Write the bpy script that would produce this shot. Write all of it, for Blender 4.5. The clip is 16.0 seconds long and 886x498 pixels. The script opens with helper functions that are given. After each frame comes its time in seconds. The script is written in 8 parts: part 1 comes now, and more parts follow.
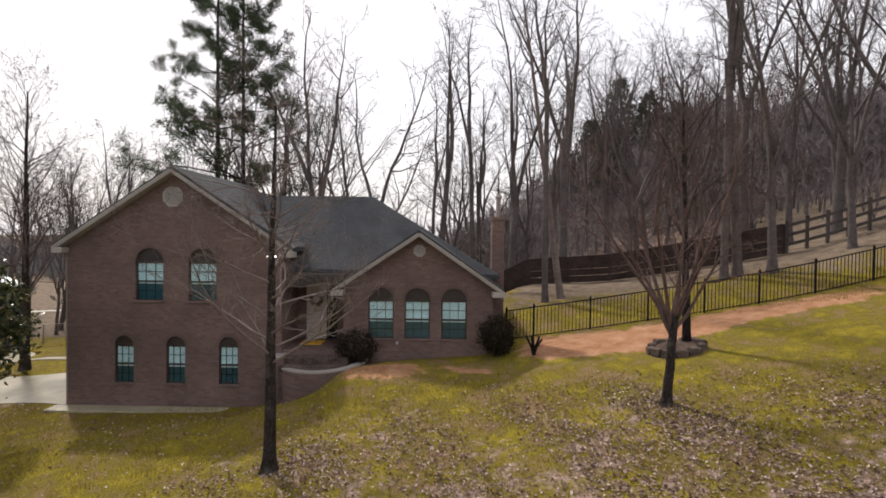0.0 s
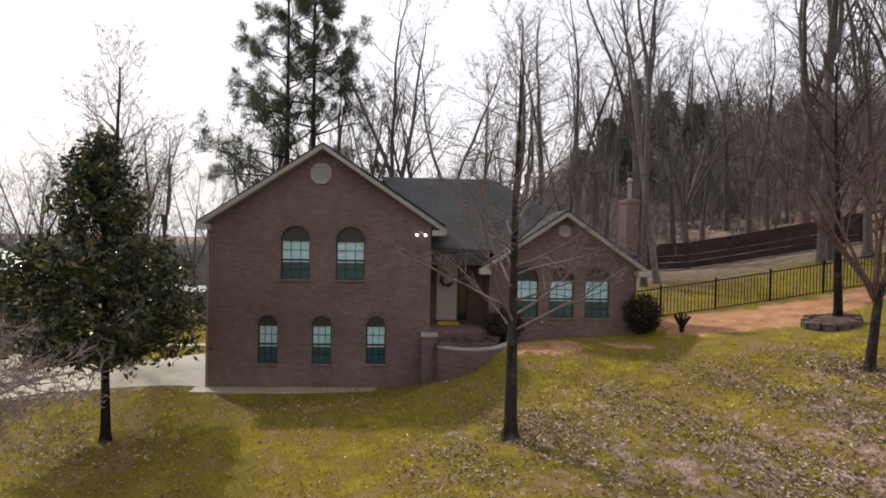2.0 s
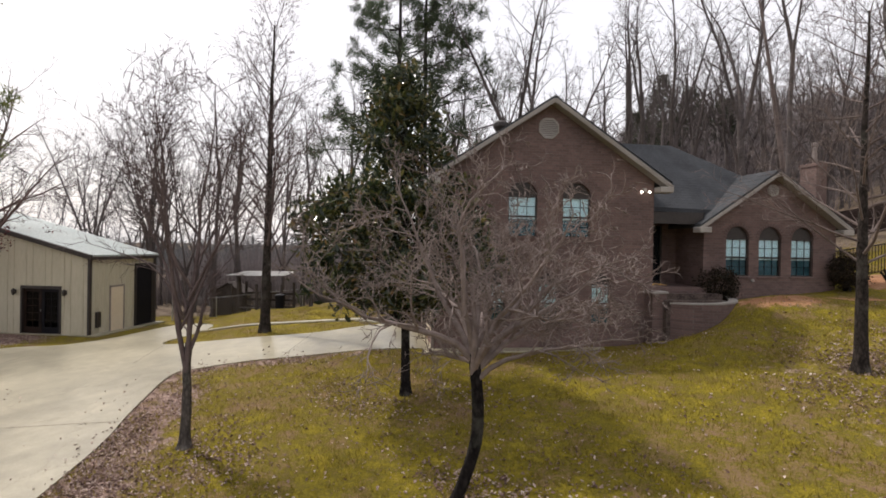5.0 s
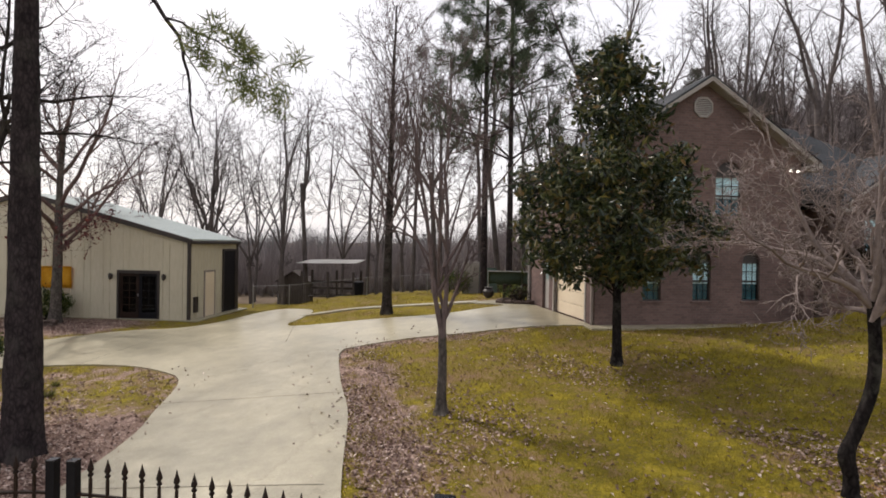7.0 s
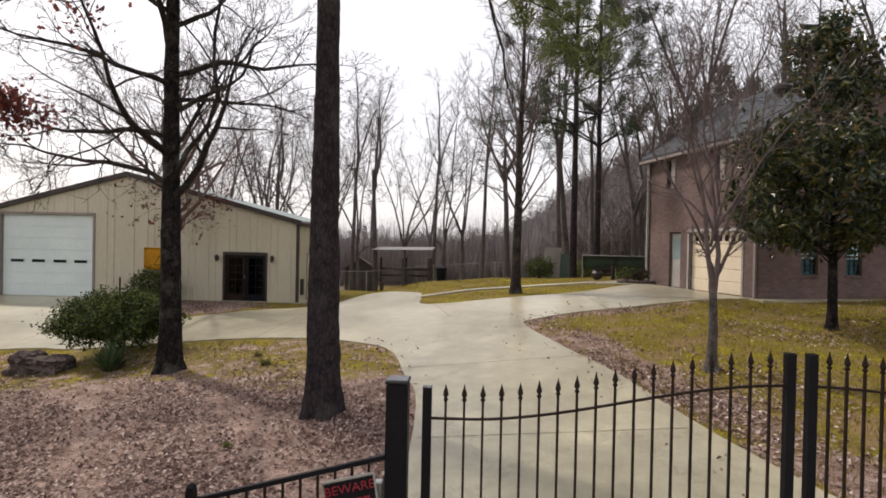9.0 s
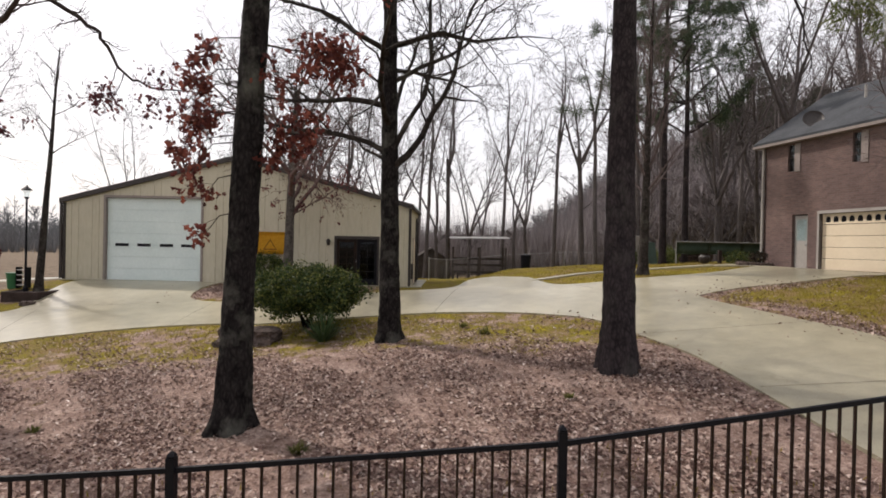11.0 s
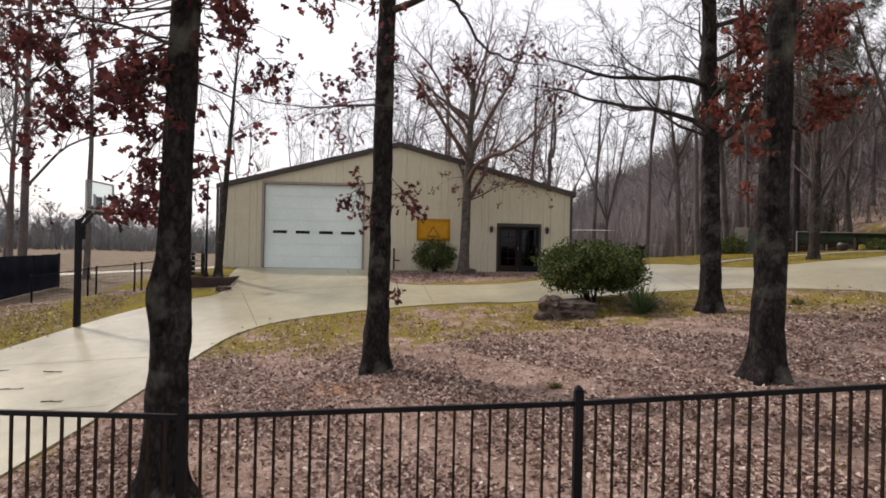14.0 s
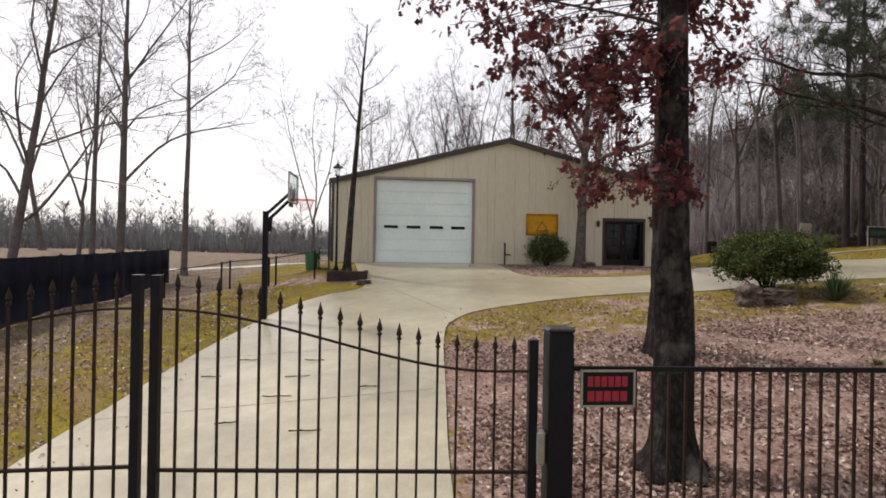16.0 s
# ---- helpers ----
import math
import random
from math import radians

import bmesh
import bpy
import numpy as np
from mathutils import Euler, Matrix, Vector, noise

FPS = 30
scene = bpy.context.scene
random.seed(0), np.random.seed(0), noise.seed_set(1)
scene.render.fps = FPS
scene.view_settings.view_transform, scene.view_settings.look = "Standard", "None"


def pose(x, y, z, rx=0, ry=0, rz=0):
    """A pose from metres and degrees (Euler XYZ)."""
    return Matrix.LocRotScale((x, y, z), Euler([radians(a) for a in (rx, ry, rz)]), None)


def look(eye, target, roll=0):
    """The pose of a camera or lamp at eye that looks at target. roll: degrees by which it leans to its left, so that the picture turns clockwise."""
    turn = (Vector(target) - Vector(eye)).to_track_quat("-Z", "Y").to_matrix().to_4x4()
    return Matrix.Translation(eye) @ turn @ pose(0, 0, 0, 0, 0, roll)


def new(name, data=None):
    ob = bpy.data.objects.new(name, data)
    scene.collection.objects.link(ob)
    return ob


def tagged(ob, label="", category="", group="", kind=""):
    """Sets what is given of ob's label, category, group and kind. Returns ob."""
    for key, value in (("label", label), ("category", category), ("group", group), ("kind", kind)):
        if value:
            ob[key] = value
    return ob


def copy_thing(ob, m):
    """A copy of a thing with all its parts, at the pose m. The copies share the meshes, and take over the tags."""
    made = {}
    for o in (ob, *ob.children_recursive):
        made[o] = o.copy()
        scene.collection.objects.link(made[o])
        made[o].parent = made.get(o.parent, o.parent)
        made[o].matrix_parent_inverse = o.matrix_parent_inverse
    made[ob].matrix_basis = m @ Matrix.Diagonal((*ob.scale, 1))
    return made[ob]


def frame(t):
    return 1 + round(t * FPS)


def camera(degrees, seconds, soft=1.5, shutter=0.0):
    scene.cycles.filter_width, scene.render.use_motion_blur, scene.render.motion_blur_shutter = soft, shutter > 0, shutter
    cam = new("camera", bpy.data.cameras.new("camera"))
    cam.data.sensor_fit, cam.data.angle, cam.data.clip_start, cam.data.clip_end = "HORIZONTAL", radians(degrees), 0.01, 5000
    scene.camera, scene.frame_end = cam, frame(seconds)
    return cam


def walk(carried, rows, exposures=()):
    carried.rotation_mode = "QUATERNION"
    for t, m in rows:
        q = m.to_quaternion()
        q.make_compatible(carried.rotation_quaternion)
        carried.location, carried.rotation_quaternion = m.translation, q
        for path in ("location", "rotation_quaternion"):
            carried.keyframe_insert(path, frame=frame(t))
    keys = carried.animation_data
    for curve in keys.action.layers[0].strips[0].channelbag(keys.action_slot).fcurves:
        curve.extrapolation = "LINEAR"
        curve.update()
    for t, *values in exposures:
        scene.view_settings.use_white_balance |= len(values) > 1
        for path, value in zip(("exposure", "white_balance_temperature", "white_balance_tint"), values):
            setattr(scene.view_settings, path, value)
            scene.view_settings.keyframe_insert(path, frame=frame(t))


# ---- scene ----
cam = camera(77.2, 16.0, 1.75)
PATH = [
    (0, (40.331, 4.665, 6.659), (39.816, 6.597, 6.614), 0.7),
    (0.5, (39.007, 4.256, 6.609), (38.521, 6.195, 6.562), 0.8),
    (1, (37.597, 3.866, 6.421), (37.147, 5.814, 6.375), 0.9),
    (1.5, (36.134, 3.518, 6.141), (35.719, 5.474, 6.1), 1.0),
    (2, (34.684, 3.206, 5.867), (34.305, 5.169, 5.831), 1.1),
    (2.5, (33.269, 2.96, 5.571), (32.921, 4.93, 5.543), 1.1),
    (3, (31.833, 2.765, 5.264), (31.518, 4.74, 5.245), 1.2),
    (3.5, (30.392, 2.633, 4.953), (30.111, 4.614, 4.943), 1.3),
    (6, (23.93, 2.138, 3.84), (23.745, 4.129, 3.828), 1.0),
    (6.5, (22.673, 2.006, 3.676), (22.496, 3.998, 3.662), 1.2),
    (7, (21.393, 1.83, 3.535), (21.229, 3.823, 3.517), 1.0),
    (7.5, (20.074, 1.687, 3.308), (19.922, 3.681, 3.293), 0.8),
    (8, (18.731, 1.55, 3.152), (18.592, 3.545, 3.131), 0.9),
    (8.5, (17.262, 1.415, 2.934), (17.148, 3.411, 2.913), 1.1),
    (11, (10.371, 0.962, 1.851), (10.327, 2.961, 1.836), 1.2),
    (11.5, (8.932, 0.898, 1.647), (8.912, 2.898, 1.634), 1.3),
    (12, (7.594, 0.805, 1.473), (7.58, 2.805, 1.462), 1.1),
    (12.5, (6.137, 0.786, 1.316), (6.147, 2.786, 1.306), 1.3),
    (13, (4.689, 0.776, 1.168), (4.72, 2.776, 1.164), 1.2),
    (13.5, (3.265, 0.745, 1.07), (3.313, 2.745, 1.065), 1.2),
    (14, (1.74, 0.775, 0.952), (1.825, 2.773, 0.953), 1.2),
    (14.5, (0.327, 0.746, 0.876), (0.425, 2.743, 0.875), 1.1),
    (15, (-1.124, 0.804, 0.775), (-1.003, 2.8, 0.777), 1.0),
    (15.5, (-2.566, 0.8, 0.68), (-2.423, 2.795, 0.684), 0.9),
    (16, (-4.057, 0.857, 0.585), (-3.89, 2.85, 0.589), 1.0),
]
walk(cam, [(t, look(eye, target, roll)) for t, eye, target, roll in PATH], ((0, 0.0, 6500, 15), (16, 0.0, 6500, 15)))

# ---- light ----
SUN_FROM = Vector((-0.78, 0.60, 1.12)).normalized()
world = bpy.data.worlds.new("world")
scene.world = world
world.use_nodes = True
wn = world.node_tree.nodes
sky = wn.new("ShaderNodeTexSky")
sky.sky_type = "NISHITA"
sky.sun_disc = False
sky.sun_elevation = math.asin(SUN_FROM.z)
sky.sun_rotation = math.atan2(SUN_FROM.x, SUN_FROM.y)
sky.air_density, sky.dust_density, sky.ozone_density = 1.0, 4.0, 1.0
haze = wn.new("ShaderNodeMixRGB")
haze.inputs["Fac"].default_value = 0.7
haze.inputs["Color2"].default_value = (10.7, 10.6, 10.45, 1)
world.node_tree.links.new(sky.outputs["Color"], haze.inputs["Color1"])
world.node_tree.links.new(haze.outputs["Color"], wn["Background"].inputs["Color"])
wn["Background"].inputs["Strength"].default_value = 0.12
sun_data = bpy.data.lights.new("sun", "SUN")
sun_data.energy, sun_data.angle, sun_data.color = 3.5, radians(2.5), (1.0, 0.94, 0.84)
sun = new("sun", sun_data)
sun.matrix_world = look((0, 0, 60), Vector((0, 0, 60)) - SUN_FROM)


# ---- materials ----
def material(name):
    m = bpy.data.materials.new(name)
    m.use_nodes = True
    nt = m.node_tree
    return m, nt, nt.nodes["Principled BSDF"]


def link(nt, a, b):
    nt.links.new(a, b)


def noise_node(nt, vec, scale, detail=6.0, rough=0.6):
    n = nt.nodes.new("ShaderNodeTexNoise")
    n.inputs["Scale"].default_value = scale
    n.inputs["Detail"].default_value = detail
    n.inputs["Roughness"].default_value = rough
    if vec is not None:
        link(nt, vec, n.inputs["Vector"])
    return n


def ramp(nt, fac, stops):
    r = nt.nodes.new("ShaderNodeValToRGB")
    e = r.color_ramp.elements
    while len(e) < len(stops):
        e.new(0.5)
    for el, (p, c) in zip(e, stops):
        el.position, el.color = p, (*c, 1)
    link(nt, fac, r.inputs["Fac"])
    return r


def mix(nt, fac, a, b, mode="MIX"):
    x = nt.nodes.new("ShaderNodeMixRGB")
    x.blend_type = mode
    for v, s in ((fac, "Fac"), (a, "Color1"), (b, "Color2")):
        if isinstance(v, (int, float)):
            x.inputs[s].default_value = v
        elif isinstance(v, tuple):
            x.inputs[s].default_value = (*v, 1)
        else:
            link(nt, v, x.inputs[s])
    return x.outputs["Color"]


def math_node(nt, op, a, b=None):
    n = nt.nodes.new("ShaderNodeMath")
    n.operation = op
    for k, v in enumerate((a, b)):
        if v is None:
            continue
        if isinstance(v, (int, float)):
            n.inputs[k].default_value = v
        else:
            link(nt, v, n.inputs[k])
    return n.outputs[0]


def bump(nt, bsdf, height, strength, dist=0.02):
    b = nt.nodes.new("ShaderNodeBump")
    b.inputs["Strength"].default_value = strength
    b.inputs["Distance"].default_value = dist
    link(nt, height, b.inputs["Height"])
    link(nt, b.outputs["Normal"], bsdf.inputs["Normal"])


def coords(nt, kind="Object"):
    return nt.nodes.new("ShaderNodeTexCoord").outputs[kind]


def surface(name, dark, light, big=0.8, small=14.0, rough=0.7, relief=0.2, metal=0.0, island=False, stretch=None):
    """A plain weathered surface: blotches at one scale, grain at another."""
    m, nt, p = material(name)
    vec = coords(nt)
    if stretch:
        mp = nt.nodes.new("ShaderNodeMapping")
        mp.inputs["Scale"].default_value = stretch
        link(nt, vec, mp.inputs["Vector"])
        vec = mp.outputs["Vector"]
    a, b = noise_node(nt, vec, big, 5), noise_node(nt, vec, small, 8)
    f = math_node(nt, "ADD", math_node(nt, "MULTIPLY", a.outputs["Fac"], 0.55), math_node(nt, "MULTIPLY", b.outputs["Fac"], 0.45))
    col = ramp(nt, f, ((0.36, dark), (0.64, light))).outputs["Color"]
    if island:
        g = nt.nodes.new("ShaderNodeNewGeometry")
        v = ramp(nt, g.outputs["Random Per Island"], ((0.0, (0.62, 0.62, 0.62)), (1.0, (1.3, 1.3, 1.3)))).outputs["Color"]
        col = mix(nt, 1.0, col, v, "MULTIPLY")
    link(nt, col, p.inputs["Base Color"])
    p.inputs["Roughness"].default_value = rough
    p.inputs["Metallic"].default_value = metal
    p.inputs["Specular IOR Level"].default_value = 0.15 if rough > 0.5 else 0.4
    if relief:
        bump(nt, p, b.outputs["Fac"], relief)
    return m


def leaf_material(name, stops, rough=0.55, sheen=0.25):
    """Leaves, each its own tint, letting some light through."""
    m, nt, p = material(name)
    g = nt.nodes.new("ShaderNodeNewGeometry")
    col = ramp(nt, g.outputs["Random Per Island"], stops).outputs["Color"]
    link(nt, col, p.inputs["Base Color"])
    p.inputs["Roughness"].default_value = rough
    p.inputs["Specular IOR Level"].default_value = 0.12 if rough > 0.3 else 0.5
    t = nt.nodes.new("ShaderNodeBsdfTranslucent")
    link(nt, col, t.inputs["Color"])
    mx = nt.nodes.new("ShaderNodeMixShader")
    mx.inputs["Fac"].default_value = sheen
    out = nt.nodes["Material Output"]
    link(nt, p.outputs[0], mx.inputs[1])
    link(nt, t.outputs[0], mx.inputs[2])
    link(nt, mx.outputs[0], out.inputs["Surface"])
    return m


def brick_material(name, c1, c2, mortar):
    m, nt, p = material(name)
    vec = coords(nt)
    s = nt.nodes.new("ShaderNodeSeparateXYZ")
    link(nt, vec, s.inputs[0])
    c = nt.nodes.new("ShaderNodeCombineXYZ")
    link(nt, math_node(nt, "ADD", s.outputs["X"], s.outputs["Y"]), c.inputs["X"])
    link(nt, s.outputs["Z"], c.inputs["Y"])
    b = nt.nodes.new("ShaderNodeTexBrick")
    link(nt, c.outputs[0], b.inputs["Vector"])
    b.inputs["Scale"].default_value = 1.0
    b.inputs["Brick Width"].default_value, b.inputs["Row Height"].default_value = 0.205, 0.077
    b.inputs["Mortar Size"].default_value = 0.006
    b.inputs["Mortar Smooth"].default_value = 0.2
    b.inputs["Bias"].default_value = 0.0
    b.inputs["Color1"].default_value, b.inputs["Color2"].default_value, b.inputs["Mortar"].default_value = (*c1, 1), (*c2, 1), (*mortar, 1)
    stain = noise_node(nt, vec, 0.7, 6)
    grain = noise_node(nt, vec, 22, 4)
    tone = ramp(nt, math_node(nt, "ADD", math_node(nt, "MULTIPLY", stain.outputs["Fac"], 0.6), math_node(nt, "MULTIPLY", grain.outputs["Fac"], 0.4)), ((0.35, (0.72, 0.72, 0.74)), (0.65, (1.2, 1.16, 1.12)))).outputs["Color"]
    link(nt, mix(nt, 1.0, b.outputs["Color"], tone, "MULTIPLY"), p.inputs["Base Color"])
    p.inputs["Roughness"].default_value = 0.9
    p.inputs["Specular IOR Level"].default_value = 0.15
    bump(nt, p, math_node(nt, "SUBTRACT", math_node(nt, "MULTIPLY", grain.outputs["Fac"], 0.3), b.outputs["Fac"]), 0.5, 0.008)
    return m


def glass_material(name, tint, clear=0.75):
    m, nt, p = material(name)
    nt.nodes.remove(p)
    tr, gl = nt.nodes.new("ShaderNodeBsdfTransparent"), nt.nodes.new("ShaderNodeBsdfGlossy")
    tr.inputs["Color"].default_value = (*tint, 1)
    gl.inputs["Roughness"].default_value = 0.04
    gl.inputs["Color"].default_value = (0.9, 0.95, 1.0, 1)
    mx = nt.nodes.new("ShaderNodeMixShader")
    mx.inputs["Fac"].default_value = 1 - clear
    link(nt, tr.outputs[0], mx.inputs[1])
    link(nt, gl.outputs[0], mx.inputs[2])
    link(nt, mx.outputs[0], nt.nodes["Material Output"].inputs["Surface"])
    return m


def bark_material(name, dark, light, lichen=0.3):
    m, nt, p = material(name)
    vec = coords(nt)
    mp = nt.nodes.new("ShaderNodeMapping")
    mp.inputs["Scale"].default_value = (1, 1, 0.42)
    wv = nt.nodes.new("ShaderNodeVectorMath")
    wv.operation = "ADD"
    link(nt, vec, wv.inputs[0])
    link(nt, mix(nt, 0.12, (0, 0, 0), noise_node(nt, vec, 4.0, 3).outputs["Color"]), wv.inputs[1])
    link(nt, wv.outputs[0], mp.inputs["Vector"])
    v = nt.nodes.new("ShaderNodeTexVoronoi")
    v.feature = "DISTANCE_TO_EDGE"
    v.inputs["Scale"].default_value = 16
    link(nt, mp.outputs["Vector"], v.inputs["Vector"])
    n1, n2 = noise_node(nt, mp.outputs["Vector"], 9, 8), noise_node(nt, vec, 1.7, 6)
    n3 = noise_node(nt, vec, 5.0, 8, 0.7)
    f = math_node(nt, "ADD", math_node(nt, "MULTIPLY", n1.outputs["Fac"], 0.45), math_node(nt, "ADD", math_node(nt, "MULTIPLY", v.outputs["Distance"], 0.45), math_node(nt, "MULTIPLY", n3.outputs["Fac"], 0.4)))
    col = ramp(nt, f, ((0.36, dark), (0.74, light))).outputs["Color"]
    patch = ramp(nt, n2.outputs["Fac"], ((0.52, (0, 0, 0)), (0.7, (lichen, lichen, lichen)))).outputs["Color"]
    link(nt, mix(nt, patch, col, (0.23, 0.23, 0.19)), p.inputs["Base Color"])
    p.inputs["Roughness"].default_value = 0.95
    p.inputs["Specular IOR Level"].default_value = 0.08
    bump(nt, p, f, 0.9, 0.03)
    return m


def ground_material():
    m, nt, p = material("ground")
    vec = coords(nt)
    at_l, at_c, at_w, at_f = (nt.nodes.new("ShaderNodeAttribute") for _ in range(4))
    at_l.attribute_name, at_c.attribute_name, at_w.attribute_name, at_f.attribute_name = "litter", "clay", "wild", "woods"
    n1, n2, n3, n4 = noise_node(nt, vec, 0.35, 8), noise_node(nt, vec, 2.2, 8, 0.7), noise_node(nt, vec, 18, 6, 0.7), noise_node(nt, vec, 60, 4)
    n5 = noise_node(nt, vec, 1.5, 8, 0.72)
    turf = math_node(nt, "ADD", math_node(nt, "MULTIPLY", n5.outputs["Fac"], 0.5), math_node(nt, "ADD", math_node(nt, "MULTIPLY", n1.outputs["Fac"], 0.2), math_node(nt, "MULTIPLY", n3.outputs["Fac"], 0.3)))
    grass = ramp(nt, turf, ((0.37, (0.17, 0.105, 0.068)), (0.435, (0.215, 0.146, 0.076)), (0.465, (0.195, 0.142, 0.046)), (0.49, (0.125, 0.104, 0.018)), (0.54, (0.21, 0.168, 0.019)), (0.59, (0.265, 0.208, 0.022)), (0.645, (0.31, 0.225, 0.09)))).outputs["Color"]
    soil = ramp(nt, math_node(nt, "ADD", math_node(nt, "MULTIPLY", n2.outputs["Fac"], 0.5), math_node(nt, "MULTIPLY", n3.outputs["Fac"], 0.5)),
                ((0.36, (0.11, 0.063, 0.048)), (0.52, (0.27, 0.19, 0.157)), (0.64, (0.45, 0.345, 0.295)))).outputs["Color"]
    clay = ramp(nt, n2.outputs["Fac"], ((0.32, (0.25, 0.12, 0.062)), (0.5, (0.36, 0.19, 0.105)), (0.68, (0.45, 0.27, 0.165)))).outputs["Color"]
    wild = ramp(nt, n2.outputs["Fac"], ((0.35, (0.115, 0.088, 0.066)), (0.65, (0.22, 0.172, 0.125)))).outputs["Color"]
    wob = math_node(nt, "MULTIPLY", math_node(nt, "SUBTRACT", math_node(nt, "ADD", n2.outputs["Fac"], math_node(nt, "MULTIPLY", n1.outputs["Fac"], 0.8)), 0.9), 1.6)

    def sharp(a):
        v = math_node(nt, "ADD", a.outputs["Fac"], wob)
        return ramp(nt, v, ((0.38, (0, 0, 0)), (0.62, (1, 1, 1)))).outputs["Color"]
    col = mix(nt, sharp(at_w), grass, wild)
    col = mix(nt, sharp(at_f), col, ramp(nt, n2.outputs["Fac"], ((0.35, (0.065, 0.055, 0.05)), (0.65, (0.135, 0.115, 0.105)))).outputs["Color"])
    col = mix(nt, sharp(at_l), col, soil)
    col = mix(nt, sharp(at_c), col, clay)
    fine = ramp(nt, n4.outputs["Fac"], ((0.3, (0.6, 0.6, 0.6)), (0.7, (1.35, 1.35, 1.35)))).outputs["Color"]
    link(nt, mix(nt, 1.0, col, fine, "MULTIPLY"), p.inputs["Base Color"])
    p.inputs["Roughness"].default_value = 0.95
    p.inputs["Specular IOR Level"].default_value = 0.08
    bump(nt, p, math_node(nt, "ADD", n3.outputs["Fac"], math_node(nt, "MULTIPLY", n4.outputs["Fac"], 0.5)), 0.8, 0.05)
    return m


def concrete_material(name, dark, light):
    m, nt, p = material(name)
    vec = coords(nt)
    n1, n2, n3 = noise_node(nt, vec, 0.28, 8, 0.65), noise_node(nt, vec, 2.4, 8, 0.7), noise_node(nt, vec, 45, 4)
    f = math_node(nt, "ADD", math_node(nt, "MULTIPLY", n1.outputs["Fac"], 0.6), math_node(nt, "MULTIPLY", n2.outputs["Fac"], 0.4))
    col = ramp(nt, f, ((0.36, dark), (0.52, tuple((a + b) / 2 for a, b in zip(dark, light))), (0.64, light))).outputs["Color"]
    v = nt.nodes.new("ShaderNodeTexVoronoi")
    v.feature = "DISTANCE_TO_EDGE"
    v.inputs["Scale"].default_value = 0.22
    w = nt.nodes.new("ShaderNodeVectorMath")
    w.operation = "ADD"
    link(nt, vec, w.inputs[0])
    link(nt, n2.outputs["Color"], w.inputs[1])
    link(nt, w.outputs[0], v.inputs["Vector"])
    crack = ramp(nt, v.outputs["Distance"], ((0.0, (0.72, 0.7, 0.66)), (0.005, (1, 1, 1)))).outputs["Color"]
    fine = ramp(nt, n3.outputs["Fac"], ((0.3, (0.86, 0.86, 0.86)), (0.7, (1.1, 1.1, 1.1)))).outputs["Color"]
    link(nt, mix(nt, 1.0, mix(nt, 1.0, col, crack, "MULTIPLY"), fine, "MULTIPLY"), p.inputs["Base Color"])
    p.inputs["Roughness"].default_value = 0.3
    p.inputs["Specular IOR Level"].default_value = 0.6
    bump(nt, p, n3.outputs["Fac"], 0.15, 0.01)
    return m


M_GROUND = ground_material()
M_JOINT = surface("tarred joint", (0.09, 0.08, 0.065), (0.17, 0.15, 0.12), 2, 20, 0.9, 0.1)
M_DRIVE = concrete_material("concrete", (0.205, 0.185, 0.125), (0.415, 0.378, 0.268))
M_BRICK = brick_material("brown brick", (0.124, 0.086, 0.079), (0.168, 0.114, 0.104), (0.15, 0.128, 0.12))
M_SHINGLE = surface("grey shingles", (0.035, 0.038, 0.042), (0.072, 0.076, 0.083), 1.2, 30, 0.9, 0.5)
M_WHITE = surface("off-white painted trim", (0.27, 0.25, 0.23), (0.38, 0.355, 0.33), 1.0, 20, 0.6, 0.05)
M_CREAM = surface("cream painted door", (0.62, 0.52, 0.38), (0.70, 0.60, 0.45), 0.8, 12, 0.55, 0.04)
M_BLIND = surface("white blinds", (0.8, 0.83, 0.83), (0.9, 0.92, 0.92), 2, 20, 0.6, 0.0)
# The panes' teal tone and the room's dimness, put into one colour.
M_BACKING = surface("teal sheet for a dim room", (0.04, 0.085, 0.1), (0.06, 0.12, 0.14), 1, 5, 0.9, 0.0)
M_GLASS = glass_material("window glass", (0.86, 0.95, 0.97), 0.965)
M_GLASSD = glass_material("dark door glass", (0.3, 0.34, 0.38), 0.985)
M_DARK = surface("dark bronze trim", (0.022, 0.017, 0.015), (0.045, 0.036, 0.032), 1, 20, 0.5, 0.05)
M_BLACK = surface("black painted steel", (0.0025, 0.0025, 0.005), (0.008, 0.0075, 0.0105), 2, 40, 0.55, 0.08)
M_BLACK.node_tree.nodes["Principled BSDF"].inputs["Specular IOR Level"].default_value = 0.15
M_CAP = surface("glossy black cap", (0.012, 0.012, 0.015), (0.025, 0.025, 0.03), 4, 40, 0.18, 0.0)
M_RUSTY = surface("black steel going rusty", (0.008, 0.005, 0.004), (0.03, 0.016, 0.011), 3, 30, 0.6, 0.1)
M_SIDING = surface("tan metal siding", (0.42, 0.383, 0.285), (0.53, 0.488, 0.372), 0.35, 9, 0.5, 0.04, 0.0, stretch=(1, 1, 0.25))
M_ROOFM = surface("pale galvanised roof", (0.40, 0.45, 0.44), (0.55, 0.6, 0.58), 0.6, 8, 0.4, 0.03, 0.2)
M_ROLL = surface("white door panels", (0.55, 0.635, 0.615), (0.67, 0.745, 0.72), 0.7, 9, 0.5, 0.03)
M_TAUPE = surface("taupe painted door", (0.2, 0.165, 0.15), (0.26, 0.22, 0.2), 1, 16, 0.5, 0.05)
M_DOOR = surface("pale painted front door", (0.44, 0.38, 0.33), (0.52, 0.46, 0.4), 1, 16, 0.5, 0.04)
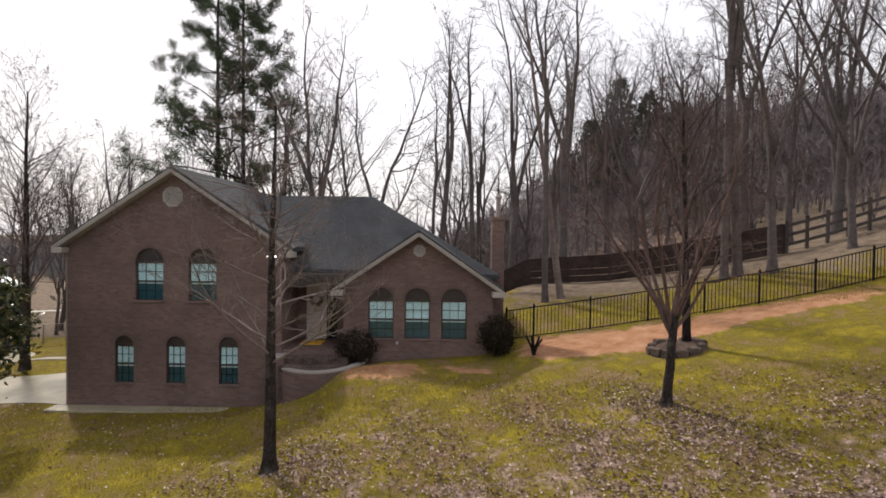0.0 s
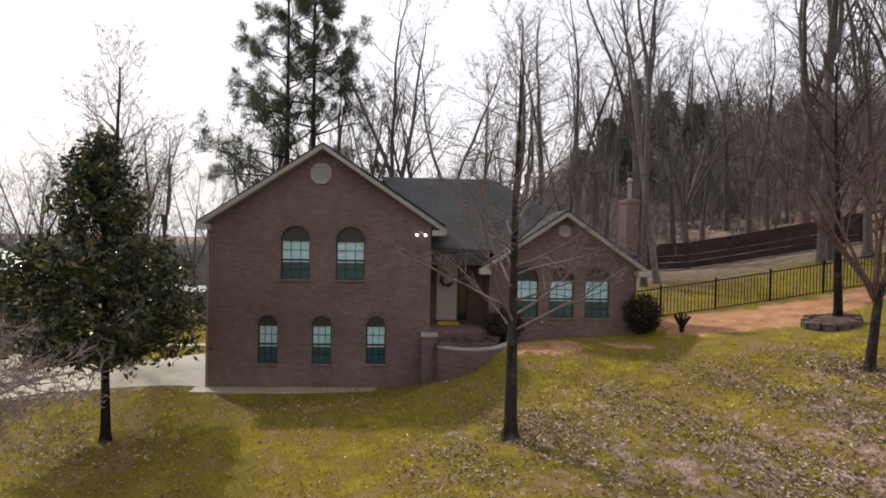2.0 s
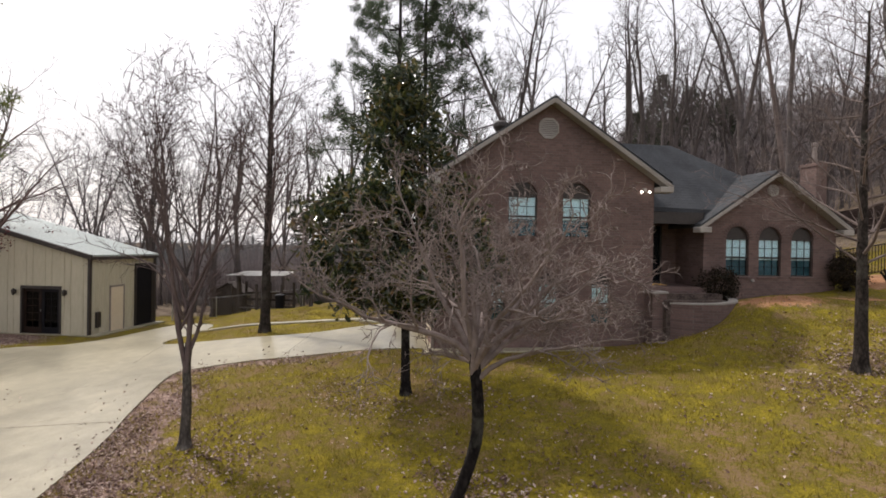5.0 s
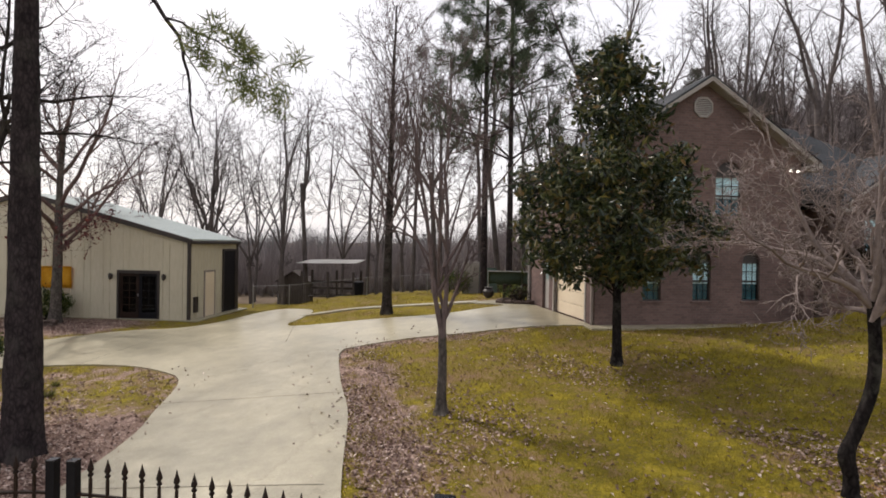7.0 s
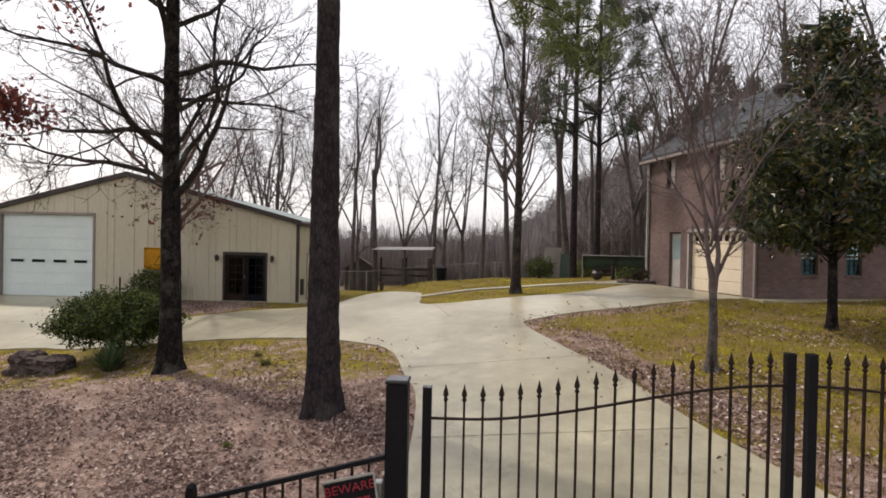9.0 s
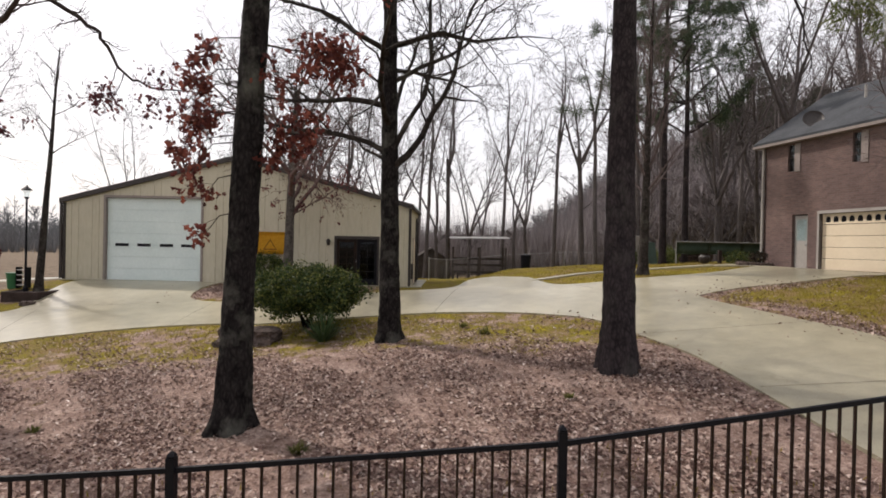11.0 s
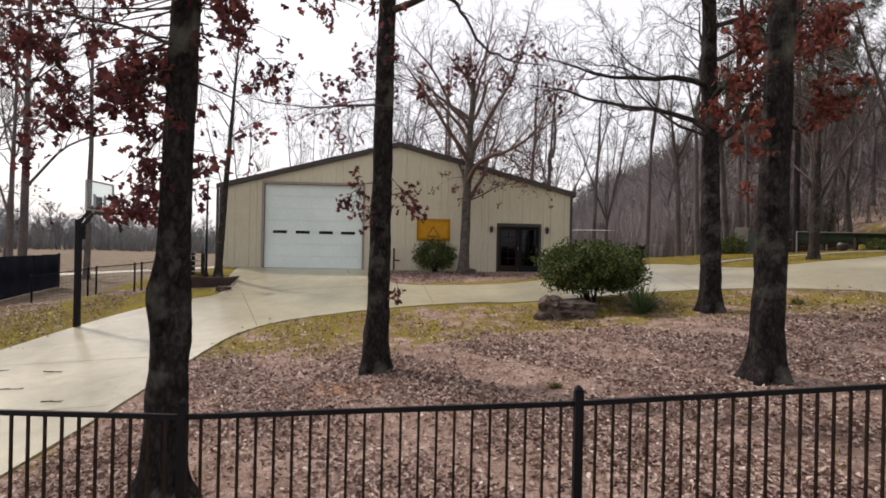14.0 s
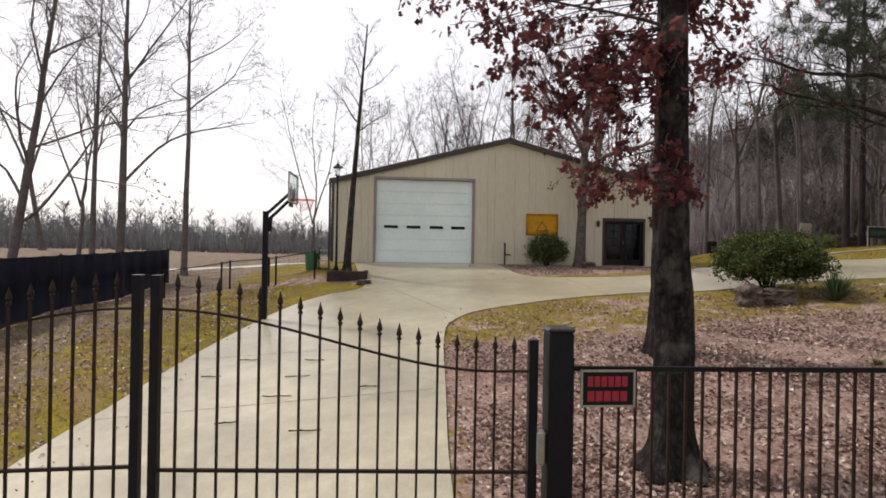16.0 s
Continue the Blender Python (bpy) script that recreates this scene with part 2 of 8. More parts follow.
M_BARK = bark_material("grey-brown bark", (0.004, 0.0034, 0.0034), (0.04, 0.034, 0.0325), 0.3)
M_BARKM = bark_material("brown-grey bark", (0.012, 0.01, 0.009), (0.07, 0.058, 0.052), 0.25)
M_BARKG = bark_material("pale grey bark", (0.035, 0.03, 0.027), (0.16, 0.14, 0.125), 0.3)
# Grey woodland bark, paled beyond its own tone to imitate haze.
M_BARKF = surface("haze-paled grey bark", (0.055, 0.047, 0.046), (0.145, 0.125, 0.121), 0.5, 6, 0.95, 0.1)
M_TWIGR = surface("reddish twig bark", (0.065, 0.042, 0.038), (0.15, 0.1, 0.088), 1.5, 10, 0.9, 0.0)
M_BARKP = bark_material("pine bark", (0.014, 0.0113, 0.0125), (0.06, 0.048, 0.049), 0.1)
M_TWIG = surface("twig bark", (0.03, 0.024, 0.021), (0.075, 0.06, 0.053), 1.5, 10, 0.95, 0.0)
M_TWIGL = surface("pale twig bark", (0.1, 0.078, 0.072), (0.22, 0.177, 0.163), 1.5, 10, 0.9, 0.0)
M_TWIGP = surface("bleached twig bark", (0.125, 0.1, 0.092), (0.27, 0.22, 0.204), 1.5, 10, 0.9, 0.0)
M_TWIGM = surface("mauve twig bark", (0.07, 0.052, 0.05), (0.15, 0.115, 0.11), 1.5, 10, 0.9, 0.0)
# Distance haze is put into the colour: bluish grey for the horizon.
M_FARL = surface("haze-tinted tree line", (0.115, 0.117, 0.12), (0.21, 0.21, 0.213), 0.05, 0.6, 1.0, 0.0, island=True)
# Hill woods and brush, lightened in the colour to stand for haze.
M_FAR = surface("haze-paled distant wood", (0.16, 0.139, 0.138), (0.3, 0.265, 0.262), 0.05, 0.6, 1.0, 0.0, island=True)
M_NEEDLED = leaf_material("dark pine needles", ((0.0, (0.022, 0.036, 0.022)), (0.6, (0.055, 0.078, 0.042)), (1.0, (0.11, 0.13, 0.065))), 0.5, 0.35)
M_REDLEAF = leaf_material("dry red-brown oak leaves", ((0.0, (0.045, 0.015, 0.018)), (0.6, (0.098, 0.03, 0.034)), (1.0, (0.2, 0.068, 0.056))), 0.6, 0.3)
# Lit copy of the red-brown leaves: sunlight is put into the tint.
M_REDLIT = leaf_material("sunlit tint of red oak leaves", ((0.0, (0.055, 0.017, 0.016)), (0.5, (0.125, 0.038, 0.031)), (1.0, (0.25, 0.078, 0.052))), 0.6, 0.35)
M_MAG = leaf_material("glossy dark magnolia leaves", ((0.0, (0.007, 0.016, 0.009)), (0.5, (0.03, 0.046, 0.017)), (0.78, (0.08, 0.088, 0.028)), (0.94, (0.15, 0.125, 0.035)), (1.0, (0.18, 0.11, 0.048))), 0.28, 0.3)
M_SHRUB = leaf_material("small dark green leaves", ((0.0, (0.012, 0.024, 0.01)), (0.6, (0.05, 0.075, 0.022)), (1.0, (0.17, 0.175, 0.045))), 0.5, 0.25)
M_SHRUBD = leaf_material("brown-green shrub leaves", ((0.0, (0.014, 0.012, 0.009)), (0.7, (0.034, 0.028, 0.02)), (1.0, (0.075, 0.05, 0.035))), 0.9, 0.1)
M_CEDAR = leaf_material("dull evergreen sprays", ((0.0, (0.035, 0.04, 0.03)), (0.6, (0.075, 0.08, 0.058)), (1.0, (0.12, 0.12, 0.085))), 0.8, 0.2)
M_YUCCA = leaf_material("grey-green blades", ((0.0, (0.04, 0.075, 0.035)), (1.0, (0.1, 0.14, 0.06))), 0.45, 0.15)
M_WEED = leaf_material("weed blades", ((0.0, (0.05, 0.06, 0.02)), (1.0, (0.16, 0.15, 0.045))), 0.6, 0.3)
M_NEEDLE = leaf_material("pine needles", ((0.0, (0.06, 0.08, 0.028)), (0.6, (0.14, 0.165, 0.055)), (1.0, (0.22, 0.22, 0.08))), 0.5, 0.45)
M_LITTER = leaf_material("fallen leaves", ((0.0, (0.075, 0.042, 0.036)), (0.4, (0.2, 0.128, 0.108)), (0.75, (0.38, 0.285, 0.24)), (0.94, (0.46, 0.36, 0.31)), (1.0, (0.62, 0.53, 0.48))), 0.36, 0.12)
M_GRASS = leaf_material("short yellow-green grass", ((0.0, (0.17, 0.13, 0.03)), (0.5, (0.22, 0.175, 0.022)), (0.85, (0.28, 0.21, 0.055)), (1.0, (0.4, 0.29, 0.16))), 0.7, 0.45)
M_SOIL = surface("dark bed soil", (0.03, 0.02, 0.016), (0.11, 0.075, 0.058), 4, 40, 0.95, 0.8)
M_GREEN = surface("faded green cloth and paint", (0.06, 0.09, 0.075), (0.105, 0.14, 0.115), 1, 14, 0.8, 0.1)
M_ROCK = surface("weathered brown rock", (0.022, 0.016, 0.014), (0.15, 0.115, 0.1), 3.5, 18, 0.95, 1.0)
M_PLANK = surface("grey weathered planks", (0.035, 0.029, 0.027), (0.095, 0.08, 0.073), 1, 12, 0.95, 0.3, stretch=(1, 1, 0.2))
M_RAIL = surface("dark old timber", (0.02, 0.014, 0.012), (0.06, 0.042, 0.037), 2, 14, 0.9, 0.3)
M_TARP = surface("black screen cloth", (0.006, 0.007, 0.014), (0.014, 0.016, 0.028), 1.5, 30, 0.6, 0.15)
M_TARP.node_tree.nodes["Principled BSDF"].inputs["Specular IOR Level"].default_value = 0.12
M_YELLOW = surface("faded yellow banner", (0.72, 0.36, 0.02), (0.85, 0.5, 0.05), 3, 14, 0.6, 0.05)
M_OCHRE = surface("worn print on the banner", (0.25, 0.1, 0.015), (0.4, 0.18, 0.02), 4, 14, 0.6, 0.0)
M_RED = surface("red lettering", (0.17, 0.006, 0.018), (0.28, 0.012, 0.035), 6, 40, 0.5, 0.0)
M_ORANGE = surface("orange painted rim", (0.45, 0.07, 0.03), (0.6, 0.12, 0.05), 6, 30, 0.5, 0.0)
M_GREENP = surface("green plastic", (0.015, 0.09, 0.03), (0.03, 0.14, 0.05), 4, 30, 0.45, 0.03)
M_TIN = surface("shed tin", (0.36, 0.36, 0.35), (0.62, 0.62, 0.61), 1.2, 12, 0.45, 0.1, 0.3)
M_STEEL = surface("galvanised steel", (0.25, 0.25, 0.25), (0.42, 0.42, 0.42), 3, 30, 0.35, 0.05, 0.7)
M_ACRYL = glass_material("clear acrylic", (0.9, 0.93, 0.93), 0.85)
M_LAMP, _, _p = material("lit bulb")
_p.inputs["Emission Color"].default_value, _p.inputs["Emission Strength"].default_value = (1.0, 0.93, 0.8, 1), 6.0


# ---- mesh helpers ----
def part(name, bm, mat, parent=None, label="", smooth=False):
    me = bpy.data.meshes.new(name)
    bm.normal_update()
    bm.to_mesh(me)
    bm.free()
    me.materials.append(mat)
    if smooth:
        me.polygons.foreach_set("use_smooth", [True] * len(me.polygons))
    ob = new(name, me)
    ob.parent = parent
    return tagged(ob, label) if label else ob


def raw(name, V, F, mat, parent=None, label="", smooth=False):
    me = bpy.data.meshes.new(name)
    me.from_pydata(V, [], F)
    me.materials.append(mat)
    if smooth:
        me.polygons.foreach_set("use_smooth", [True] * len(me.polygons))
    me.update()
    ob = new(name, me)
    ob.parent = parent
    return tagged(ob, label) if label else ob


def shared(name, me, parent, m):
    """One more object on the same mesh."""
    ob = new(name, me)
    ob.parent = parent
    ob.matrix_basis = m
    return ob


def thing(name, m, label, category, group="", kind=""):
    ob = new(name)
    ob.matrix_world = m
    ob.empty_display_size = 0.2
    return tagged(ob, label, category, group, kind)


def box(bm, x0, x1, y0, y1, z0, z1, soft=0.0):
    v = [bm.verts.new((x, y, z)) for z in (z0, z1) for y in (y0, y1) for x in (x0, x1)]
    fs = [bm.faces.new([v[i] for i in f]) for f in ((0, 2, 3, 1), (4, 5, 7, 6), (0, 1, 5, 4), (2, 6, 7, 3), (0, 4, 6, 2), (1, 3, 7, 5))]
    if soft:
        es = list({e for f in fs for e in f.edges})
        bmesh.ops.bevel(bm, geom=es, offset=soft, segments=1, affect="EDGES")
    return bm


def boxes(*rows, soft=0.0):
    bm = bmesh.new()
    for r in rows:
        box(bm, *r, soft=soft)
    return bm


def rod(bm, a, b, r0, r1=None, n=8, caps=True):
    a, b = Vector(a), Vector(b)
    r1 = r0 if r1 is None else r1
    q = (b - a).to_track_quat("Z", "Y")
    ring = []
    for c, r in ((a, r0), (b, r1)):
        ring.append([bm.verts.new(c + q @ Vector((r * math.cos(k * math.tau / n), r * math.sin(k * math.tau / n), 0))) for k in range(n)])
    for k in range(n):
        bm.faces.new((ring[0][k], ring[0][(k + 1) % n], ring[1][(k + 1) % n], ring[1][k]))
    if caps:
        bm.faces.new(ring[0][::-1])
        bm.faces.new(ring[1])
    return bm


def lathe(bm, profile, n=10, at=(0, 0, 0)):
    """A turned body: rows of radius and height."""
    rings = [[bm.verts.new((at[0] + r * math.cos(k * math.tau / n), at[1] + r * math.sin(k * math.tau / n), at[2] + z)) for k in range(n)] for r, z in profile]
    for lo, hi in zip(rings, rings[1:]):
        for k in range(n):
            bm.faces.new((lo[k], lo[(k + 1) % n], hi[(k + 1) % n], hi[k]))
    bm.faces.new(rings[0][::-1])
    bm.faces.new(rings[-1])
    return bm


def inside(p, loop):
    c, n = False, len(loop)
    for k in range(n):
        (x0, y0), (x1, y1) = loop[k], loop[k - 1]
        if (y0 > p[1]) != (y1 > p[1]) and p[0] < (x1 - x0) * (p[1] - y0) / (y1 - y0) + x0:
            c = not c
    return c


def fill(outline, holes=(), extra=()):
    """Triangles of a flat outline with holes: points, faces."""
    from mathutils.geometry import delaunay_2d_cdt
    pts, edges = [], []
    for loop in (outline, *holes):
        b = len(pts)
        pts += [Vector(p) for p in loop]
        edges += [(b + k, b + (k + 1) % len(loop)) for k in range(len(loop))]
    pts += [Vector(p) for p in extra]
    vs, _, fs, *_ = delaunay_2d_cdt(pts, edges, [], 0, 1e-5)
    out = []
    for f in fs:
        c = sum((vs[i] for i in f), Vector((0, 0))) / len(f)
        if inside(c, outline) and not any(inside(c, h) for h in holes):
            out.append(f)
    return vs, out


def plate(outline, holes=(), y0=0.0, y1=0.2):
    """An upright wall in x and z with holes, from y0 to y1."""
    bm = bmesh.new()
    vs, fs = fill(outline, holes)
    front = [bm.verts.new((v.x, y0, v.y)) for v in vs]
    back = [bm.verts.new((v.x, y1, v.y)) for v in vs]
    seen = {}
    for f in fs:
        bm.faces.new([front[i] for i in f])
        bm.faces.new([back[i] for i in reversed(f)])
        for a, b in zip(f, list(f[1:]) + [f[0]]):
            seen[(a, b)] = True
    for a, b in seen:
        if (b, a) not in seen:
            bm.faces.new((front[b], front[a], back[a], back[b]))
    bmesh.ops.recalc_face_normals(bm, faces=bm.faces)
    return bm


def arch(x, z0, w, h, n=10):
    """The outline of a round-headed opening: middle, sill height, width, full height."""
    r = w / 2
    return [(x - r, z0), (x + r, z0)] + [(x + r * math.cos(a), z0 + h - r + r * math.sin(a)) for a in (math.pi * k / n for k in range(n + 1))]


def spline(pts, step=6):
    """A smooth line through points."""
    out, n = [], len(pts)
    for i in range(n - 1):
        p0, p1, p2, p3 = (Vector(pts[max(0, min(n - 1, i + k))]) for k in (-1, 0, 1, 2))
        for k in range(step):
            t = k / step
            out.append(0.5 * (2 * p1 + (p2 - p0) * t + (2 * p0 - 5 * p1 + 4 * p2 - p3) * t * t + (3 * p1 - p0 - 3 * p2 + p3) * t ** 3))
    return out + [Vector(pts[-1])]


def smooth01(t):
    t = np.clip(t, 0, 1)
    return t * t * (3 - 2 * t)


# ---- lie of the land ----
LAND = (0.3, 0.867, 0.009, -0.244, 1.579, 0.254, -0.1, 0.063, 0.463, 0.065)


def land(x, y):
    """Height of the ground."""
    x, y = np.asarray(x, float), np.asarray(y, float)
    cx = np.clip(x, -16, 52) + 6 * np.tanh((x - np.clip(x, -16, 52)) / 30)
    cy = np.clip(y, 0, 34) + 2 * np.tanh((y - np.clip(y, 0, 34)) / 20)
    u, v = (cx - 18) / 20, (cy - 14) / 10
    z, k = 0, 0
    for i in range(4):
        for j in range(4 - i):
            z = z + LAND[k] * u ** i * v ** j
            k += 1
    pad = smooth01((x + 8.9) / 2.0) * smooth01((12.5 - x) / 4.0) * smooth01((y - 20.0) / 4.5) * smooth01((36 - y) / 5.0)
    z = z * (1 - pad) + (-0.03) * pad
    yard = smooth01((x - 20.0) / 4.0) * smooth01((30.5 - x) / 3.5) * smooth01((y - 16.2) / 3.0) * smooth01((31 - y) / 5.0)
    z = z * (1 - 0.8 * yard) + 0.8 * 1.22 * yard
    s, n = (x - 24.45) * 0.970 + (y - 18.68) * 0.242, -(x - 24.45) * 0.242 + (y - 18.68) * 0.970
    dip = smooth01((s + 1.0) / 2.0) * smooth01((9.2 - s) / 2.3) * smooth01((n + 3.4) / 2.6) * smooth01((8 - n) / 2)
    z = z * (1 - dip) + (1.15 + 0.02 * s) * dip
    # the lawn swells up against the curved wall and the brick wing
    z = z + (0.27 * smooth01((s - 6.0) / 0.9) + 0.2 * smooth01((s - 8.1) / 0.8)) * smooth01((13.4 - s) / 3.5) * np.exp(-((n + 1.6) / 1.6) ** 2)
    # the bank behind the house, the hill at the back and its shoulder to the east
    bank = smooth01((x - 33.5) / 4) * (0.5 * smooth01((y - 24.4) / 3.5) + 0.4 * smooth01((y - 28) / 5)) + 0.45 * np.exp(-((x - 37.3) / 2.6) ** 2) * smooth01((y - 26) / 5) * smooth01((48 - y) / 12)
    back = 10.5 * smooth01((x - 19) / 26) * smooth01((y - 41) / 30)
    q = 0.95 * (x - 20) + 0.3 * (y - 20)
    east = 13.0 * smooth01((q - 28) / 50) * smooth01((y - 8) / 40)
    hill = bank + np.maximum(back, east) * (1 - 0.8 * smooth01((y - 110) / 130))
    roll = 0.35 * np.sin(x * 0.11 + 1.3) * np.sin(y * 0.09) * smooth01((np.abs(x - 18) - 30) / 30)
    dell = 0.4 * smooth01((-9.2 - x) / 3) * smooth01((y - 18.5) / 4) * smooth01((42 - y) / 12)
    swale = 0.2 * np.exp(-(((x - 13.4) / 1.9) ** 2 + ((y - 24.2) / 3.0) ** 2)) - 0.4 * smooth01((x - 11.2) / 2.5) * smooth01((22 - x) / 5) * smooth01((y - 26.5) / 5) * smooth01((48 - y) / 10)
    return z + hill + roll - dell - swale


def lz(x, y):
    return float(land(x, y))


# ---- driveway outline (plan) ----
DRIVE_EDGE = (
    (-9.8, -5.0), (-9.6, 2.0), (-9.3, 9.0), (-8.97, 11.0), (-8.7, 12.8), (-8.2, 14.9), (-7.4, 17.4), (-6.5, 19.1), (-5.2, 20.35), (-5.5, 22.2), (-5.9, 24.98),
)
DRIVE_TOP = ((0.2, 24.98), (0.6, 21.3), (2.9, 20.2), (5.2, 20.0), (8.2, 21.6), (10.1, 22.3), (11.2, 26.5), (13.5, 26.2), (13.9, 23.9), (14.4, 21.1),
             (17.7, 21.35), (19.8, 21.6), (21.3, 22.3), (22.0, 22.9), (20.6, 24.05), (22.2, 24.6), (22.95, 24.2), (24.45, 18.6))
DRIVE_LOW = ((24.4, 18.35), (21.9, 18.2), (19.5, 18.05), (17.8, 17.35), (17.4, 16.7), (18.1, 14.2), (18.75, 12.3), (19.4, 9.4), (20.4, 6.0), (21.2, 2.0), (21.8, -5.0))
DRIVE_ISLE = ((15.3, -5.0), (15.2, 2.0), (15.1, 6.0), (14.95, 11.0), (14.5, 12.9), (14.0, 14.6), (13.2, 15.5), (11.4, 16.4), (8.9, 16.75), (4.9, 16.4), (3.3, 16.75), (0.9, 16.65),
              (-1.6, 15.9), (-2.6, 14.9), (-2.95, 13.4), (-3.2, 10.0), (-3.4, 7.0), (-3.5, 2.0), (-3.6, -5.0))
DRIVE = [tuple(p) for s in (DRIVE_EDGE, DRIVE_TOP, DRIVE_LOW, DRIVE_ISLE) for p in spline(s, 5)]


def drive_rim(x, y):
    """Nearness to the lawn side of the drive, where leaves gather."""
    best = np.full(np.shape(x), 99.0)
    line = spline(DRIVE_LOW[:6], 5)
    for (x0, y0), (x1, y1) in zip(line, line[1:]):
        t = np.clip(((x - x0) * (x1 - x0) + (y - y0) * (y1 - y0)) / ((x1 - x0) ** 2 + (y1 - y0) ** 2 + 1e-9), 0, 1)
        best = np.minimum(best, np.hypot(x - x0 - t * (x1 - x0), y - y0 - t * (y1 - y0)))
    return np.exp(-(best / 0.75) ** 2) * smooth01((23.6 - x) / 2)


def make_ground():
    def axis(lo, hi, step, far):
        a = list(np.arange(lo, hi + 1e-6, step))
        d, up, down = step, [], []
        x = hi
        while x < far:
            d *= 1.22
            x += d
            up.append(x)
        d, x = step, lo
        while x > -far:
            d *= 1.22
            x -= d
            down.append(x)
        return np.array(down[::-1] + a + up)
    X, Y = axis(-18, 54, 0.3, 900), axis(3, 38, 0.3, 1100)
    gx, gy = np.meshgrid(X, Y)
    gz = land(gx, gy)
    nx, ny = len(X), len(Y)
    idx = np.arange(nx * ny).reshape(ny, nx)
    F = np.stack([idx[:-1, :-1], idx[:-1, 1:], idx[1:, 1:], idx[1:, :-1]], -1).reshape(-1, 4)
    uneven = np.array([0.025 * noise.noise((a * 0.9, b * 0.9, 3.1)) for a, b in zip(gx.ravel(), gy.ravel())])
    V = np.stack([gx.ravel(), gy.ravel(), gz.ravel() + uneven], -1)
    ob = raw("ground", V.tolist(), F.tolist(), M_GROUND, smooth=True)
    x, y = V[:, 0], V[:, 1]
    # leaf litter on the wooded island and under the far woods, bare clay on the bank
    isle = smooth01((x + 4.5) / 2) * smooth01((16.6 - x) / 1.0) * smooth01((17.2 - y) / 1.2) * (0.42 + 0.5 * smooth01((13.8 - y) / 2.6))
    edge = 0.75 * np.exp(-((x - (20.3 - 0.27 * (y - 7)) - 0.5) / 0.9) ** 2) * smooth01((17.5 - y) / 2)
    slope = 0.4 * smooth01((x - 29) / 7) * smooth01((19.5 - y) / 4)
    back = 0.5 * smooth01((y - 33) / 6) * smooth01((x - 30) / 6) * smooth01((56 - y) / 8) * smooth01((54 - x) / 6)
    bed = 0.8 * np.exp(-(((x - 22.2) / 2.2) ** 2 + ((y - 24.9) / 0.8) ** 2)) + 1.3 * np.exp(-(((x - 3.6) / 3.4) ** 4 + ((y - 22.9) / 2.0) ** 4))
    front = smooth01((y - 3.2) / 1.5)
    litter = front * np.maximum.reduce([isle, edge, slope, 0.75 * drive_rim(x, y), back, bed, 0.7 * smooth01((-4 - x) / 1) * smooth01((y - 20.6) / 0.8) * smooth01((22.6 - y) / 0.8)])
    clay = np.maximum.reduce([
        0.95 * smooth01((x - 37.6) / 1.4) * smooth01((51 - x) / 4) * np.exp(-((y - np.interp(x, [39, 42, 45, 47, 51], [22.25, 22.4, 23.65, 24.1, 24.9])) / np.interp(x, [39, 42, 45, 47], [1.25, 1.5, 0.8, 0.7])) ** 4),
        0.95 * np.exp(-(((x - 34.5) / 1.4) ** 2 + ((y - 19.5) / 0.75) ** 2)),
        0.85 * np.exp(-(((x - 37.2) / 1.4) ** 2 + ((y - 20.15) / 0.35) ** 2)),
        0.7 * np.exp(-(((x - 27.3) / 1.6) ** 2 + ((y - 9.0) / 0.8) ** 2)),
        0.45 * np.exp(-(((x - 0.5) / 2.2) ** 2 + ((y - 10.3) / 0.9) ** 2)),
        0.6 * np.exp(-(((x - 14.2) / 0.8) ** 2 + ((y - 5.6) / 0.9) ** 2))])
    wild = np.maximum.reduce([smooth01((y - 30) / 3) * smooth01((9 - x) / 3), smooth01((-9.5 - x) / 2) * smooth01((y - 20) / 3), smooth01((y - 39) / 6), smooth01((x - 56) / 4), smooth01((-22 - x) / 4), (0.45 + 0.45 * smooth01((y - 27) / 3)) * smooth01((y - 24.5) / 3) * smooth01((x - 35) / 3), 0.3 + 0.32 * smooth01((-9 - x) / 5) - 0.6 * smooth01((x + 9.5) / 1.5)])
    woods = np.maximum(smooth01((y - 44) / 8) * smooth01((x - 14) / 10), smooth01((x - 56) / 5))
    for key, val in (("litter", litter), ("clay", clay), ("wild", wild), ("woods", woods)):
        a = ob.data.attributes.new(key, "FLOAT", "POINT")
        a.data.foreach_set("value", val.astype(np.float32))
    return tagged(ob, "rolling yellow-green winter lawn with bare clay and fallen leaves", "ground", kind="structure")


make_ground()


def make_drive():
    extra = [(x, y) for x in np.arange(-9, 24, 0.6) for y in np.arange(-4.6, 26.5, 0.6) if inside((x, y), DRIVE)]
    vs, fs = fill(DRIVE, (), extra)
    bm = bmesh.new()
    top = [bm.verts.new((v.x, v.y, lz(v.x, v.y) + 0.037)) for v in vs]
    seen = {}
    for f in fs:
        bm.faces.new([top[i] for i in f])
        for a, b in zip(f, list(f[1:]) + [f[0]]):
            seen[(a, b)] = True
    low = {}
    for a, b in seen:
        if (b, a) not in seen:
            for i in (a, b):
                if i not in low:
                    low[i] = bm.verts.new(top[i].co - Vector((0, 0, 0.2)))
            bm.faces.new((top[b], top[a], low[a], low[b]))
    bmesh.ops.recalc_face_normals(bm, faces=bm.faces)
    ob = part("driveway", bm, M_DRIVE, smooth=False)
    return tagged(ob, "pale poured concrete driveway forking between garage and workshop", "driveway", kind="structure")


drive = make_drive()


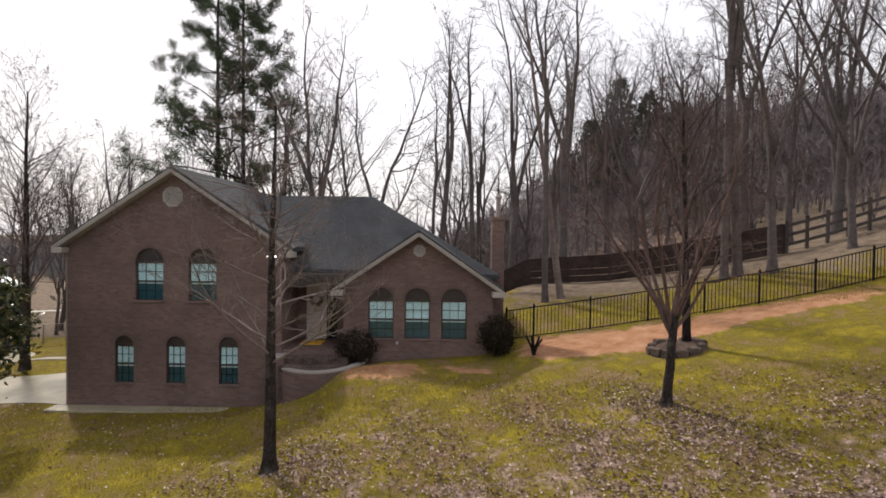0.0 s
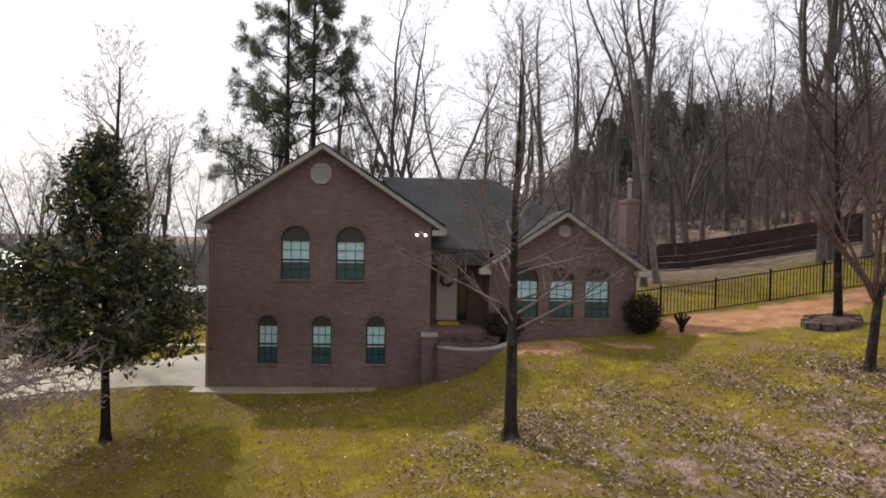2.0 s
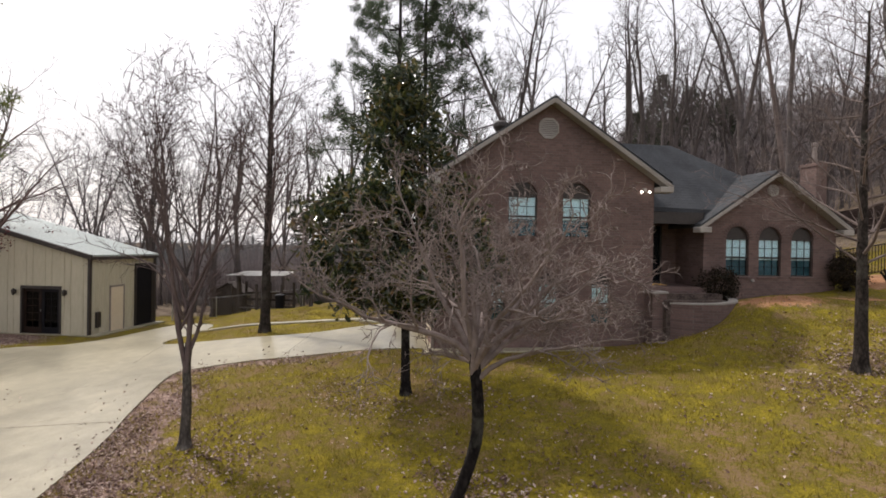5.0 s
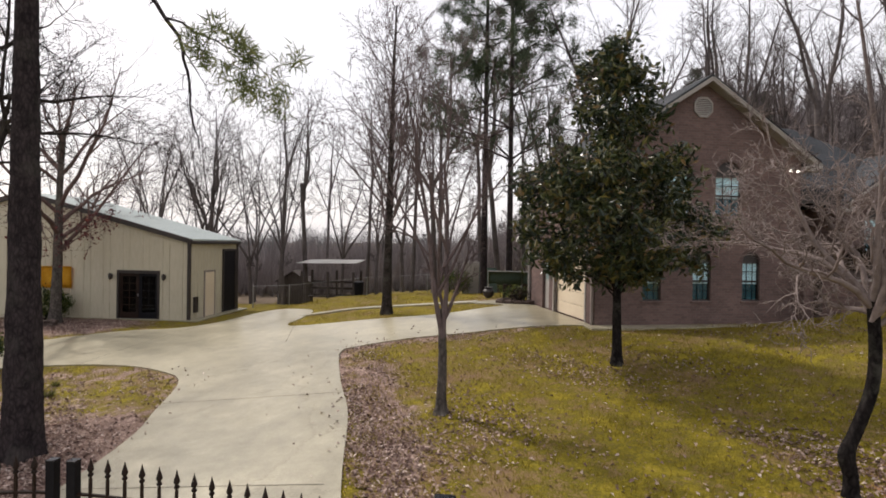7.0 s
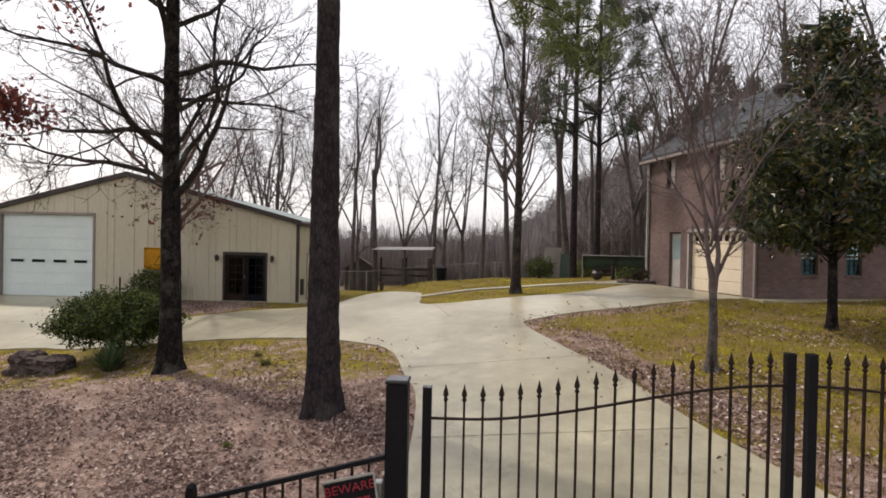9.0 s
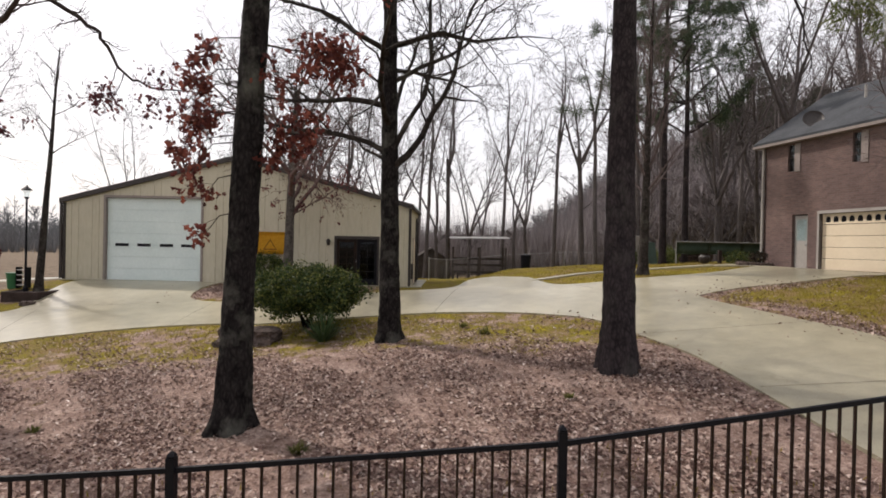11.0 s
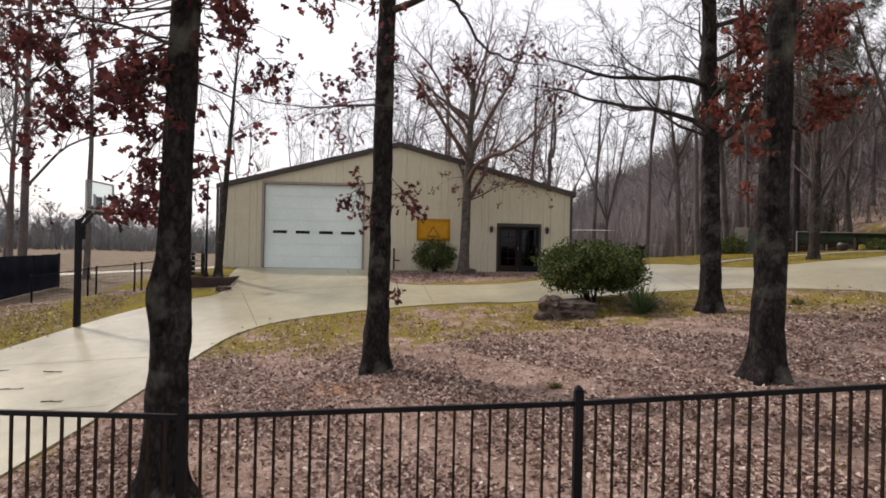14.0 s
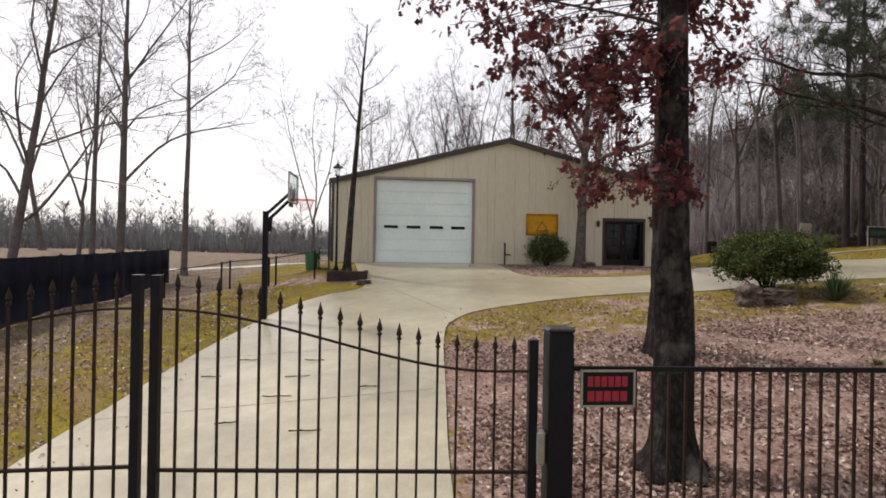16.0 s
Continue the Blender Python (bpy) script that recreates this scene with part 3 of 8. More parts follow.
def joint(a, b, width=0.014):
    """A tarred contraction joint, a thin strip along the slab."""
    a, b = Vector(a), Vector(b)
    n = max(2, int((b - a).length / 0.5))
    side = Vector((-(b - a).y, (b - a).x)).normalized() * width / 2
    V, F = [], []
    for k in range(n + 1):
        p = a.lerp(b, k / n)
        for s in (-1, 1):
            q = p + side * s
            V.append((q.x, q.y, lz(q.x, q.y) + 0.042))
    F = [(2 * k, 2 * k + 1, 2 * k + 3, 2 * k + 2) for k in range(n)]
    return raw("joint", V, F, M_JOINT, drive)


for a, b in (((14.6, 20.9), (15.3, 18.2)), ((-8.6, 13.3), (-3.1, 13.0)), ((-9.0, 10.4), (-3.4, 10.2)), ((-5.4, 20.4), (0.4, 20.6)), ((14.4, 13.2), (18.3, 13.5)), ((15.1, 9.6), (19.1, 9.6)),
             ((6.5, 16.7), (6.9, 20.7)), ((9.8, 16.7), (10.6, 22.2)), ((2.2, 16.7), (1.9, 20.4)), ((20.0, 18.1), (19.8, 21.5)), ((-2.4, 15.3), (-4.4, 20.4))):
    joint(a, b)


# narrow path across the back lawn
_line = spline([(13.6, 24.62), (15.4, 24.72), (17.4, 24.5), (19.6, 24.38), (21.0, 24.2)], 8)
V, F = [], []
for k, p in enumerate(_line):
    d = _line[min(k + 1, len(_line) - 1)] - _line[max(k - 1, 0)]
    q = Vector((-d.y, d.x)).normalized() * 0.24
    for s, h in ((-1, -0.1), (-1, 0.06), (1, 0.06), (1, -0.1)):
        V.append((p.x + s * q.x, p.y + s * q.y, lz(p.x + s * q.x, p.y + s * q.y) + h))
for k in range(len(_line) - 1):
    for i in range(3):
        F.append((4 * k + i, 4 * k + i + 1, 4 * k + i + 5, 4 * k + i + 4))
tagged(raw("path", V, F, M_DRIVE), "narrow pale concrete path across the back lawn", "path", kind="structure")


# pale track over the field beyond the screen
_line = spline([(-22.0, 24.0), (-15.2, 29.5), (-13.0, 34.5), (-10.6, 40.0), (-7.0, 46.0)], 14)
V, F = [], []
for k, p in enumerate(_line):
    d = _line[min(k + 1, len(_line) - 1)] - _line[max(k - 1, 0)]
    q = Vector((-d.y, d.x)).normalized() * (0.5 + 0.06 * math.sin(k * 1.7))
    for f, h in ((-1, -0.08), (-0.8, 0.04), (0.8, 0.04), (1, -0.08)):
        V.append((p.x + f * q.x, p.y + f * q.y, lz(p.x + f * q.x, p.y + f * q.y) + h))
for k in range(len(_line) - 1):
    for i in range(3):
        F.append((4 * k + i, 4 * k + i + 1, 4 * k + i + 5, 4 * k + i + 4))
tagged(raw("track", V, F, M_DRIVE), "pale worn track crossing the far field", "track", kind="structure")


# ---- brick house ----
HZ = 1.18
house = thing("house", pose(24.45, 18.68, HZ, 0, 0, 14), "two-storey brown brick house with grey shingle roof", "house")


def hz(z):
    return z - HZ


def window(x, z0, w, h, y=0.0, side=False, arched=True):
    """A sash window with a dark fanlight, blinds behind the upper sash, sill and muntins."""
    r = w / 2
    zt = z0 + h - (r if arched else 0)
    zm = z0 + (zt - z0) * 0.5
    f = 0.035
    bm = boxes((x - r + 0.004, x - r + f, y + 0.06, y + 0.12, z0, zt), (x + r - f, x + r - 0.004, y + 0.06, y + 0.12, z0, zt), (x - r + 0.004, x + r - 0.004, y + 0.055, y + 0.125, z0, z0 + f),
               (x - r + 0.004, x + r - 0.004, y + 0.055, y + 0.13, zm - 0.025, zm + 0.025), (x - r + 0.004, x + r - 0.004, y + 0.055, y + 0.125, zt - f, zt + 0.004))
    win = part("window", bm, M_DARK, house, "arched sash window with white blinds" if arched else "plain sash window")
    bars = bmesh.new()
    for k in (1, 2):
        u = x - r + w * k / 3
        box(bars, u - 0.008, u + 0.008, y + 0.075, y + 0.092, z0 + f, zt - f)
    for z in ((z0 + zm) / 2, (zm + zt) / 2):
        box(bars, x - r + f, x + r - f, y + 0.073, y + 0.09, z - 0.008, z + 0.008)
    part("muntin", bars, M_BLACK, win)
    part("pane", boxes((x - r + f, x + r - f, y + 0.098, y + 0.104, z0 + f, zm - 0.025)), M_GLASS, win)
    part("pane", boxes((x - r + f, x + r - f, y + 0.093, y + 0.099, zm + 0.025, zt - f)), M_GLASS, win)
    sl = bmesh.new()
    z, k = zt - f, 0
    while z > zm - 0.06:
        box(sl, x - r + f, x + r - f, y + 0.112 + 0.004 * (k % 2), y + 0.118 + 0.004 * (k % 2), z - 0.047, z)
        z -= 0.05
        k += 1
    part("blind", sl, M_BLIND, win, "white slatted blind, half drawn")
    # Flat sheet close behind the panes stands in for the dim room.
    part("lining", boxes((x - r, x + r, y + 0.15, y + 0.16, z0, zt)), M_BACKING, win)
    if arched:
        fan = plate([(x - r + 0.003, zt + 0.004)] + [(x + (r - 0.003) * math.cos(a), zt + 0.004 + (r - 0.003) * math.sin(a)) for a in (math.pi * k / 12 for k in range(13))][0:-1] + [(x - r + 0.003, zt + 0.03)], (), y + 0.09, y + 0.13)
        part("fanlight", fan, M_DARK, win, "dark screened fanlight")
        n = 15
        one = bmesh.new()
        a1 = math.pi / n - 0.04
        pts = [(q * math.cos(a), q * math.sin(a)) for q, a in ((r, 0), (r + 0.11, 0), (r + 0.11, a1), (r, a1))]
        lo = [one.verts.new((u, -0.012, v)) for u, v in pts]
        hi = [one.verts.new((u, 0.04, v)) for u, v in pts]
        one.faces.new(lo[::-1])
        for i in range(4):
            one.faces.new((lo[i], lo[(i + 1) % 4], hi[(i + 1) % 4], hi[i]))
        bmesh.ops.recalc_face_normals(one, faces=one.faces)
        me = bpy.data.meshes.new("arch_brick")
        one.to_mesh(me)
        one.free()
        me.materials.append(M_BRICK)
        for k in range(n):
            shared("arch_brick", me, win, Matrix.Translation((x, y, zt)) @ Matrix.Rotation(-(math.pi * k / n + 0.02), 4, "Y"))
    part("sill", boxes((x - r - 0.05, x + r + 0.05, y - 0.04, y + 0.06, z0 - 0.07, z0 - 0.002), soft=0.008), M_BRICK, win)
    return win


W1, ZE, ZA = 6.74, hz(6.32), hz(8.58)
WX, YF = 3.42, -0.3
sl = (ZA - ZE) / WX
ZR = ZA - sl * (W1 - WX)
lows = [(1.79, hz(1.95)), (3.42, hz(1.95)), (5.08, hz(1.95))]
ups = [(2.59, hz(4.55)), (4.26, hz(4.55))]
holes = [arch(x, z, 0.60, 1.49) for x, z in lows] + [arch(x, z, 0.88, 1.64) for x, z in ups]
part("wall", plate([(0, -0.3), (W1, -0.3), (W1, ZR), (WX, ZA), (0, ZE)], holes, YF, YF + 0.24), M_BRICK, house, "front gable wall of dark brown brick")
for x, z in lows:
    window(x, z, 0.60, 1.49, YF)
for x, z in ups:
    window(x, z, 0.88, 1.64, YF)
# side wall with garage door, side door and two upper windows (built flat, then turned)
DEPTH = 5.75


def turned(bm):
    """From a wall along x to the wall along the house's left side."""
    bmesh.ops.transform(bm, matrix=Matrix(((0, 1, 0, 0), (1, 0, 0, 0), (0, 0, 1, 0), (0, 0, 0, 1))), verts=bm.verts)
    bmesh.ops.reverse_faces(bm, faces=bm.faces)
    return bm


gar, sdoor = [(0.42, hz(1.2)), (3.05, hz(1.2)), (3.05, hz(3.28)), (0.42, hz(3.28))], [(3.55, hz(1.2)), (4.25, hz(1.2)), (4.25, hz(3.3)), (3.55, hz(3.3))]
sw = [[(c - 0.16, hz(5.0)), (c + 0.16, hz(5.0)), (c + 0.16, hz(6.02)), (c - 0.16, hz(6.02))] for c in (1.66, 4.36)]
part("wall", turned(plate([(YF + 0.24, -0.3), (DEPTH, -0.3), (DEPTH, ZE), (YF + 0.24, ZE)], [gar, sdoor, *sw], 0.0, 0.24)), M_BRICK, house, "side wall of pink-brown brick in sun")
for c in (1.66, 4.36):
    w = part("window", turned(boxes((c - 0.155, c - 0.12, 0.06, 0.12, hz(5.0), hz(6.02)), (c + 0.12, c + 0.155, 0.06, 0.12, hz(5.0), hz(6.02)), (c - 0.12, c + 0.12, 0.06, 0.12, hz(5.5), hz(5.54)))), M_DARK, house, "narrow dark upper window")
    part("pane", turned(boxes((c - 0.12, c + 0.12, 0.09, 0.1, hz(5.0), hz(6.02)))), M_GLASS, w)
    part("shutter", turned(boxes((c - 0.42, c - 0.17, -0.03, -0.002, hz(4.96), hz(6.04)))), M_TAUPE, w)
    # Dark sheet behind the pane, painted for the unlit room.
    part("lining", turned(boxes((c - 0.16, c + 0.16, 0.2, 0.21, hz(5.0), hz(6.02)))), M_DARK, w)
gd = part("garage_door", turned(boxes(*[(0.44, 3.03, 0.12 + 0.003 * (k % 2), 0.16, hz(1.24 + 0.41 * k), hz(1.24 + 0.41 * (k + 1)) - 0.012) for k in range(4)], soft=0.006)), M_CREAM, house, "cream sectional garage door with arched lights")
tops = [arch(0.66 + 0.306 * k, hz(2.96), 0.2, 0.22, 8) for k in range(8)]
part("light_panel", turned(plate([(0.44, hz(2.89)), (3.03, hz(2.89)), (3.03, hz(3.27)), (0.44, hz(3.27))], tops, 0.12, 0.16)), M_CREAM, gd)
for k in range(8):
    part("pane", turned(plate(arch(0.66 + 0.306 * k, hz(2.96), 0.2, 0.22, 8), (), 0.14, 0.145)), M_BLACK, gd)
part("casing", turned(boxes((0.34, 0.42, -0.02, 0.1, hz(1.2), hz(3.38)), (3.05, 3.13, -0.02, 0.1, hz(1.2), hz(3.38)), (0.34, 3.13, -0.022, 0.1, hz(3.28), hz(3.39)))), M_WHITE, gd)
sd = part("side_door", turned(boxes((3.58, 4.22, 0.1, 0.15, hz(1.24), hz(3.26)), soft=0.01)), M_WHITE, house, "white side door with a glazed upper half")
part("pane", turned(boxes((3.68, 4.12, 0.085, 0.1, hz(2.3), hz(3.1)))), M_GLASS, sd)
part("door_knob", lathe(bmesh.new(), ((0.01, 0), (0.03, 0.02), (0.03, 0.05), (0.01, 0.07)), 8, (0.07, 3.68, hz(2.1))), M_STEEL, sd)
part("downspout", turned(boxes((DEPTH - 0.1, DEPTH - 0.02, -0.09, -0.01, -0.1, ZE - 0.1))), M_WHITE, house)
part("downspout", turned(boxes((YF + 0.06, YF + 0.14, -0.09, -0.01, 0.0, ZE - 0.1))), M_TAUPE, house)
# hidden walls that close the shell
part("wall", boxes((0, W1, DEPTH - 0.2, DEPTH, -0.3, ZE)), M_BRICK, house)
part("gable", plate([(0, ZE), (W1, ZE), (W1, ZR), (WX, ZA)], (), DEPTH - 0.2, DEPTH), M_BRICK, house)
part("wall", boxes((W1 - 0.24, W1, YF + 0.24, DEPTH - 0.2, -0.3, ZE - 0.05)), M_BRICK, house)
part("upper_floor", boxes((0.24, W1 - 0.24, 0.24, DEPTH - 0.2, hz(4.0), hz(4.2))), M_DARK, house)


def pitched(x0, x1, zr, ze0, ze1, y0, y1, xr, th=0.11):
    """Two roof slopes with the ridge along y, thick."""
    bm = bmesh.new()
    for xa, za, sgn in ((x0, ze0, 1), (x1, ze1, -1)):
        q = [(xa, y0, za), (xr, y0, zr), (xr, y1, zr), (xa, y1, za)]
        lo = [bm.verts.new(p) for p in q]
        hi = [bm.verts.new((p[0], p[1], p[2] + th)) for p in q]
        bm.faces.new(lo)
        bm.faces.new(hi[::-1])
        for i in range(4):
            bm.faces.new((lo[i], lo[(i + 1) % 4], hi[(i + 1) % 4], hi[i]))
    bmesh.ops.recalc_face_normals(bm, faces=bm.faces)
    return bm


def courses(x0, x1, zr, ze, y0, y1, xr, n=16, th=0.11):
    """Overlapping shingle courses on both slopes."""
    bm = bmesh.new()
    for xa in (x0, x1):
        for k in range(n):
            a, b = k / n, (k + 1) / n
            ax, az, bx_, bz = xa + (xr - xa) * a, ze + (zr - ze) * a, xa + (xr - xa) * b, ze + (zr - ze) * b
            v = [bm.verts.new(p) for p in ((ax, y0, az + th + 0.015), (ax, y1, az + th + 0.015), (bx_, y1, bz + th + 0.006), (bx_, y0, bz + th + 0.006))]
            bm.faces.new(v)
            w = [bm.verts.new(p) for p in ((ax, y0, az + th + 0.002), (ax, y1, az + th + 0.002))]
            bm.faces.new((v[0], v[1], w[1], w[0]))
    bmesh.ops.recalc_face_normals(bm, faces=bm.faces)
    return bm


EL, ER = -0.24, W1 + 0.43
ZL0, ZR0 = ZE + EL * sl, ZR - (ER - W1) * sl
roof = part("roof", pitched(EL, ER, ZA + 0.02, ZL0 + 0.02, ZR0 + 0.02, YF - 0.32, DEPTH + 0.3, WX), M_SHINGLE, house, "grey asphalt shingle gable roof")
part("shingle_layer", courses(EL, ER, ZA + 0.02, (ZL0 + ZR0) / 2 + 0.02, YF - 0.32, DEPTH + 0.3, WX), M_SHINGLE, roof)


def rake(x0, z0, x1, z1, y=-0.345):
    """A barge board along a gable edge."""
    bm = bmesh.new()
    d = Vector((x1 - x0, 0, z1 - z0)).normalized()
    nrm = Vector((-d.z, 0, d.x))
    if nrm.z < 0:
        nrm = -nrm
    for lo, hi, ya, yb in ((-0.05, 0.04, y, y + 0.03), (-0.06, -0.04, y + 0.03, y + 0.345), (0.015, 0.055, y - 0.02, y)):
        c = [(Vector((x0, 0, z0)) + nrm * lo), (Vector((x1, 0, z1)) + nrm * lo), (Vector((x1, 0, z1)) + nrm * hi), (Vector((x0, 0, z0)) + nrm * hi)]
        a = [bm.verts.new((p.x, ya, p.z)) for p in c]
        b = [bm.verts.new((p.x, yb, p.z)) for p in c]
        bm.faces.new(a)
        bm.faces.new(b[::-1])
        for i in range(4):
            bm.faces.new((a[i], a[(i + 1) % 4], b[(i + 1) % 4], b[i]))
    bmesh.ops.recalc_face_normals(bm, faces=bm.faces)
    return bm


for a in (((EL, ZL0), (WX, ZA)), ((ER, ZR0), (WX, ZA))):
    part("barge_board", rake(*a[0], *a[1], YF - 0.345), M_WHITE, roof, "off-white barge board")
part("eave_return", boxes((W1 + 0.02, ER + 0.02, YF - 0.36, YF + 0.05, ZR0 - 0.15, ZR0 + 0.03), soft=0.02), M_WHITE, roof)
part("eave_return", boxes((EL - 0.02, 0.06, YF - 0.36, YF + 0.05, ZL0 - 0.15, ZL0 + 0.03), soft=0.02), M_WHITE, roof)
part("fascia", boxes((EL - 0.03, EL + 0.01, YF - 0.3, DEPTH + 0.3, ZL0 - 0.07, ZL0 + 0.03), (EL + 0.01, 0.0, YF - 0.3, DEPTH + 0.3, ZL0 - 0.07, ZL0 - 0.05)), M_TAUPE, roof)


def vent(x, z, r, y=0.0):
    n = 8
    ring = [(x + r * math.cos(math.tau * (k + 0.5) / n), z + r * math.sin(math.tau * (k + 0.5) / n)) for k in range(n)]
    rin = [(x + (r - 0.05) * math.cos(math.tau * (k + 0.5) / n), z + (r - 0.05) * math.sin(math.tau * (k + 0.5) / n)) for k in range(n)]
    v = part("gable_vent", plate(ring, [rin], y - 0.05, y - 0.002), M_WHITE, house, "octagonal off-white louvred gable vent")
    bm = bmesh.new()
    k = -r + 0.07
    while k < r - 0.06:
        w = min(r - 0.06, (r * 1.08 - abs(k) * 0.5) if abs(k) > r * 0.4 else r - 0.05) * (0.9 if abs(k) > r * 0.6 else 1.0)
        s = bm.verts
        q = [s.new(p) for p in ((x - w, y - 0.04, z + k), (x + w, y - 0.04, z + k), (x + w, y - 0.012, z + k + 0.045), (x - w, y - 0.012, z + k + 0.045))]
        bm.faces.new(q)
        k += 0.055
    part("louvre", bm, M_WHITE, v)
    return v


vent(WX - 0.08, hz(7.79), 0.33, YF)
fl = part("floodlight", boxes((6.37, 6.47, YF - 0.06, YF - 0.002, hz(6.0), hz(6.1))), M_WHITE, house, "twin floodlight, lit")
for dx in (-0.13, 0.13):
    part("bulb", lathe(bmesh.new(), ((0.015, 0), (0.035, 0.02), (0.038, 0.05), (0.02, 0.07)), 10, (6.42 + dx, YF - 0.1, hz(5.94))), M_LAMP, fl)
# low front wing
G0, G1, GX, GE, GA = 8.62, 13.33, 11.0, hz(5.12), hz(6.72)
gh = [(9.80, hz(3.42), 0.8, 1.6), (10.95, hz(3.42), 0.8, 1.6), (12.11, hz(3.42), 0.8, 1.6)]
part("wall", plate([(G0, 0.6), (G1, 0.6), (G1, GE), (GX, GA), (G0, GE)], [arch(*g) for g in gh], 0, 0.24), M_BRICK, house, "low gable wall of dark brown brick")
for g in gh:
    window(*g)
part("wall", boxes((G1 - 0.24, G1, 0.24, DEPTH, 0.6, GE)), M_BRICK, house)
part("wall", boxes((G0, G0 + 0.24, 0.24, 2.0, 0.6, GE)), M_BRICK, house)
part("wall", boxes((W1, G1, DEPTH - 0.2, DEPTH, 0.6, GE)), M_BRICK, house)
gs = (GA - GE) / (GX - G0)
wing = part("wing_roof", pitched(G0 - 0.3, G1 + 0.3, GA + 0.02, GE - 0.3 * gs + 0.02, GE - 0.3 * gs + 0.02, -0.32, 3.2, GX), M_SHINGLE, house, "grey shingle roof of the low wing")
part("shingle_layer", courses(G0 - 0.3, G1 + 0.3, GA + 0.02, GE - 0.3 * gs, -0.32, 3.2, GX, 11), M_SHINGLE, wing)
for a in (((G0 - 0.3, GE - 0.3 * gs), (GX, GA)), ((G1 + 0.3, GE - 0.3 * gs), (GX, GA))):
    part("barge_board", rake(*a[0], *a[1]), M_WHITE, wing, "off-white barge board")
for x in (G0 - 0.15, G1 + 0.15):
    part("eave_return", boxes((x - 0.2, x + 0.2, -0.36, 0.05, GE - 0.34, GE - 0.16), soft=0.02), M_WHITE, wing)
vent(GX, hz(6.2), 0.2)
part("water_tap", boxes((10.28, 10.36, -0.08, -0.002, hz(3.24), hz(3.32)), soft=0.01), M_WHITE, house)


def main_roof():
    """The main hipped slope between the wings."""
    R0, R1 = (5.0, 2.9, hz(8.08)), (9.1, 2.9, hz(8.08))
    bm = bmesh.new()
    f0, f1 = (W1 + 0.02, 0.27, hz(5.58)), (13.55, 0.27, hz(5.45))
    b0, b1 = (W1 + 0.02, DEPTH + 0.3, hz(5.5)), (13.55, DEPTH + 0.3, hz(5.35))
    v = [bm.verts.new(p) for p in (R0, R1, f0, f1, b0, b1)]
    bm.faces.new((v[0], v[2], v[3], v[1]))
    bm.faces.new((v[1], v[3], v[5]))
    bm.faces.new((v[0], v[1], v[5], v[4]))
    bmesh.ops.recalc_face_normals(bm, faces=bm.faces)
    g = bmesh.ops.extrude_face_region(bm, geom=bm.faces[:])
    bmesh.ops.translate(bm, vec=(0, 0, -0.12), verts=[e for e in g["geom"] if isinstance(e, bmesh.types.BMVert)])
    bmesh.ops.recalc_face_normals(bm, faces=bm.faces)
    r = part("main_roof", bm, M_SHINGLE, house, "hipped grey shingle roof behind the gables")
    cs = bmesh.new()
    n = 26
    for k in range(n):
        a, b = k / n, (k + 1) / n
        lo = [Vector(f0).lerp(R0, a), Vector(f1).lerp(R1, a)]
        hi = [Vector(f0).lerp(R0, b), Vector(f1).lerp(R1, b)]
        up = Vector((0, -0.5, 0.85))
        q = [cs.verts.new(p) for p in (lo[0] + up * 0.009, lo[1] + up * 0.009, hi[1] + up * 0.006, hi[0] + up * 0.006)]
        cs.faces.new(q)
        w = [cs.verts.new(p) for p in (lo[0] + up * 0.002, lo[1] + up * 0.002)]
        cs.faces.new((q[1], q[0], w[0], w[1]))
    part("shingle_layer", cs, M_SHINGLE, r)
    return r


main_roof()
# recessed porch
part("porch_wall", plate([(W1, 0.6), (G0, 0.6), (G0, hz(5.5)), (W1, hz(5.5))], [[(7.0, hz(3.07)), (8.1, hz(3.07)), (8.1, hz(5.05)), (7.0, hz(5.05))]], 1.6, 1.75), M_BRICK, house)
part("porch_ceiling", boxes((W1, G0, 0.05, 1.6, hz(5.3), hz(5.36))), M_TAUPE, house)
part("porch_beam", boxes((W1, G0, 0.02, 0.22, hz(5.05), hz(5.42))), M_DARK, house)
dr = part("front_door", boxes((7.02, 7.72, 1.62, 1.67, hz(3.07), hz(5.03)), *[(7.1 + 0.3 * i, 7.34 + 0.3 * i, 1.607, 1.62, hz(3.2 + 0.85 * j), hz(3.9 + 0.85 * j)) for i in (0, 1) for j in (0, 1)], soft=0.006), M_DOOR, house, "pale panelled front door with a wreath")
wr = bmesh.new()
rng = random.Random(3)
for k in range(150):
    a = rng.uniform(0, math.tau)
    c = Vector((7.37 + 0.19 * math.cos(a) + rng.uniform(-0.05, 0.05), 1.58 + rng.uniform(-0.03, 0.02), hz(4.45) + 0.19 * math.sin(a) + rng.uniform(-0.05, 0.05)))
    d = Vector((rng.uniform(-1, 1), rng.uniform(-0.6, 0.2), rng.uniform(-1, 1))).normalized() * 0.06
    e = d.orthogonal().normalized() * 0.02
    wr.faces.new([wr.verts.new(p) for p in (c - d, c + e, c + d, c - e)])
part("wreath", wr, M_SHRUB, dr, "dark evergreen wreath")
part("sidelight", boxes((7.78, 8.06, 1.63, 1.65, hz(3.2), hz(5.0))), M_GLASS, dr)
# Black sheet added behind door and sidelight for the dark hall.
part("lining", boxes((7.0, 8.12, 1.76, 1.78, hz(3.0), hz(5.2))), M_BLACK, dr)
part("door_frame", boxes((7.72, 7.78, 1.6, 1.68, hz(3.07), hz(5.05)), (8.06, 8.12, 1.6, 1.68, hz(3.07), hz(5.05)), (7.0, 8.12, 1.6, 1.68, hz(5.03), hz(5.1))), M_DARK, dr)
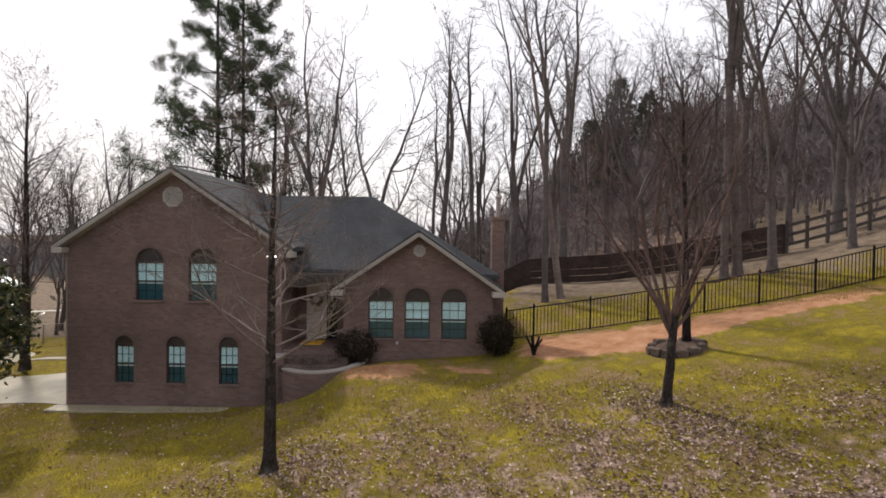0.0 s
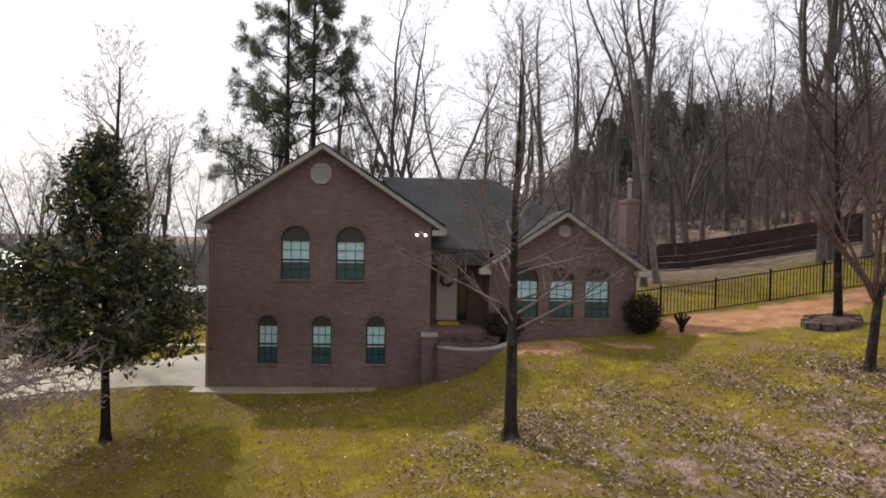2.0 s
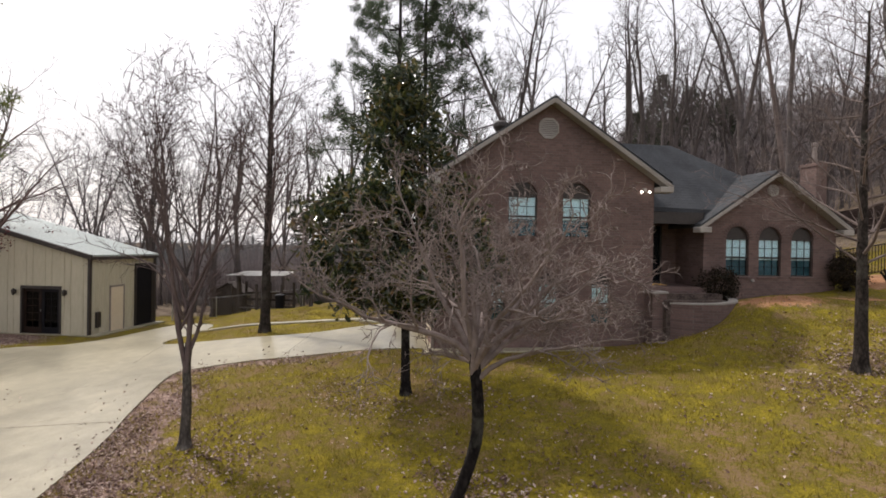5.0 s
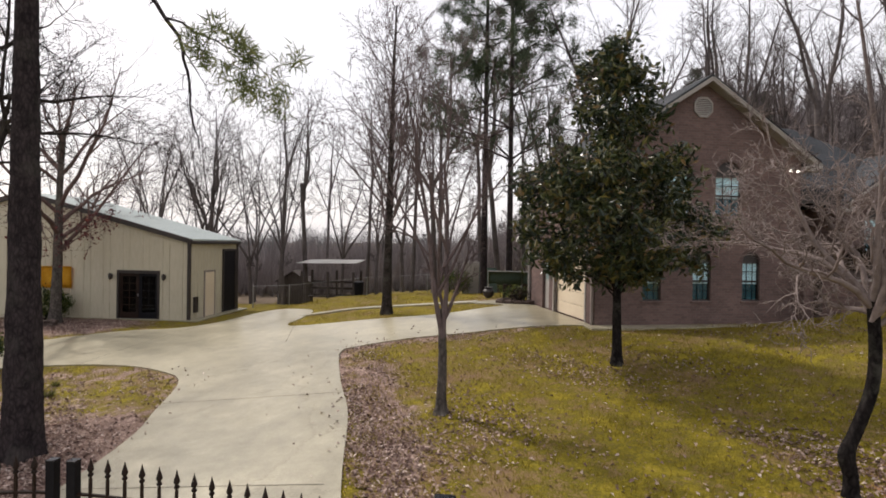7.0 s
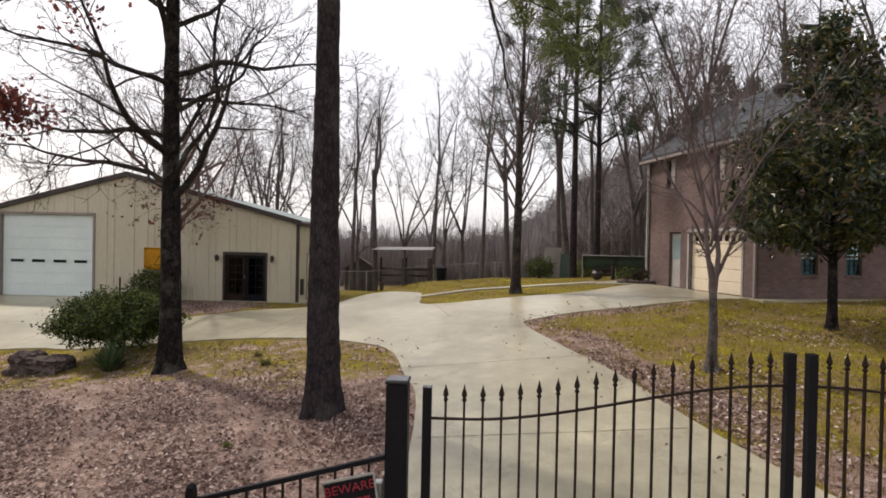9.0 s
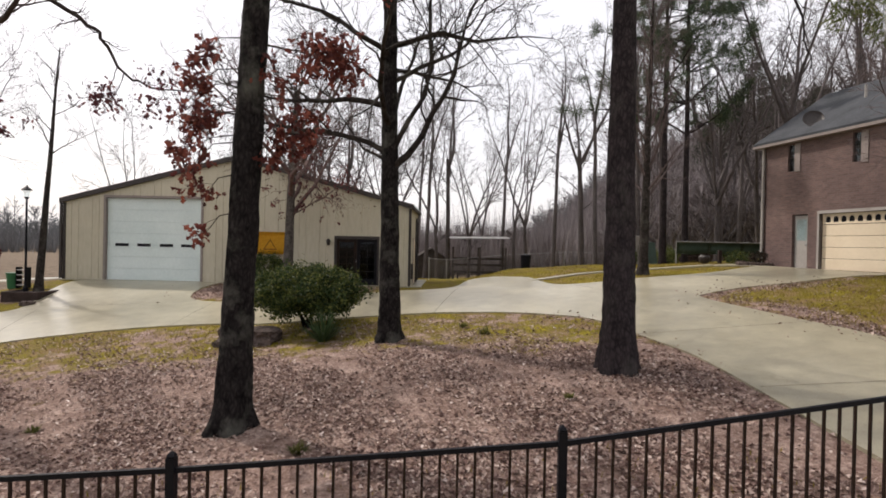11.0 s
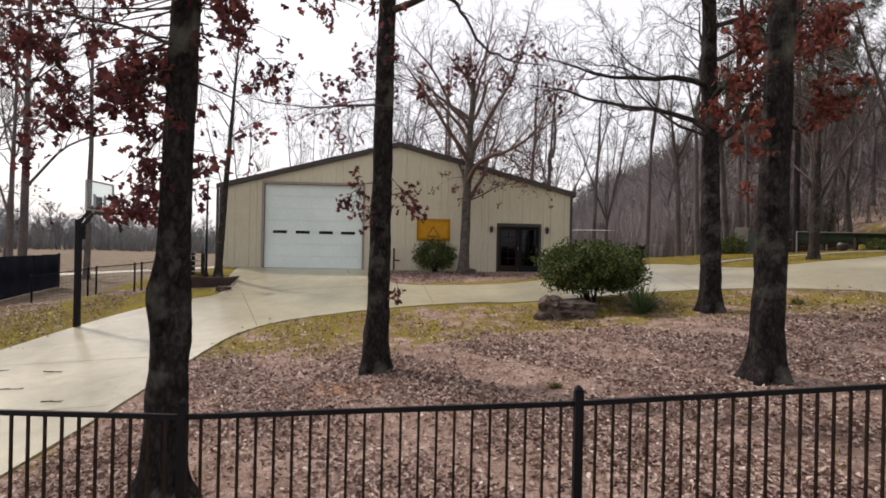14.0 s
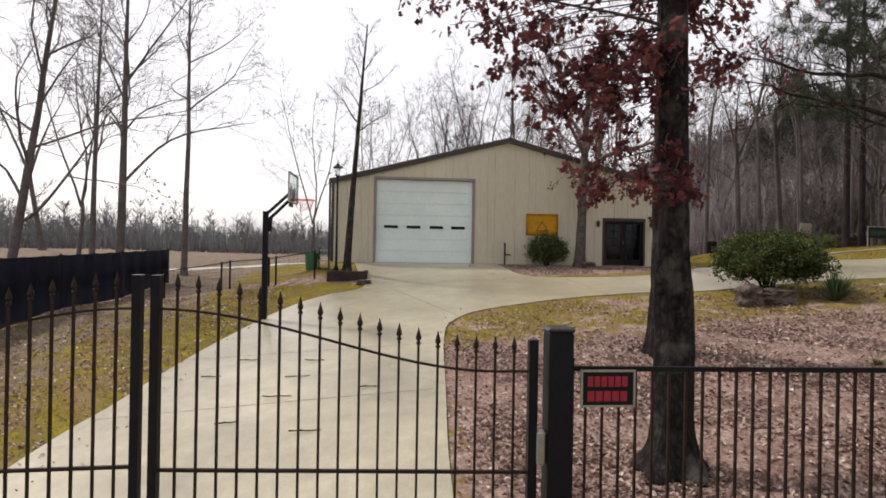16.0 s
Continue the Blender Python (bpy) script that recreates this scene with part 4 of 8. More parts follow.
part("door_mat", boxes((7.05, 7.75, 0.6, 1.3, hz(3.062), hz(3.085)), soft=0.006), M_YELLOW, house, "straw-yellow door mat")
part("porch_floor", boxes((W1, G0, -0.25, 1.6, 0.6, hz(3.06)), soft=0.01), M_BRICK, house)
for k in range(2):
    part("step", boxes((W1 + 0.1, 8.9 - 0.1 * k, -0.6 - 0.35 * k, -0.25 - 0.35 * k, 0.4, hz(2.89 - 0.17 * k)), soft=0.012), M_ROCK, house)


def curved_wall():
    """The curved brick wall that holds the path to the steps, with a pale cap."""
    bm, cap = bmesh.new(), bmesh.new()
    line = spline([(6.85, -0.62), (7.4, -1.25), (8.1, -1.5), (8.75, -1.25), (9.2, -0.6), (9.3, -0.05)], 5)
    zt = [hz(2.6) + 0.14 * k / (len(line) - 1) for k in range(len(line))]
    for b, lo, hi, wd in ((bm, None, 0, 0.1), (cap, 0, 0.045, 0.125)):
        rows = []
        for k, p in enumerate(line):
            q = line[min(k + 1, len(line) - 1)] - line[max(k - 1, 0)]
            s = Vector((-q.y, q.x)).normalized() * wd
            z0 = -0.3 if lo is None else zt[k] + lo
            rows.append([b.verts.new((p.x + e * s.x, p.y + e * s.y, z)) for e, z in ((-1, z0), (1, z0), (1, zt[k] + hi), (-1, zt[k] + hi))])
        for r0, r1 in zip(rows, rows[1:]):
            for i in range(4):
                b.faces.new((r0[i], r0[(i + 1) % 4], r1[(i + 1) % 4], r1[i]))
        b.faces.new(rows[0])
        b.faces.new(rows[-1][::-1])
        bmesh.ops.recalc_face_normals(b, faces=b.faces)
    w = part("curved_wall", bm, M_BRICK, house, "curved brick retaining wall with pale cap")
    part("cap", cap, M_WHITE, w)
    pier = part("pier", boxes((6.5, 6.95, -0.78, YF - 0.004, -0.3, hz(2.9))), M_BRICK, w, "short square brick pier")
    part("cap", boxes((6.46, 6.99, -0.82, YF - 0.004, hz(2.9), hz(2.97)), soft=0.015), M_WHITE, pier)
    bmf = bmesh.new()
    vs = [bmf.verts.new((p.x, p.y, hz(2.66))) for p in line] + [bmf.verts.new((9.0, 0.0, hz(2.66))), bmf.verts.new((6.95, 0.0, hz(2.66)))]
    bmf.faces.new(vs)
    part("landing", bmf, M_ROCK, w)


curved_wall()
ch = part("chimney", boxes((13.34, 13.74, 0.85, 1.6, 0.6, hz(7.2)), (13.31, 13.77, 0.82, 1.63, hz(7.2), hz(7.32)), soft=0.01), M_BRICK, house, "brick chimney with a steel flue")
fb = lathe(bmesh.new(), ((0.075, 0), (0.075, 0.6), (0.11, 0.61), (0.11, 0.7), (0.04, 0.76)), 14, (13.56, 1.2, hz(7.32)))
part("flue", fb, M_TAUPE, ch, "grey flue pipe with cap")


def turbine(x, y, z):
    bm = lathe(bmesh.new(), ((0.16, -0.4), (0.16, 0.02), (0.21, 0.06), (0.26, 0.16), (0.24, 0.28), (0.14, 0.36), (0.02, 0.39)), 14, (x, y, z))
    t = part("roof_ventilator", bm, M_DARK, roof, "dark round roof ventilator")
    fins = bmesh.new()
    for k in range(14):
        a = math.tau * k / 14
        c, s = math.cos(a), math.sin(a)
        fins.faces.new([fins.verts.new((x + r * c, y + r * s, z + h)) for r, h in ((0.2, 0.05), (0.28, 0.16), (0.26, 0.28), (0.15, 0.35))])
    part("fin", fins, M_DARK, t)


turbine(2.35, 1.6, ZE + 2.35 * sl + 0.15)
dish = lathe(bmesh.new(), ((0.01, -0.09), (0.16, -0.075), (0.28, -0.035), (0.35, 0.02), (0.36, 0.02), (0.285, -0.05), (0.16, -0.095), (0.01, -0.11)), 20)
bmesh.ops.rotate(dish, cent=(0, 0, 0), matrix=Matrix.Rotation(radians(-40), 3, "Z") @ Matrix.Rotation(radians(66), 3, "X"), verts=dish.verts)
bmesh.ops.translate(dish, vec=(0.5, 3.9, ZE + 0.5 * sl + 0.34), verts=dish.verts)
dish = part("satellite_dish", dish, M_DARK, roof, "dark grey satellite dish on a short mast")
part("mast", rod(bmesh.new(), (0.56, 3.97, ZE + 0.5 * sl - 0.03), (0.56, 3.97, ZE + 0.5 * sl + 0.32), 0.02), M_DARK, dish)
part("vent_pipe", rod(bmesh.new(), (1.9, 3.0, ZE + 1.2), (1.9, 3.0, ZE + 1.85), 0.045), M_WHITE, roof)
part("foundation_slab", boxes((-0.35, W1 - 0.2, YF - 0.6, YF, -0.25, 0.055), soft=0.01), M_DRIVE, house, "narrow concrete strip along the wall")


# ---- metal workshop ----
shop = thing("workshop", pose(-6.83, 25.0, 0), "tan steel workshop with a white roll-up door", "workshop")
SW, SD, SE, SA = 15.24, 4.6, 3.5, 5.45
garx, frx = (1.83, 6.10, 3.64), (11.94, 13.91, 2.12)


def eave(x):
    return SE + (SA - SE) * (1 - abs(x - SW / 2) / (SW / 2))


def panel(x0, x1, zb, y=0.0):
    """One sheet of siding with its ribs."""
    bm = bmesh.new()
    zs = (eave(x0), eave(x1))
    v = [bm.verts.new(p) for p in ((x0, y, zb), (x1, y, zb), (x1, y, zs[1]), (x0, y, zs[0]), (x0, y + 0.06, zb), (x1, y + 0.06, zb), (x1, y + 0.06, zs[1]), (x0, y + 0.06, zs[0]))]
    for f in ((0, 1, 2, 3), (5, 4, 7, 6), (0, 4, 5, 1), (1, 5, 6, 2), (3, 2, 6, 7), (0, 3, 7, 4)):
        bm.faces.new([v[i] for i in f])
    k = math.ceil((x0 + 0.02) / 0.305) * 0.305
    while k < x1 - 0.02:
        q = [bm.verts.new(p) for z in (zb, eave(k) - 0.01) for p in ((k - 0.035, y - 0.001, z), (k - 0.015, y - 0.028, z), (k + 0.015, y - 0.028, z), (k + 0.035, y - 0.001, z))]
        for i in range(3):
            bm.faces.new((q[i], q[i + 1], q[i + 5], q[i + 4]))
        k += 0.305
    return bm


cuts = sorted({round(0.915 * k, 3) for k in range(17)} | {SW, SW / 2, garx[0], garx[1], frx[0], frx[1]})
front = part("front_wall", boxes((0.05, 1.8, 0.07, 0.2, 0, SE - 0.1), (6.15, 11.9, 0.07, 0.2, 0, SE), (13.95, SW - 0.05, 0.07, 0.2, 0, SE - 0.1)), M_SIDING, shop)
for a, b in zip(cuts, cuts[1:]):
    if b - a < 0.02:
        continue
    c = (a + b) / 2
    zb = garx[2] if garx[0] < c < garx[1] else frx[2] if frx[0] < c < frx[1] else 0.0
    part("panel", panel(a, b, zb), M_SIDING, front)


RIB = bmesh.new()
_q = [RIB.verts.new(p) for z in (0.0, 1.0) for p in ((0, -0.035, z), (0.025, -0.015, z), (0.025, 0.015, z), (0, 0.035, z))]
for _i in range(3):
    RIB.faces.new((_q[_i], _q[_i + 1], _q[_i + 5], _q[_i + 4]))
RIB_SIDE = bpy.data.meshes.new("rib")
RIB.to_mesh(RIB_SIDE)
RIB_SIDE.materials.append(M_SIDING)
RIB_ROOF = RIB_SIDE.copy()
RIB_ROOF.materials.clear()
RIB_ROOF.materials.append(M_ROOFM)
for x, s in ((SW, 1), (0.0, -1)):
    wl = part("side_wall", boxes((min(x, x - 0.06 * s), max(x, x - 0.06 * s), 0.06, SD, 0, SE)), M_SIDING, shop)
    k = 0.3
    while k < SD:
        shared("rib", RIB_SIDE, wl, Matrix.Translation((x, k, 0)) @ Matrix.Diagonal((s, 1, SE, 1)))
        k += 0.305
part("back_wall", plate([(0, 0), (SW, 0), (SW, SE), (SW / 2, SA), (0, SE)], (), SD, SD + 0.06), M_SIDING, shop)
part("slab", boxes((-0.15, SW + 0.5, -0.12, SD + 0.2, -0.5, 0.02)), M_DRIVE, shop)


def shop_roof():
    bm = bmesh.new()
    for s in (0, 1):
        xe, ze = (-0.12, SE - 0.03) if s == 0 else (SW + 0.12, SE - 0.03)
        q = [(xe, -0.1, ze), (SW / 2, -0.1, SA + 0.0), (SW / 2, SD + 0.15, SA), (xe, SD + 0.15, ze)]
        lo = [bm.verts.new((p[0], p[1], p[2] + 0.02)) for p in q]
        hi = [bm.verts.new((p[0], p[1], p[2] + 0.09)) for p in q]
        bm.faces.new(lo)
        bm.faces.new(hi[::-1])
        for i in range(4):
            bm.faces.new((lo[i], lo[(i + 1) % 4], hi[(i + 1) % 4], hi[i]))
    bmesh.ops.recalc_face_normals(bm, faces=bm.faces)
    return bm


sroof = part("roof", shop_roof(), M_ROOFM, shop, "low-pitched pale ribbed metal roof")
for s in (-1, 1):
    a, b = Vector((SW / 2 + s * (SW / 2 + 0.12), 0, SE + 0.06)), Vector((SW / 2, 0, SA + 0.09))
    d = b - a
    nrm = Vector((-d.z, 0, d.x)).normalized() * (1 if d.x > 0 else -1)
    m = Matrix(((nrm.x, 0, d.x, a.x), (0, 1, 0, 0), (nrm.z, 0, d.z, a.z), (0, 0, 0, 1)))
    for k in range(15):
        shared("rib", RIB_ROOF, sroof, Matrix.Translation((0, 0.1 + k * 0.305, 0)) @ m)
for s in (-1, 1):
    bm = bmesh.new()
    xe = -0.15 if s < 0 else SW + 0.15
    a, b = Vector((xe, 0, SE - 0.06)), Vector((SW / 2, 0, SA + 0.0))
    q = [bm.verts.new(p + Vector((0, y, h))) for p in (a, b) for y, h in ((-0.15, -0.09), (-0.15, 0.12), (-0.02, 0.12), (-0.02, -0.09))]
    for i in range(4):
        bm.faces.new((q[i], q[(i + 1) % 4], q[4 + (i + 1) % 4], q[4 + i]))
    bm.faces.new(q[:4])
    bm.faces.new(q[4:][::-1])
    bmesh.ops.recalc_face_normals(bm, faces=bm.faces)
    part("rake_trim", bm, M_DARK, shop, "dark brown rake trim")
part("corner_trim", boxes((SW - 0.07, SW + 0.04, -0.04, 0.1, 0, SE - 0.12)), M_DARK, shop)
part("corner_trim", boxes((-0.04, 0.07, -0.04, 0.1, 0, SE - 0.12)), M_DARK, shop)
part("corner_trim", boxes((SW - 0.05, SW + 0.04, SD - 0.1, SD + 0.08, 0, SE - 0.1)), M_DARK, shop)
part("gutter", boxes((SW + 0.06, SW + 0.18, -0.1, SD + 0.1, SE - 0.16, SE - 0.03), soft=0.01), M_DARK, shop)
part("downspout", boxes((-0.14, -0.05, -0.12, -0.03, 0.05, SE - 0.1)), M_DARK, shop)
rd = part("rollup_door", boxes((garx[0] + 0.03, garx[1] - 0.03, 0.13, 0.16, 0.02, 3.62)), M_ROLL, shop, "white sectional door with four small windows")
for k in range(7):
    part("section", boxes((garx[0] + 0.03, garx[1] - 0.03, 0.11, 0.129, 0.02 + 0.516 * k, 0.02 + 0.516 * (k + 1) - 0.01), soft=0.006), M_ROLL, rd)
for c in (2.52, 3.5, 4.5, 5.45):
    part("pane", boxes((c - 0.3, c + 0.3, 0.098, 0.103, 1.5, 1.63), soft=0.002), M_BLACK, rd)
    part("pane_frame", boxes((c - 0.34, c - 0.3, 0.094, 0.11, 1.47, 1.66), (c + 0.3, c + 0.34, 0.094, 0.11, 1.47, 1.66), (c - 0.34, c + 0.34, 0.094, 0.11, 1.63, 1.67), (c - 0.34, c + 0.34, 0.094, 0.11, 1.46, 1.5)), M_ROLL, rd)
part("jamb", boxes((garx[0] - 0.07, garx[0] + 0.02, -0.045, 0.2, 0, garx[2] + 0.02), (garx[1] - 0.02, garx[1] + 0.07, -0.045, 0.2, 0, garx[2] + 0.02), (garx[0] - 0.07, garx[1] + 0.07, -0.048, 0.2, garx[2] - 0.01, garx[2] + 0.09)), M_TAUPE, rd)
part("track_strip", boxes((garx[0] + 0.02, garx[1] - 0.02, 0.1, 0.17, 3.628, 3.64)), M_DARK, rd)
fd = part("double_door", plate([(frx[0], 0), (frx[0] + 0.09, 0), (frx[0] + 0.09, frx[2] - 0.1), (frx[1] - 0.09, frx[2] - 0.1), (frx[1] - 0.09, 0), (frx[1], 0), (frx[1], frx[2] + 0.03), (frx[0], frx[2] + 0.03)], (), -0.034, 0.15), M_DARK, shop, "dark glazed double doors")
part("threshold", boxes((frx[0], frx[1], 0.0, 0.15, 0.0, 0.03)), M_DARK, fd)
for i, x0 in enumerate((frx[0] + 0.1, (frx[0] + frx[1]) / 2 + 0.01)):
    x1 = x0 + 0.87
    leaf = part("door_leaf", boxes((x0, x0 + 0.12, 0.05, 0.1, 0.04, 2.0), (x1 - 0.12, x1, 0.05, 0.1, 0.04, 2.0), (x0 + 0.12, x1 - 0.12, 0.05, 0.1, 0.04, 0.3), (x0 + 0.12, x1 - 0.12, 0.05, 0.1, 1.88, 2.0)), M_RUSTY if i == 0 else M_BLACK, fd)
    part("muntin", boxes(*[(x0 + 0.12, x1 - 0.12, 0.06, 0.08, 0.3 + 0.316 * k - 0.012, 0.3 + 0.316 * k + 0.012) for k in range(1, 5)], ((x0 + x1) / 2 - 0.012, (x0 + x1) / 2 + 0.012, 0.058, 0.078, 0.3, 1.88)), M_RUSTY if i == 0 else M_BLACK, leaf)
    part("pane", boxes((x0 + 0.12, x1 - 0.12, 0.083, 0.088, 0.3, 1.88)), M_GLASSD, leaf)
part("door_handle", rod(bmesh.new(), (12.9, 0.02, 1.0), (12.9, 0.02, 1.12), 0.015), M_STEEL, fd)
# Added dark sheet; its colour imitates the unlit workshop interior.
part("inner_dark", boxes((0.3, SW - 0.3, 3.2, 3.25, 0.05, SE - 0.2)), M_DARK, shop)
for x in (frx[0] - 0.24, frx[1] + 0.24):
    wl = part("wall_lantern", boxes((x - 0.05, x + 0.05, -0.05, -0.03, 1.78, 1.98)), M_DARK, shop, "small dark wall lantern")
    part("lantern_body", lathe(bmesh.new(), ((0.02, 0), (0.065, 0.05), (0.085, 0.2), (0.1, 0.21), (0.03, 0.3)), 6, (x, -0.14, 1.72)), M_DARK, wl)
md = part("side_door", boxes((SW + 0.02, SW + 0.055, 1.3, 2.15, 0.02, 2.05), soft=0.008), M_CREAM, shop, "plain tan side door")
part("door_frame", boxes((SW + 0.0, SW + 0.06, 1.22, 1.3, 0, 2.1), (SW + 0.0, SW + 0.06, 2.15, 2.23, 0, 2.1), (SW, SW + 0.06, 1.22, 2.23, 2.05, 2.13)), M_TAUPE, md)
# Overhead door as one flat black panel; the wall behind is not cut.
bd = part("bay_door", boxes((SW + 0.01, SW + 0.03, 3.1, 4.3, 0.02, 3.0)), M_BLACK, shop, "dark overhead door at the side")
part("door_frame", boxes((SW, SW + 0.07, 3.0, 3.1, 0, 3.1), (SW, SW + 0.07, 4.3, 4.4, 0, 3.1), (SW, SW + 0.07, 3.0, 4.4, 3.0, 3.1)), M_DARK, bd)
part("meter_box", boxes((SW + 0.0, SW + 0.12, 0.35, 0.6, 0.3, 1.0), soft=0.01), M_DARK, shop)
part("ridge_vent", lathe(bmesh.new(), ((0.15, -0.1), (0.15, 0.15), (0.22, 0.16), (0.22, 0.25), (0.03, 0.32)), 10, (2.6, 2.2, eave(2.6) + 0.05)), M_STEEL, shop)


# ---- front fence and gates ----
def mesh_of(name, bm, mat):
    me = bpy.data.meshes.new(name)
    bm.normal_update()
    bm.to_mesh(me)
    bm.free()
    me.materials.append(mat)
    return me


def bar(bm, a, b, w, h):
    """A square bar between two points, w across and h high."""
    a, b = Vector(a), Vector(b)
    d = (b - a).normalized()
    s = d.cross(Vector((0, 0, 1))).normalized() * w / 2
    u = s.cross(d).normalized() * h / 2
    q = [bm.verts.new(p + i * s + j * u) for p in (a, b) for i, j in ((-1, -1), (1, -1), (1, 1), (-1, 1))]
    for i in range(4):
        bm.faces.new((q[i], q[(i + 1) % 4], q[4 + (i + 1) % 4], q[4 + i]))
    bm.faces.new(q[:4][::-1])
    bm.faces.new(q[4:])
    return bm


PICKET = mesh_of("picket", boxes((-0.009, 0.009, -0.009, 0.009, -1.2, 0.0)), M_RUSTY)
POST_CAP = ((0.04, 0), (0.045, 0.012), (0.03, 0.03), (0.008, 0.045))


def fence_panel(name, p0, p1, low, n, label, group, post=0.03):
    """One panel: end post with cap, top and bottom rails, hanging pickets. p0, p1: the top of the rail at both ends."""
    p0, p1 = Vector(p0), Vector(p1)
    ob = thing(name, Matrix.Translation(p0), label, "fence", group)
    d = p1 - p0
    g = lz(p0.x, p0.y) - p0.z
    part("post", box(bmesh.new(), -post, post, -post, post, g - 0.15, 0.07), M_BLACK, ob)
    cap = lathe(bmesh.new(), [(r * post / 0.034, z) for r, z in POST_CAP], 4, (0, 0, 0.07))
    bmesh.ops.rotate(cap, cent=(0, 0, 0), matrix=Matrix.Rotation(math.pi / 4, 3, "Z"), verts=cap.verts)
    part("post_cap", cap, M_BLACK, ob)
    part("top_rail", bar(bmesh.new(), (0, 0, -0.018), d - Vector((0, 0, 0.018)), 0.03, 0.036), M_BLACK, ob)
    part("bottom_rail", bar(bmesh.new(), (0, 0, -low), d - Vector((0, 0, low)), 0.028, 0.03), M_RUSTY, ob)
    for k in range(1, n):
        shared("picket", PICKET, ob, Matrix.Translation(d * (k / n) - Vector((0, 0, 0.036))) @ Matrix.Diagonal((1, 1, (low + 0.03) / 1.2, 1)))
    return ob


LINE = ((-2.70, 5.08, -0.30), (0.10, 4.76, -0.25), (2.91, 4.73, -0.12), (5.69, 4.72, 0.06), (8.44, 4.75, 0.27), (11.16, 4.9, 0.48), (13.86, 5.2, 0.82), (15.22, 5.55, 1.06))
for a, b in zip(LINE, LINE[1:]):
    fence_panel("fence_panel", a, b, 1.12, max(8, round((Vector(b) - Vector(a)).length / 0.126)), "black steel picket fence panel, slightly rusty", "front fence")
for k in range(3):
    x = 21.25 + 2.7 * k
    fence_panel("fence_panel", (x, 5.6, 1.44 + 0.12 * k), (x + 2.7, 5.6, 1.56 + 0.12 * k), 1.12, 21, "black steel picket fence panel, slightly rusty", "front fence")

FINIAL = mesh_of("finial", lathe(bmesh.new(), ((0.01, 0), (0.01, 0.015), (0.019, 0.022), (0.019, 0.034), (0.01, 0.044), (0.023, 0.066), (0.019, 0.085), (0.007, 0.125), (0.002, 0.15)), 8), M_RUSTY)


def gate_leaf(name, hinge, meet, rise, label, group):
    """A drive gate leaf: end stile, meeting stile, arched top rail, level low rail, pickets with spear tops."""
    h, m = Vector(hinge), Vector(meet)
    ob = thing(name, Matrix.Translation(h), label, "gate", group)
    d = m - h
    d.z = 0
    base = -1.62

    def curve(t):
        t = min(max((t - 0.1) / 0.9, 0), 1)
        return -0.22 + rise * (t * t * (3 - 2 * t))
    n = 22
    top = [d * (k / n) + Vector((0, 0, curve(k / n))) for k in range(n + 1)]
    bm = bmesh.new()
    ring = []
    for k, p in enumerate(top):
        e = (top[min(k + 1, n)] - top[max(k - 1, 0)]).normalized()
        s = e.cross(Vector((0, 0, 1))).normalized() * 0.0115
        u = s.cross(e).normalized() * 0.0085
        ring.append([bm.verts.new(p + i * s + j * u) for i, j in ((-1, -1), (1, -1), (1, 1), (-1, 1))])
    for r0, r1 in zip(ring, ring[1:]):
        for i in range(4):
            bm.faces.new((r0[i], r0[(i + 1) % 4], r1[(i + 1) % 4], r1[i]))
    bm.faces.new(ring[0][::-1])
    bm.faces.new(ring[-1])
    part("top_rail", bm, M_RUSTY, ob, "arched top rail")
    part("low_rail", bar(bmesh.new(), Vector((0, 0, -1.0)), d + Vector((0, 0, -0.94)), 0.025, 0.025), M_RUSTY, ob)
    part("bottom_rail", bar(bmesh.new(), Vector((0, 0, base)), d + Vector((0, 0, base + 0.02)), 0.03, 0.04), M_RUSTY, ob)
    part("hinge_stile", box(bmesh.new(), -0.035, 0.035, -0.035, 0.035, base - 0.1, 0.02), M_BLACK, ob)
    sx, sy = d.x, d.y
    part("meeting_stile", box(bmesh.new(), sx - 0.032, sx + 0.032, sy - 0.032, sy + 0.032, base - 0.1, rise + 0.02), M_BLACK, ob)
    part("stile_cap", box(bmesh.new(), sx - 0.034, sx + 0.034, sy - 0.034, sy + 0.034, rise + 0.02, rise + 0.027), M_CAP, ob)
    part("stile_cap", box(bmesh.new(), -0.037, 0.037, -0.037, 0.037, 0.02, 0.027), M_CAP, ob)
    count = 19
    for k in range(1, count):
        t = k / count
        p = d * t
        z = curve(t) + 0.12
        shared("picket", PICKET, ob, Matrix.Translation((p.x, p.y, z)) @ Matrix.Diagonal((1, 1, (z - base) / 1.2, 1)))
        shared("finial", FINIAL, ob, Matrix.Translation((p.x, p.y, z)))
    return ob


def gate_post(x, y, top, w):
    g = lz(x, y)
    ob = thing("gate_post", Matrix.Translation((x, y, g)), "thick black square steel gate post with cap", "gate post", "gate posts")
    part("shaft", box(bmesh.new(), -w, w, -w, w, -0.2, top - g - 0.03, soft=0.008), M_BLACK, ob)
    cp = boxes((-w - 0.008, w + 0.008, -w - 0.008, w + 0.008, top - g - 0.03, top - g + 0.005), soft=0.012)
    part("cap", cp, M_CAP, ob)
    part("latch", boxes((-0.17, -0.1, -0.05, 0.03, top - g - 1.05, top - g - 0.8), soft=0.01), M_STEEL, ob)
    return ob


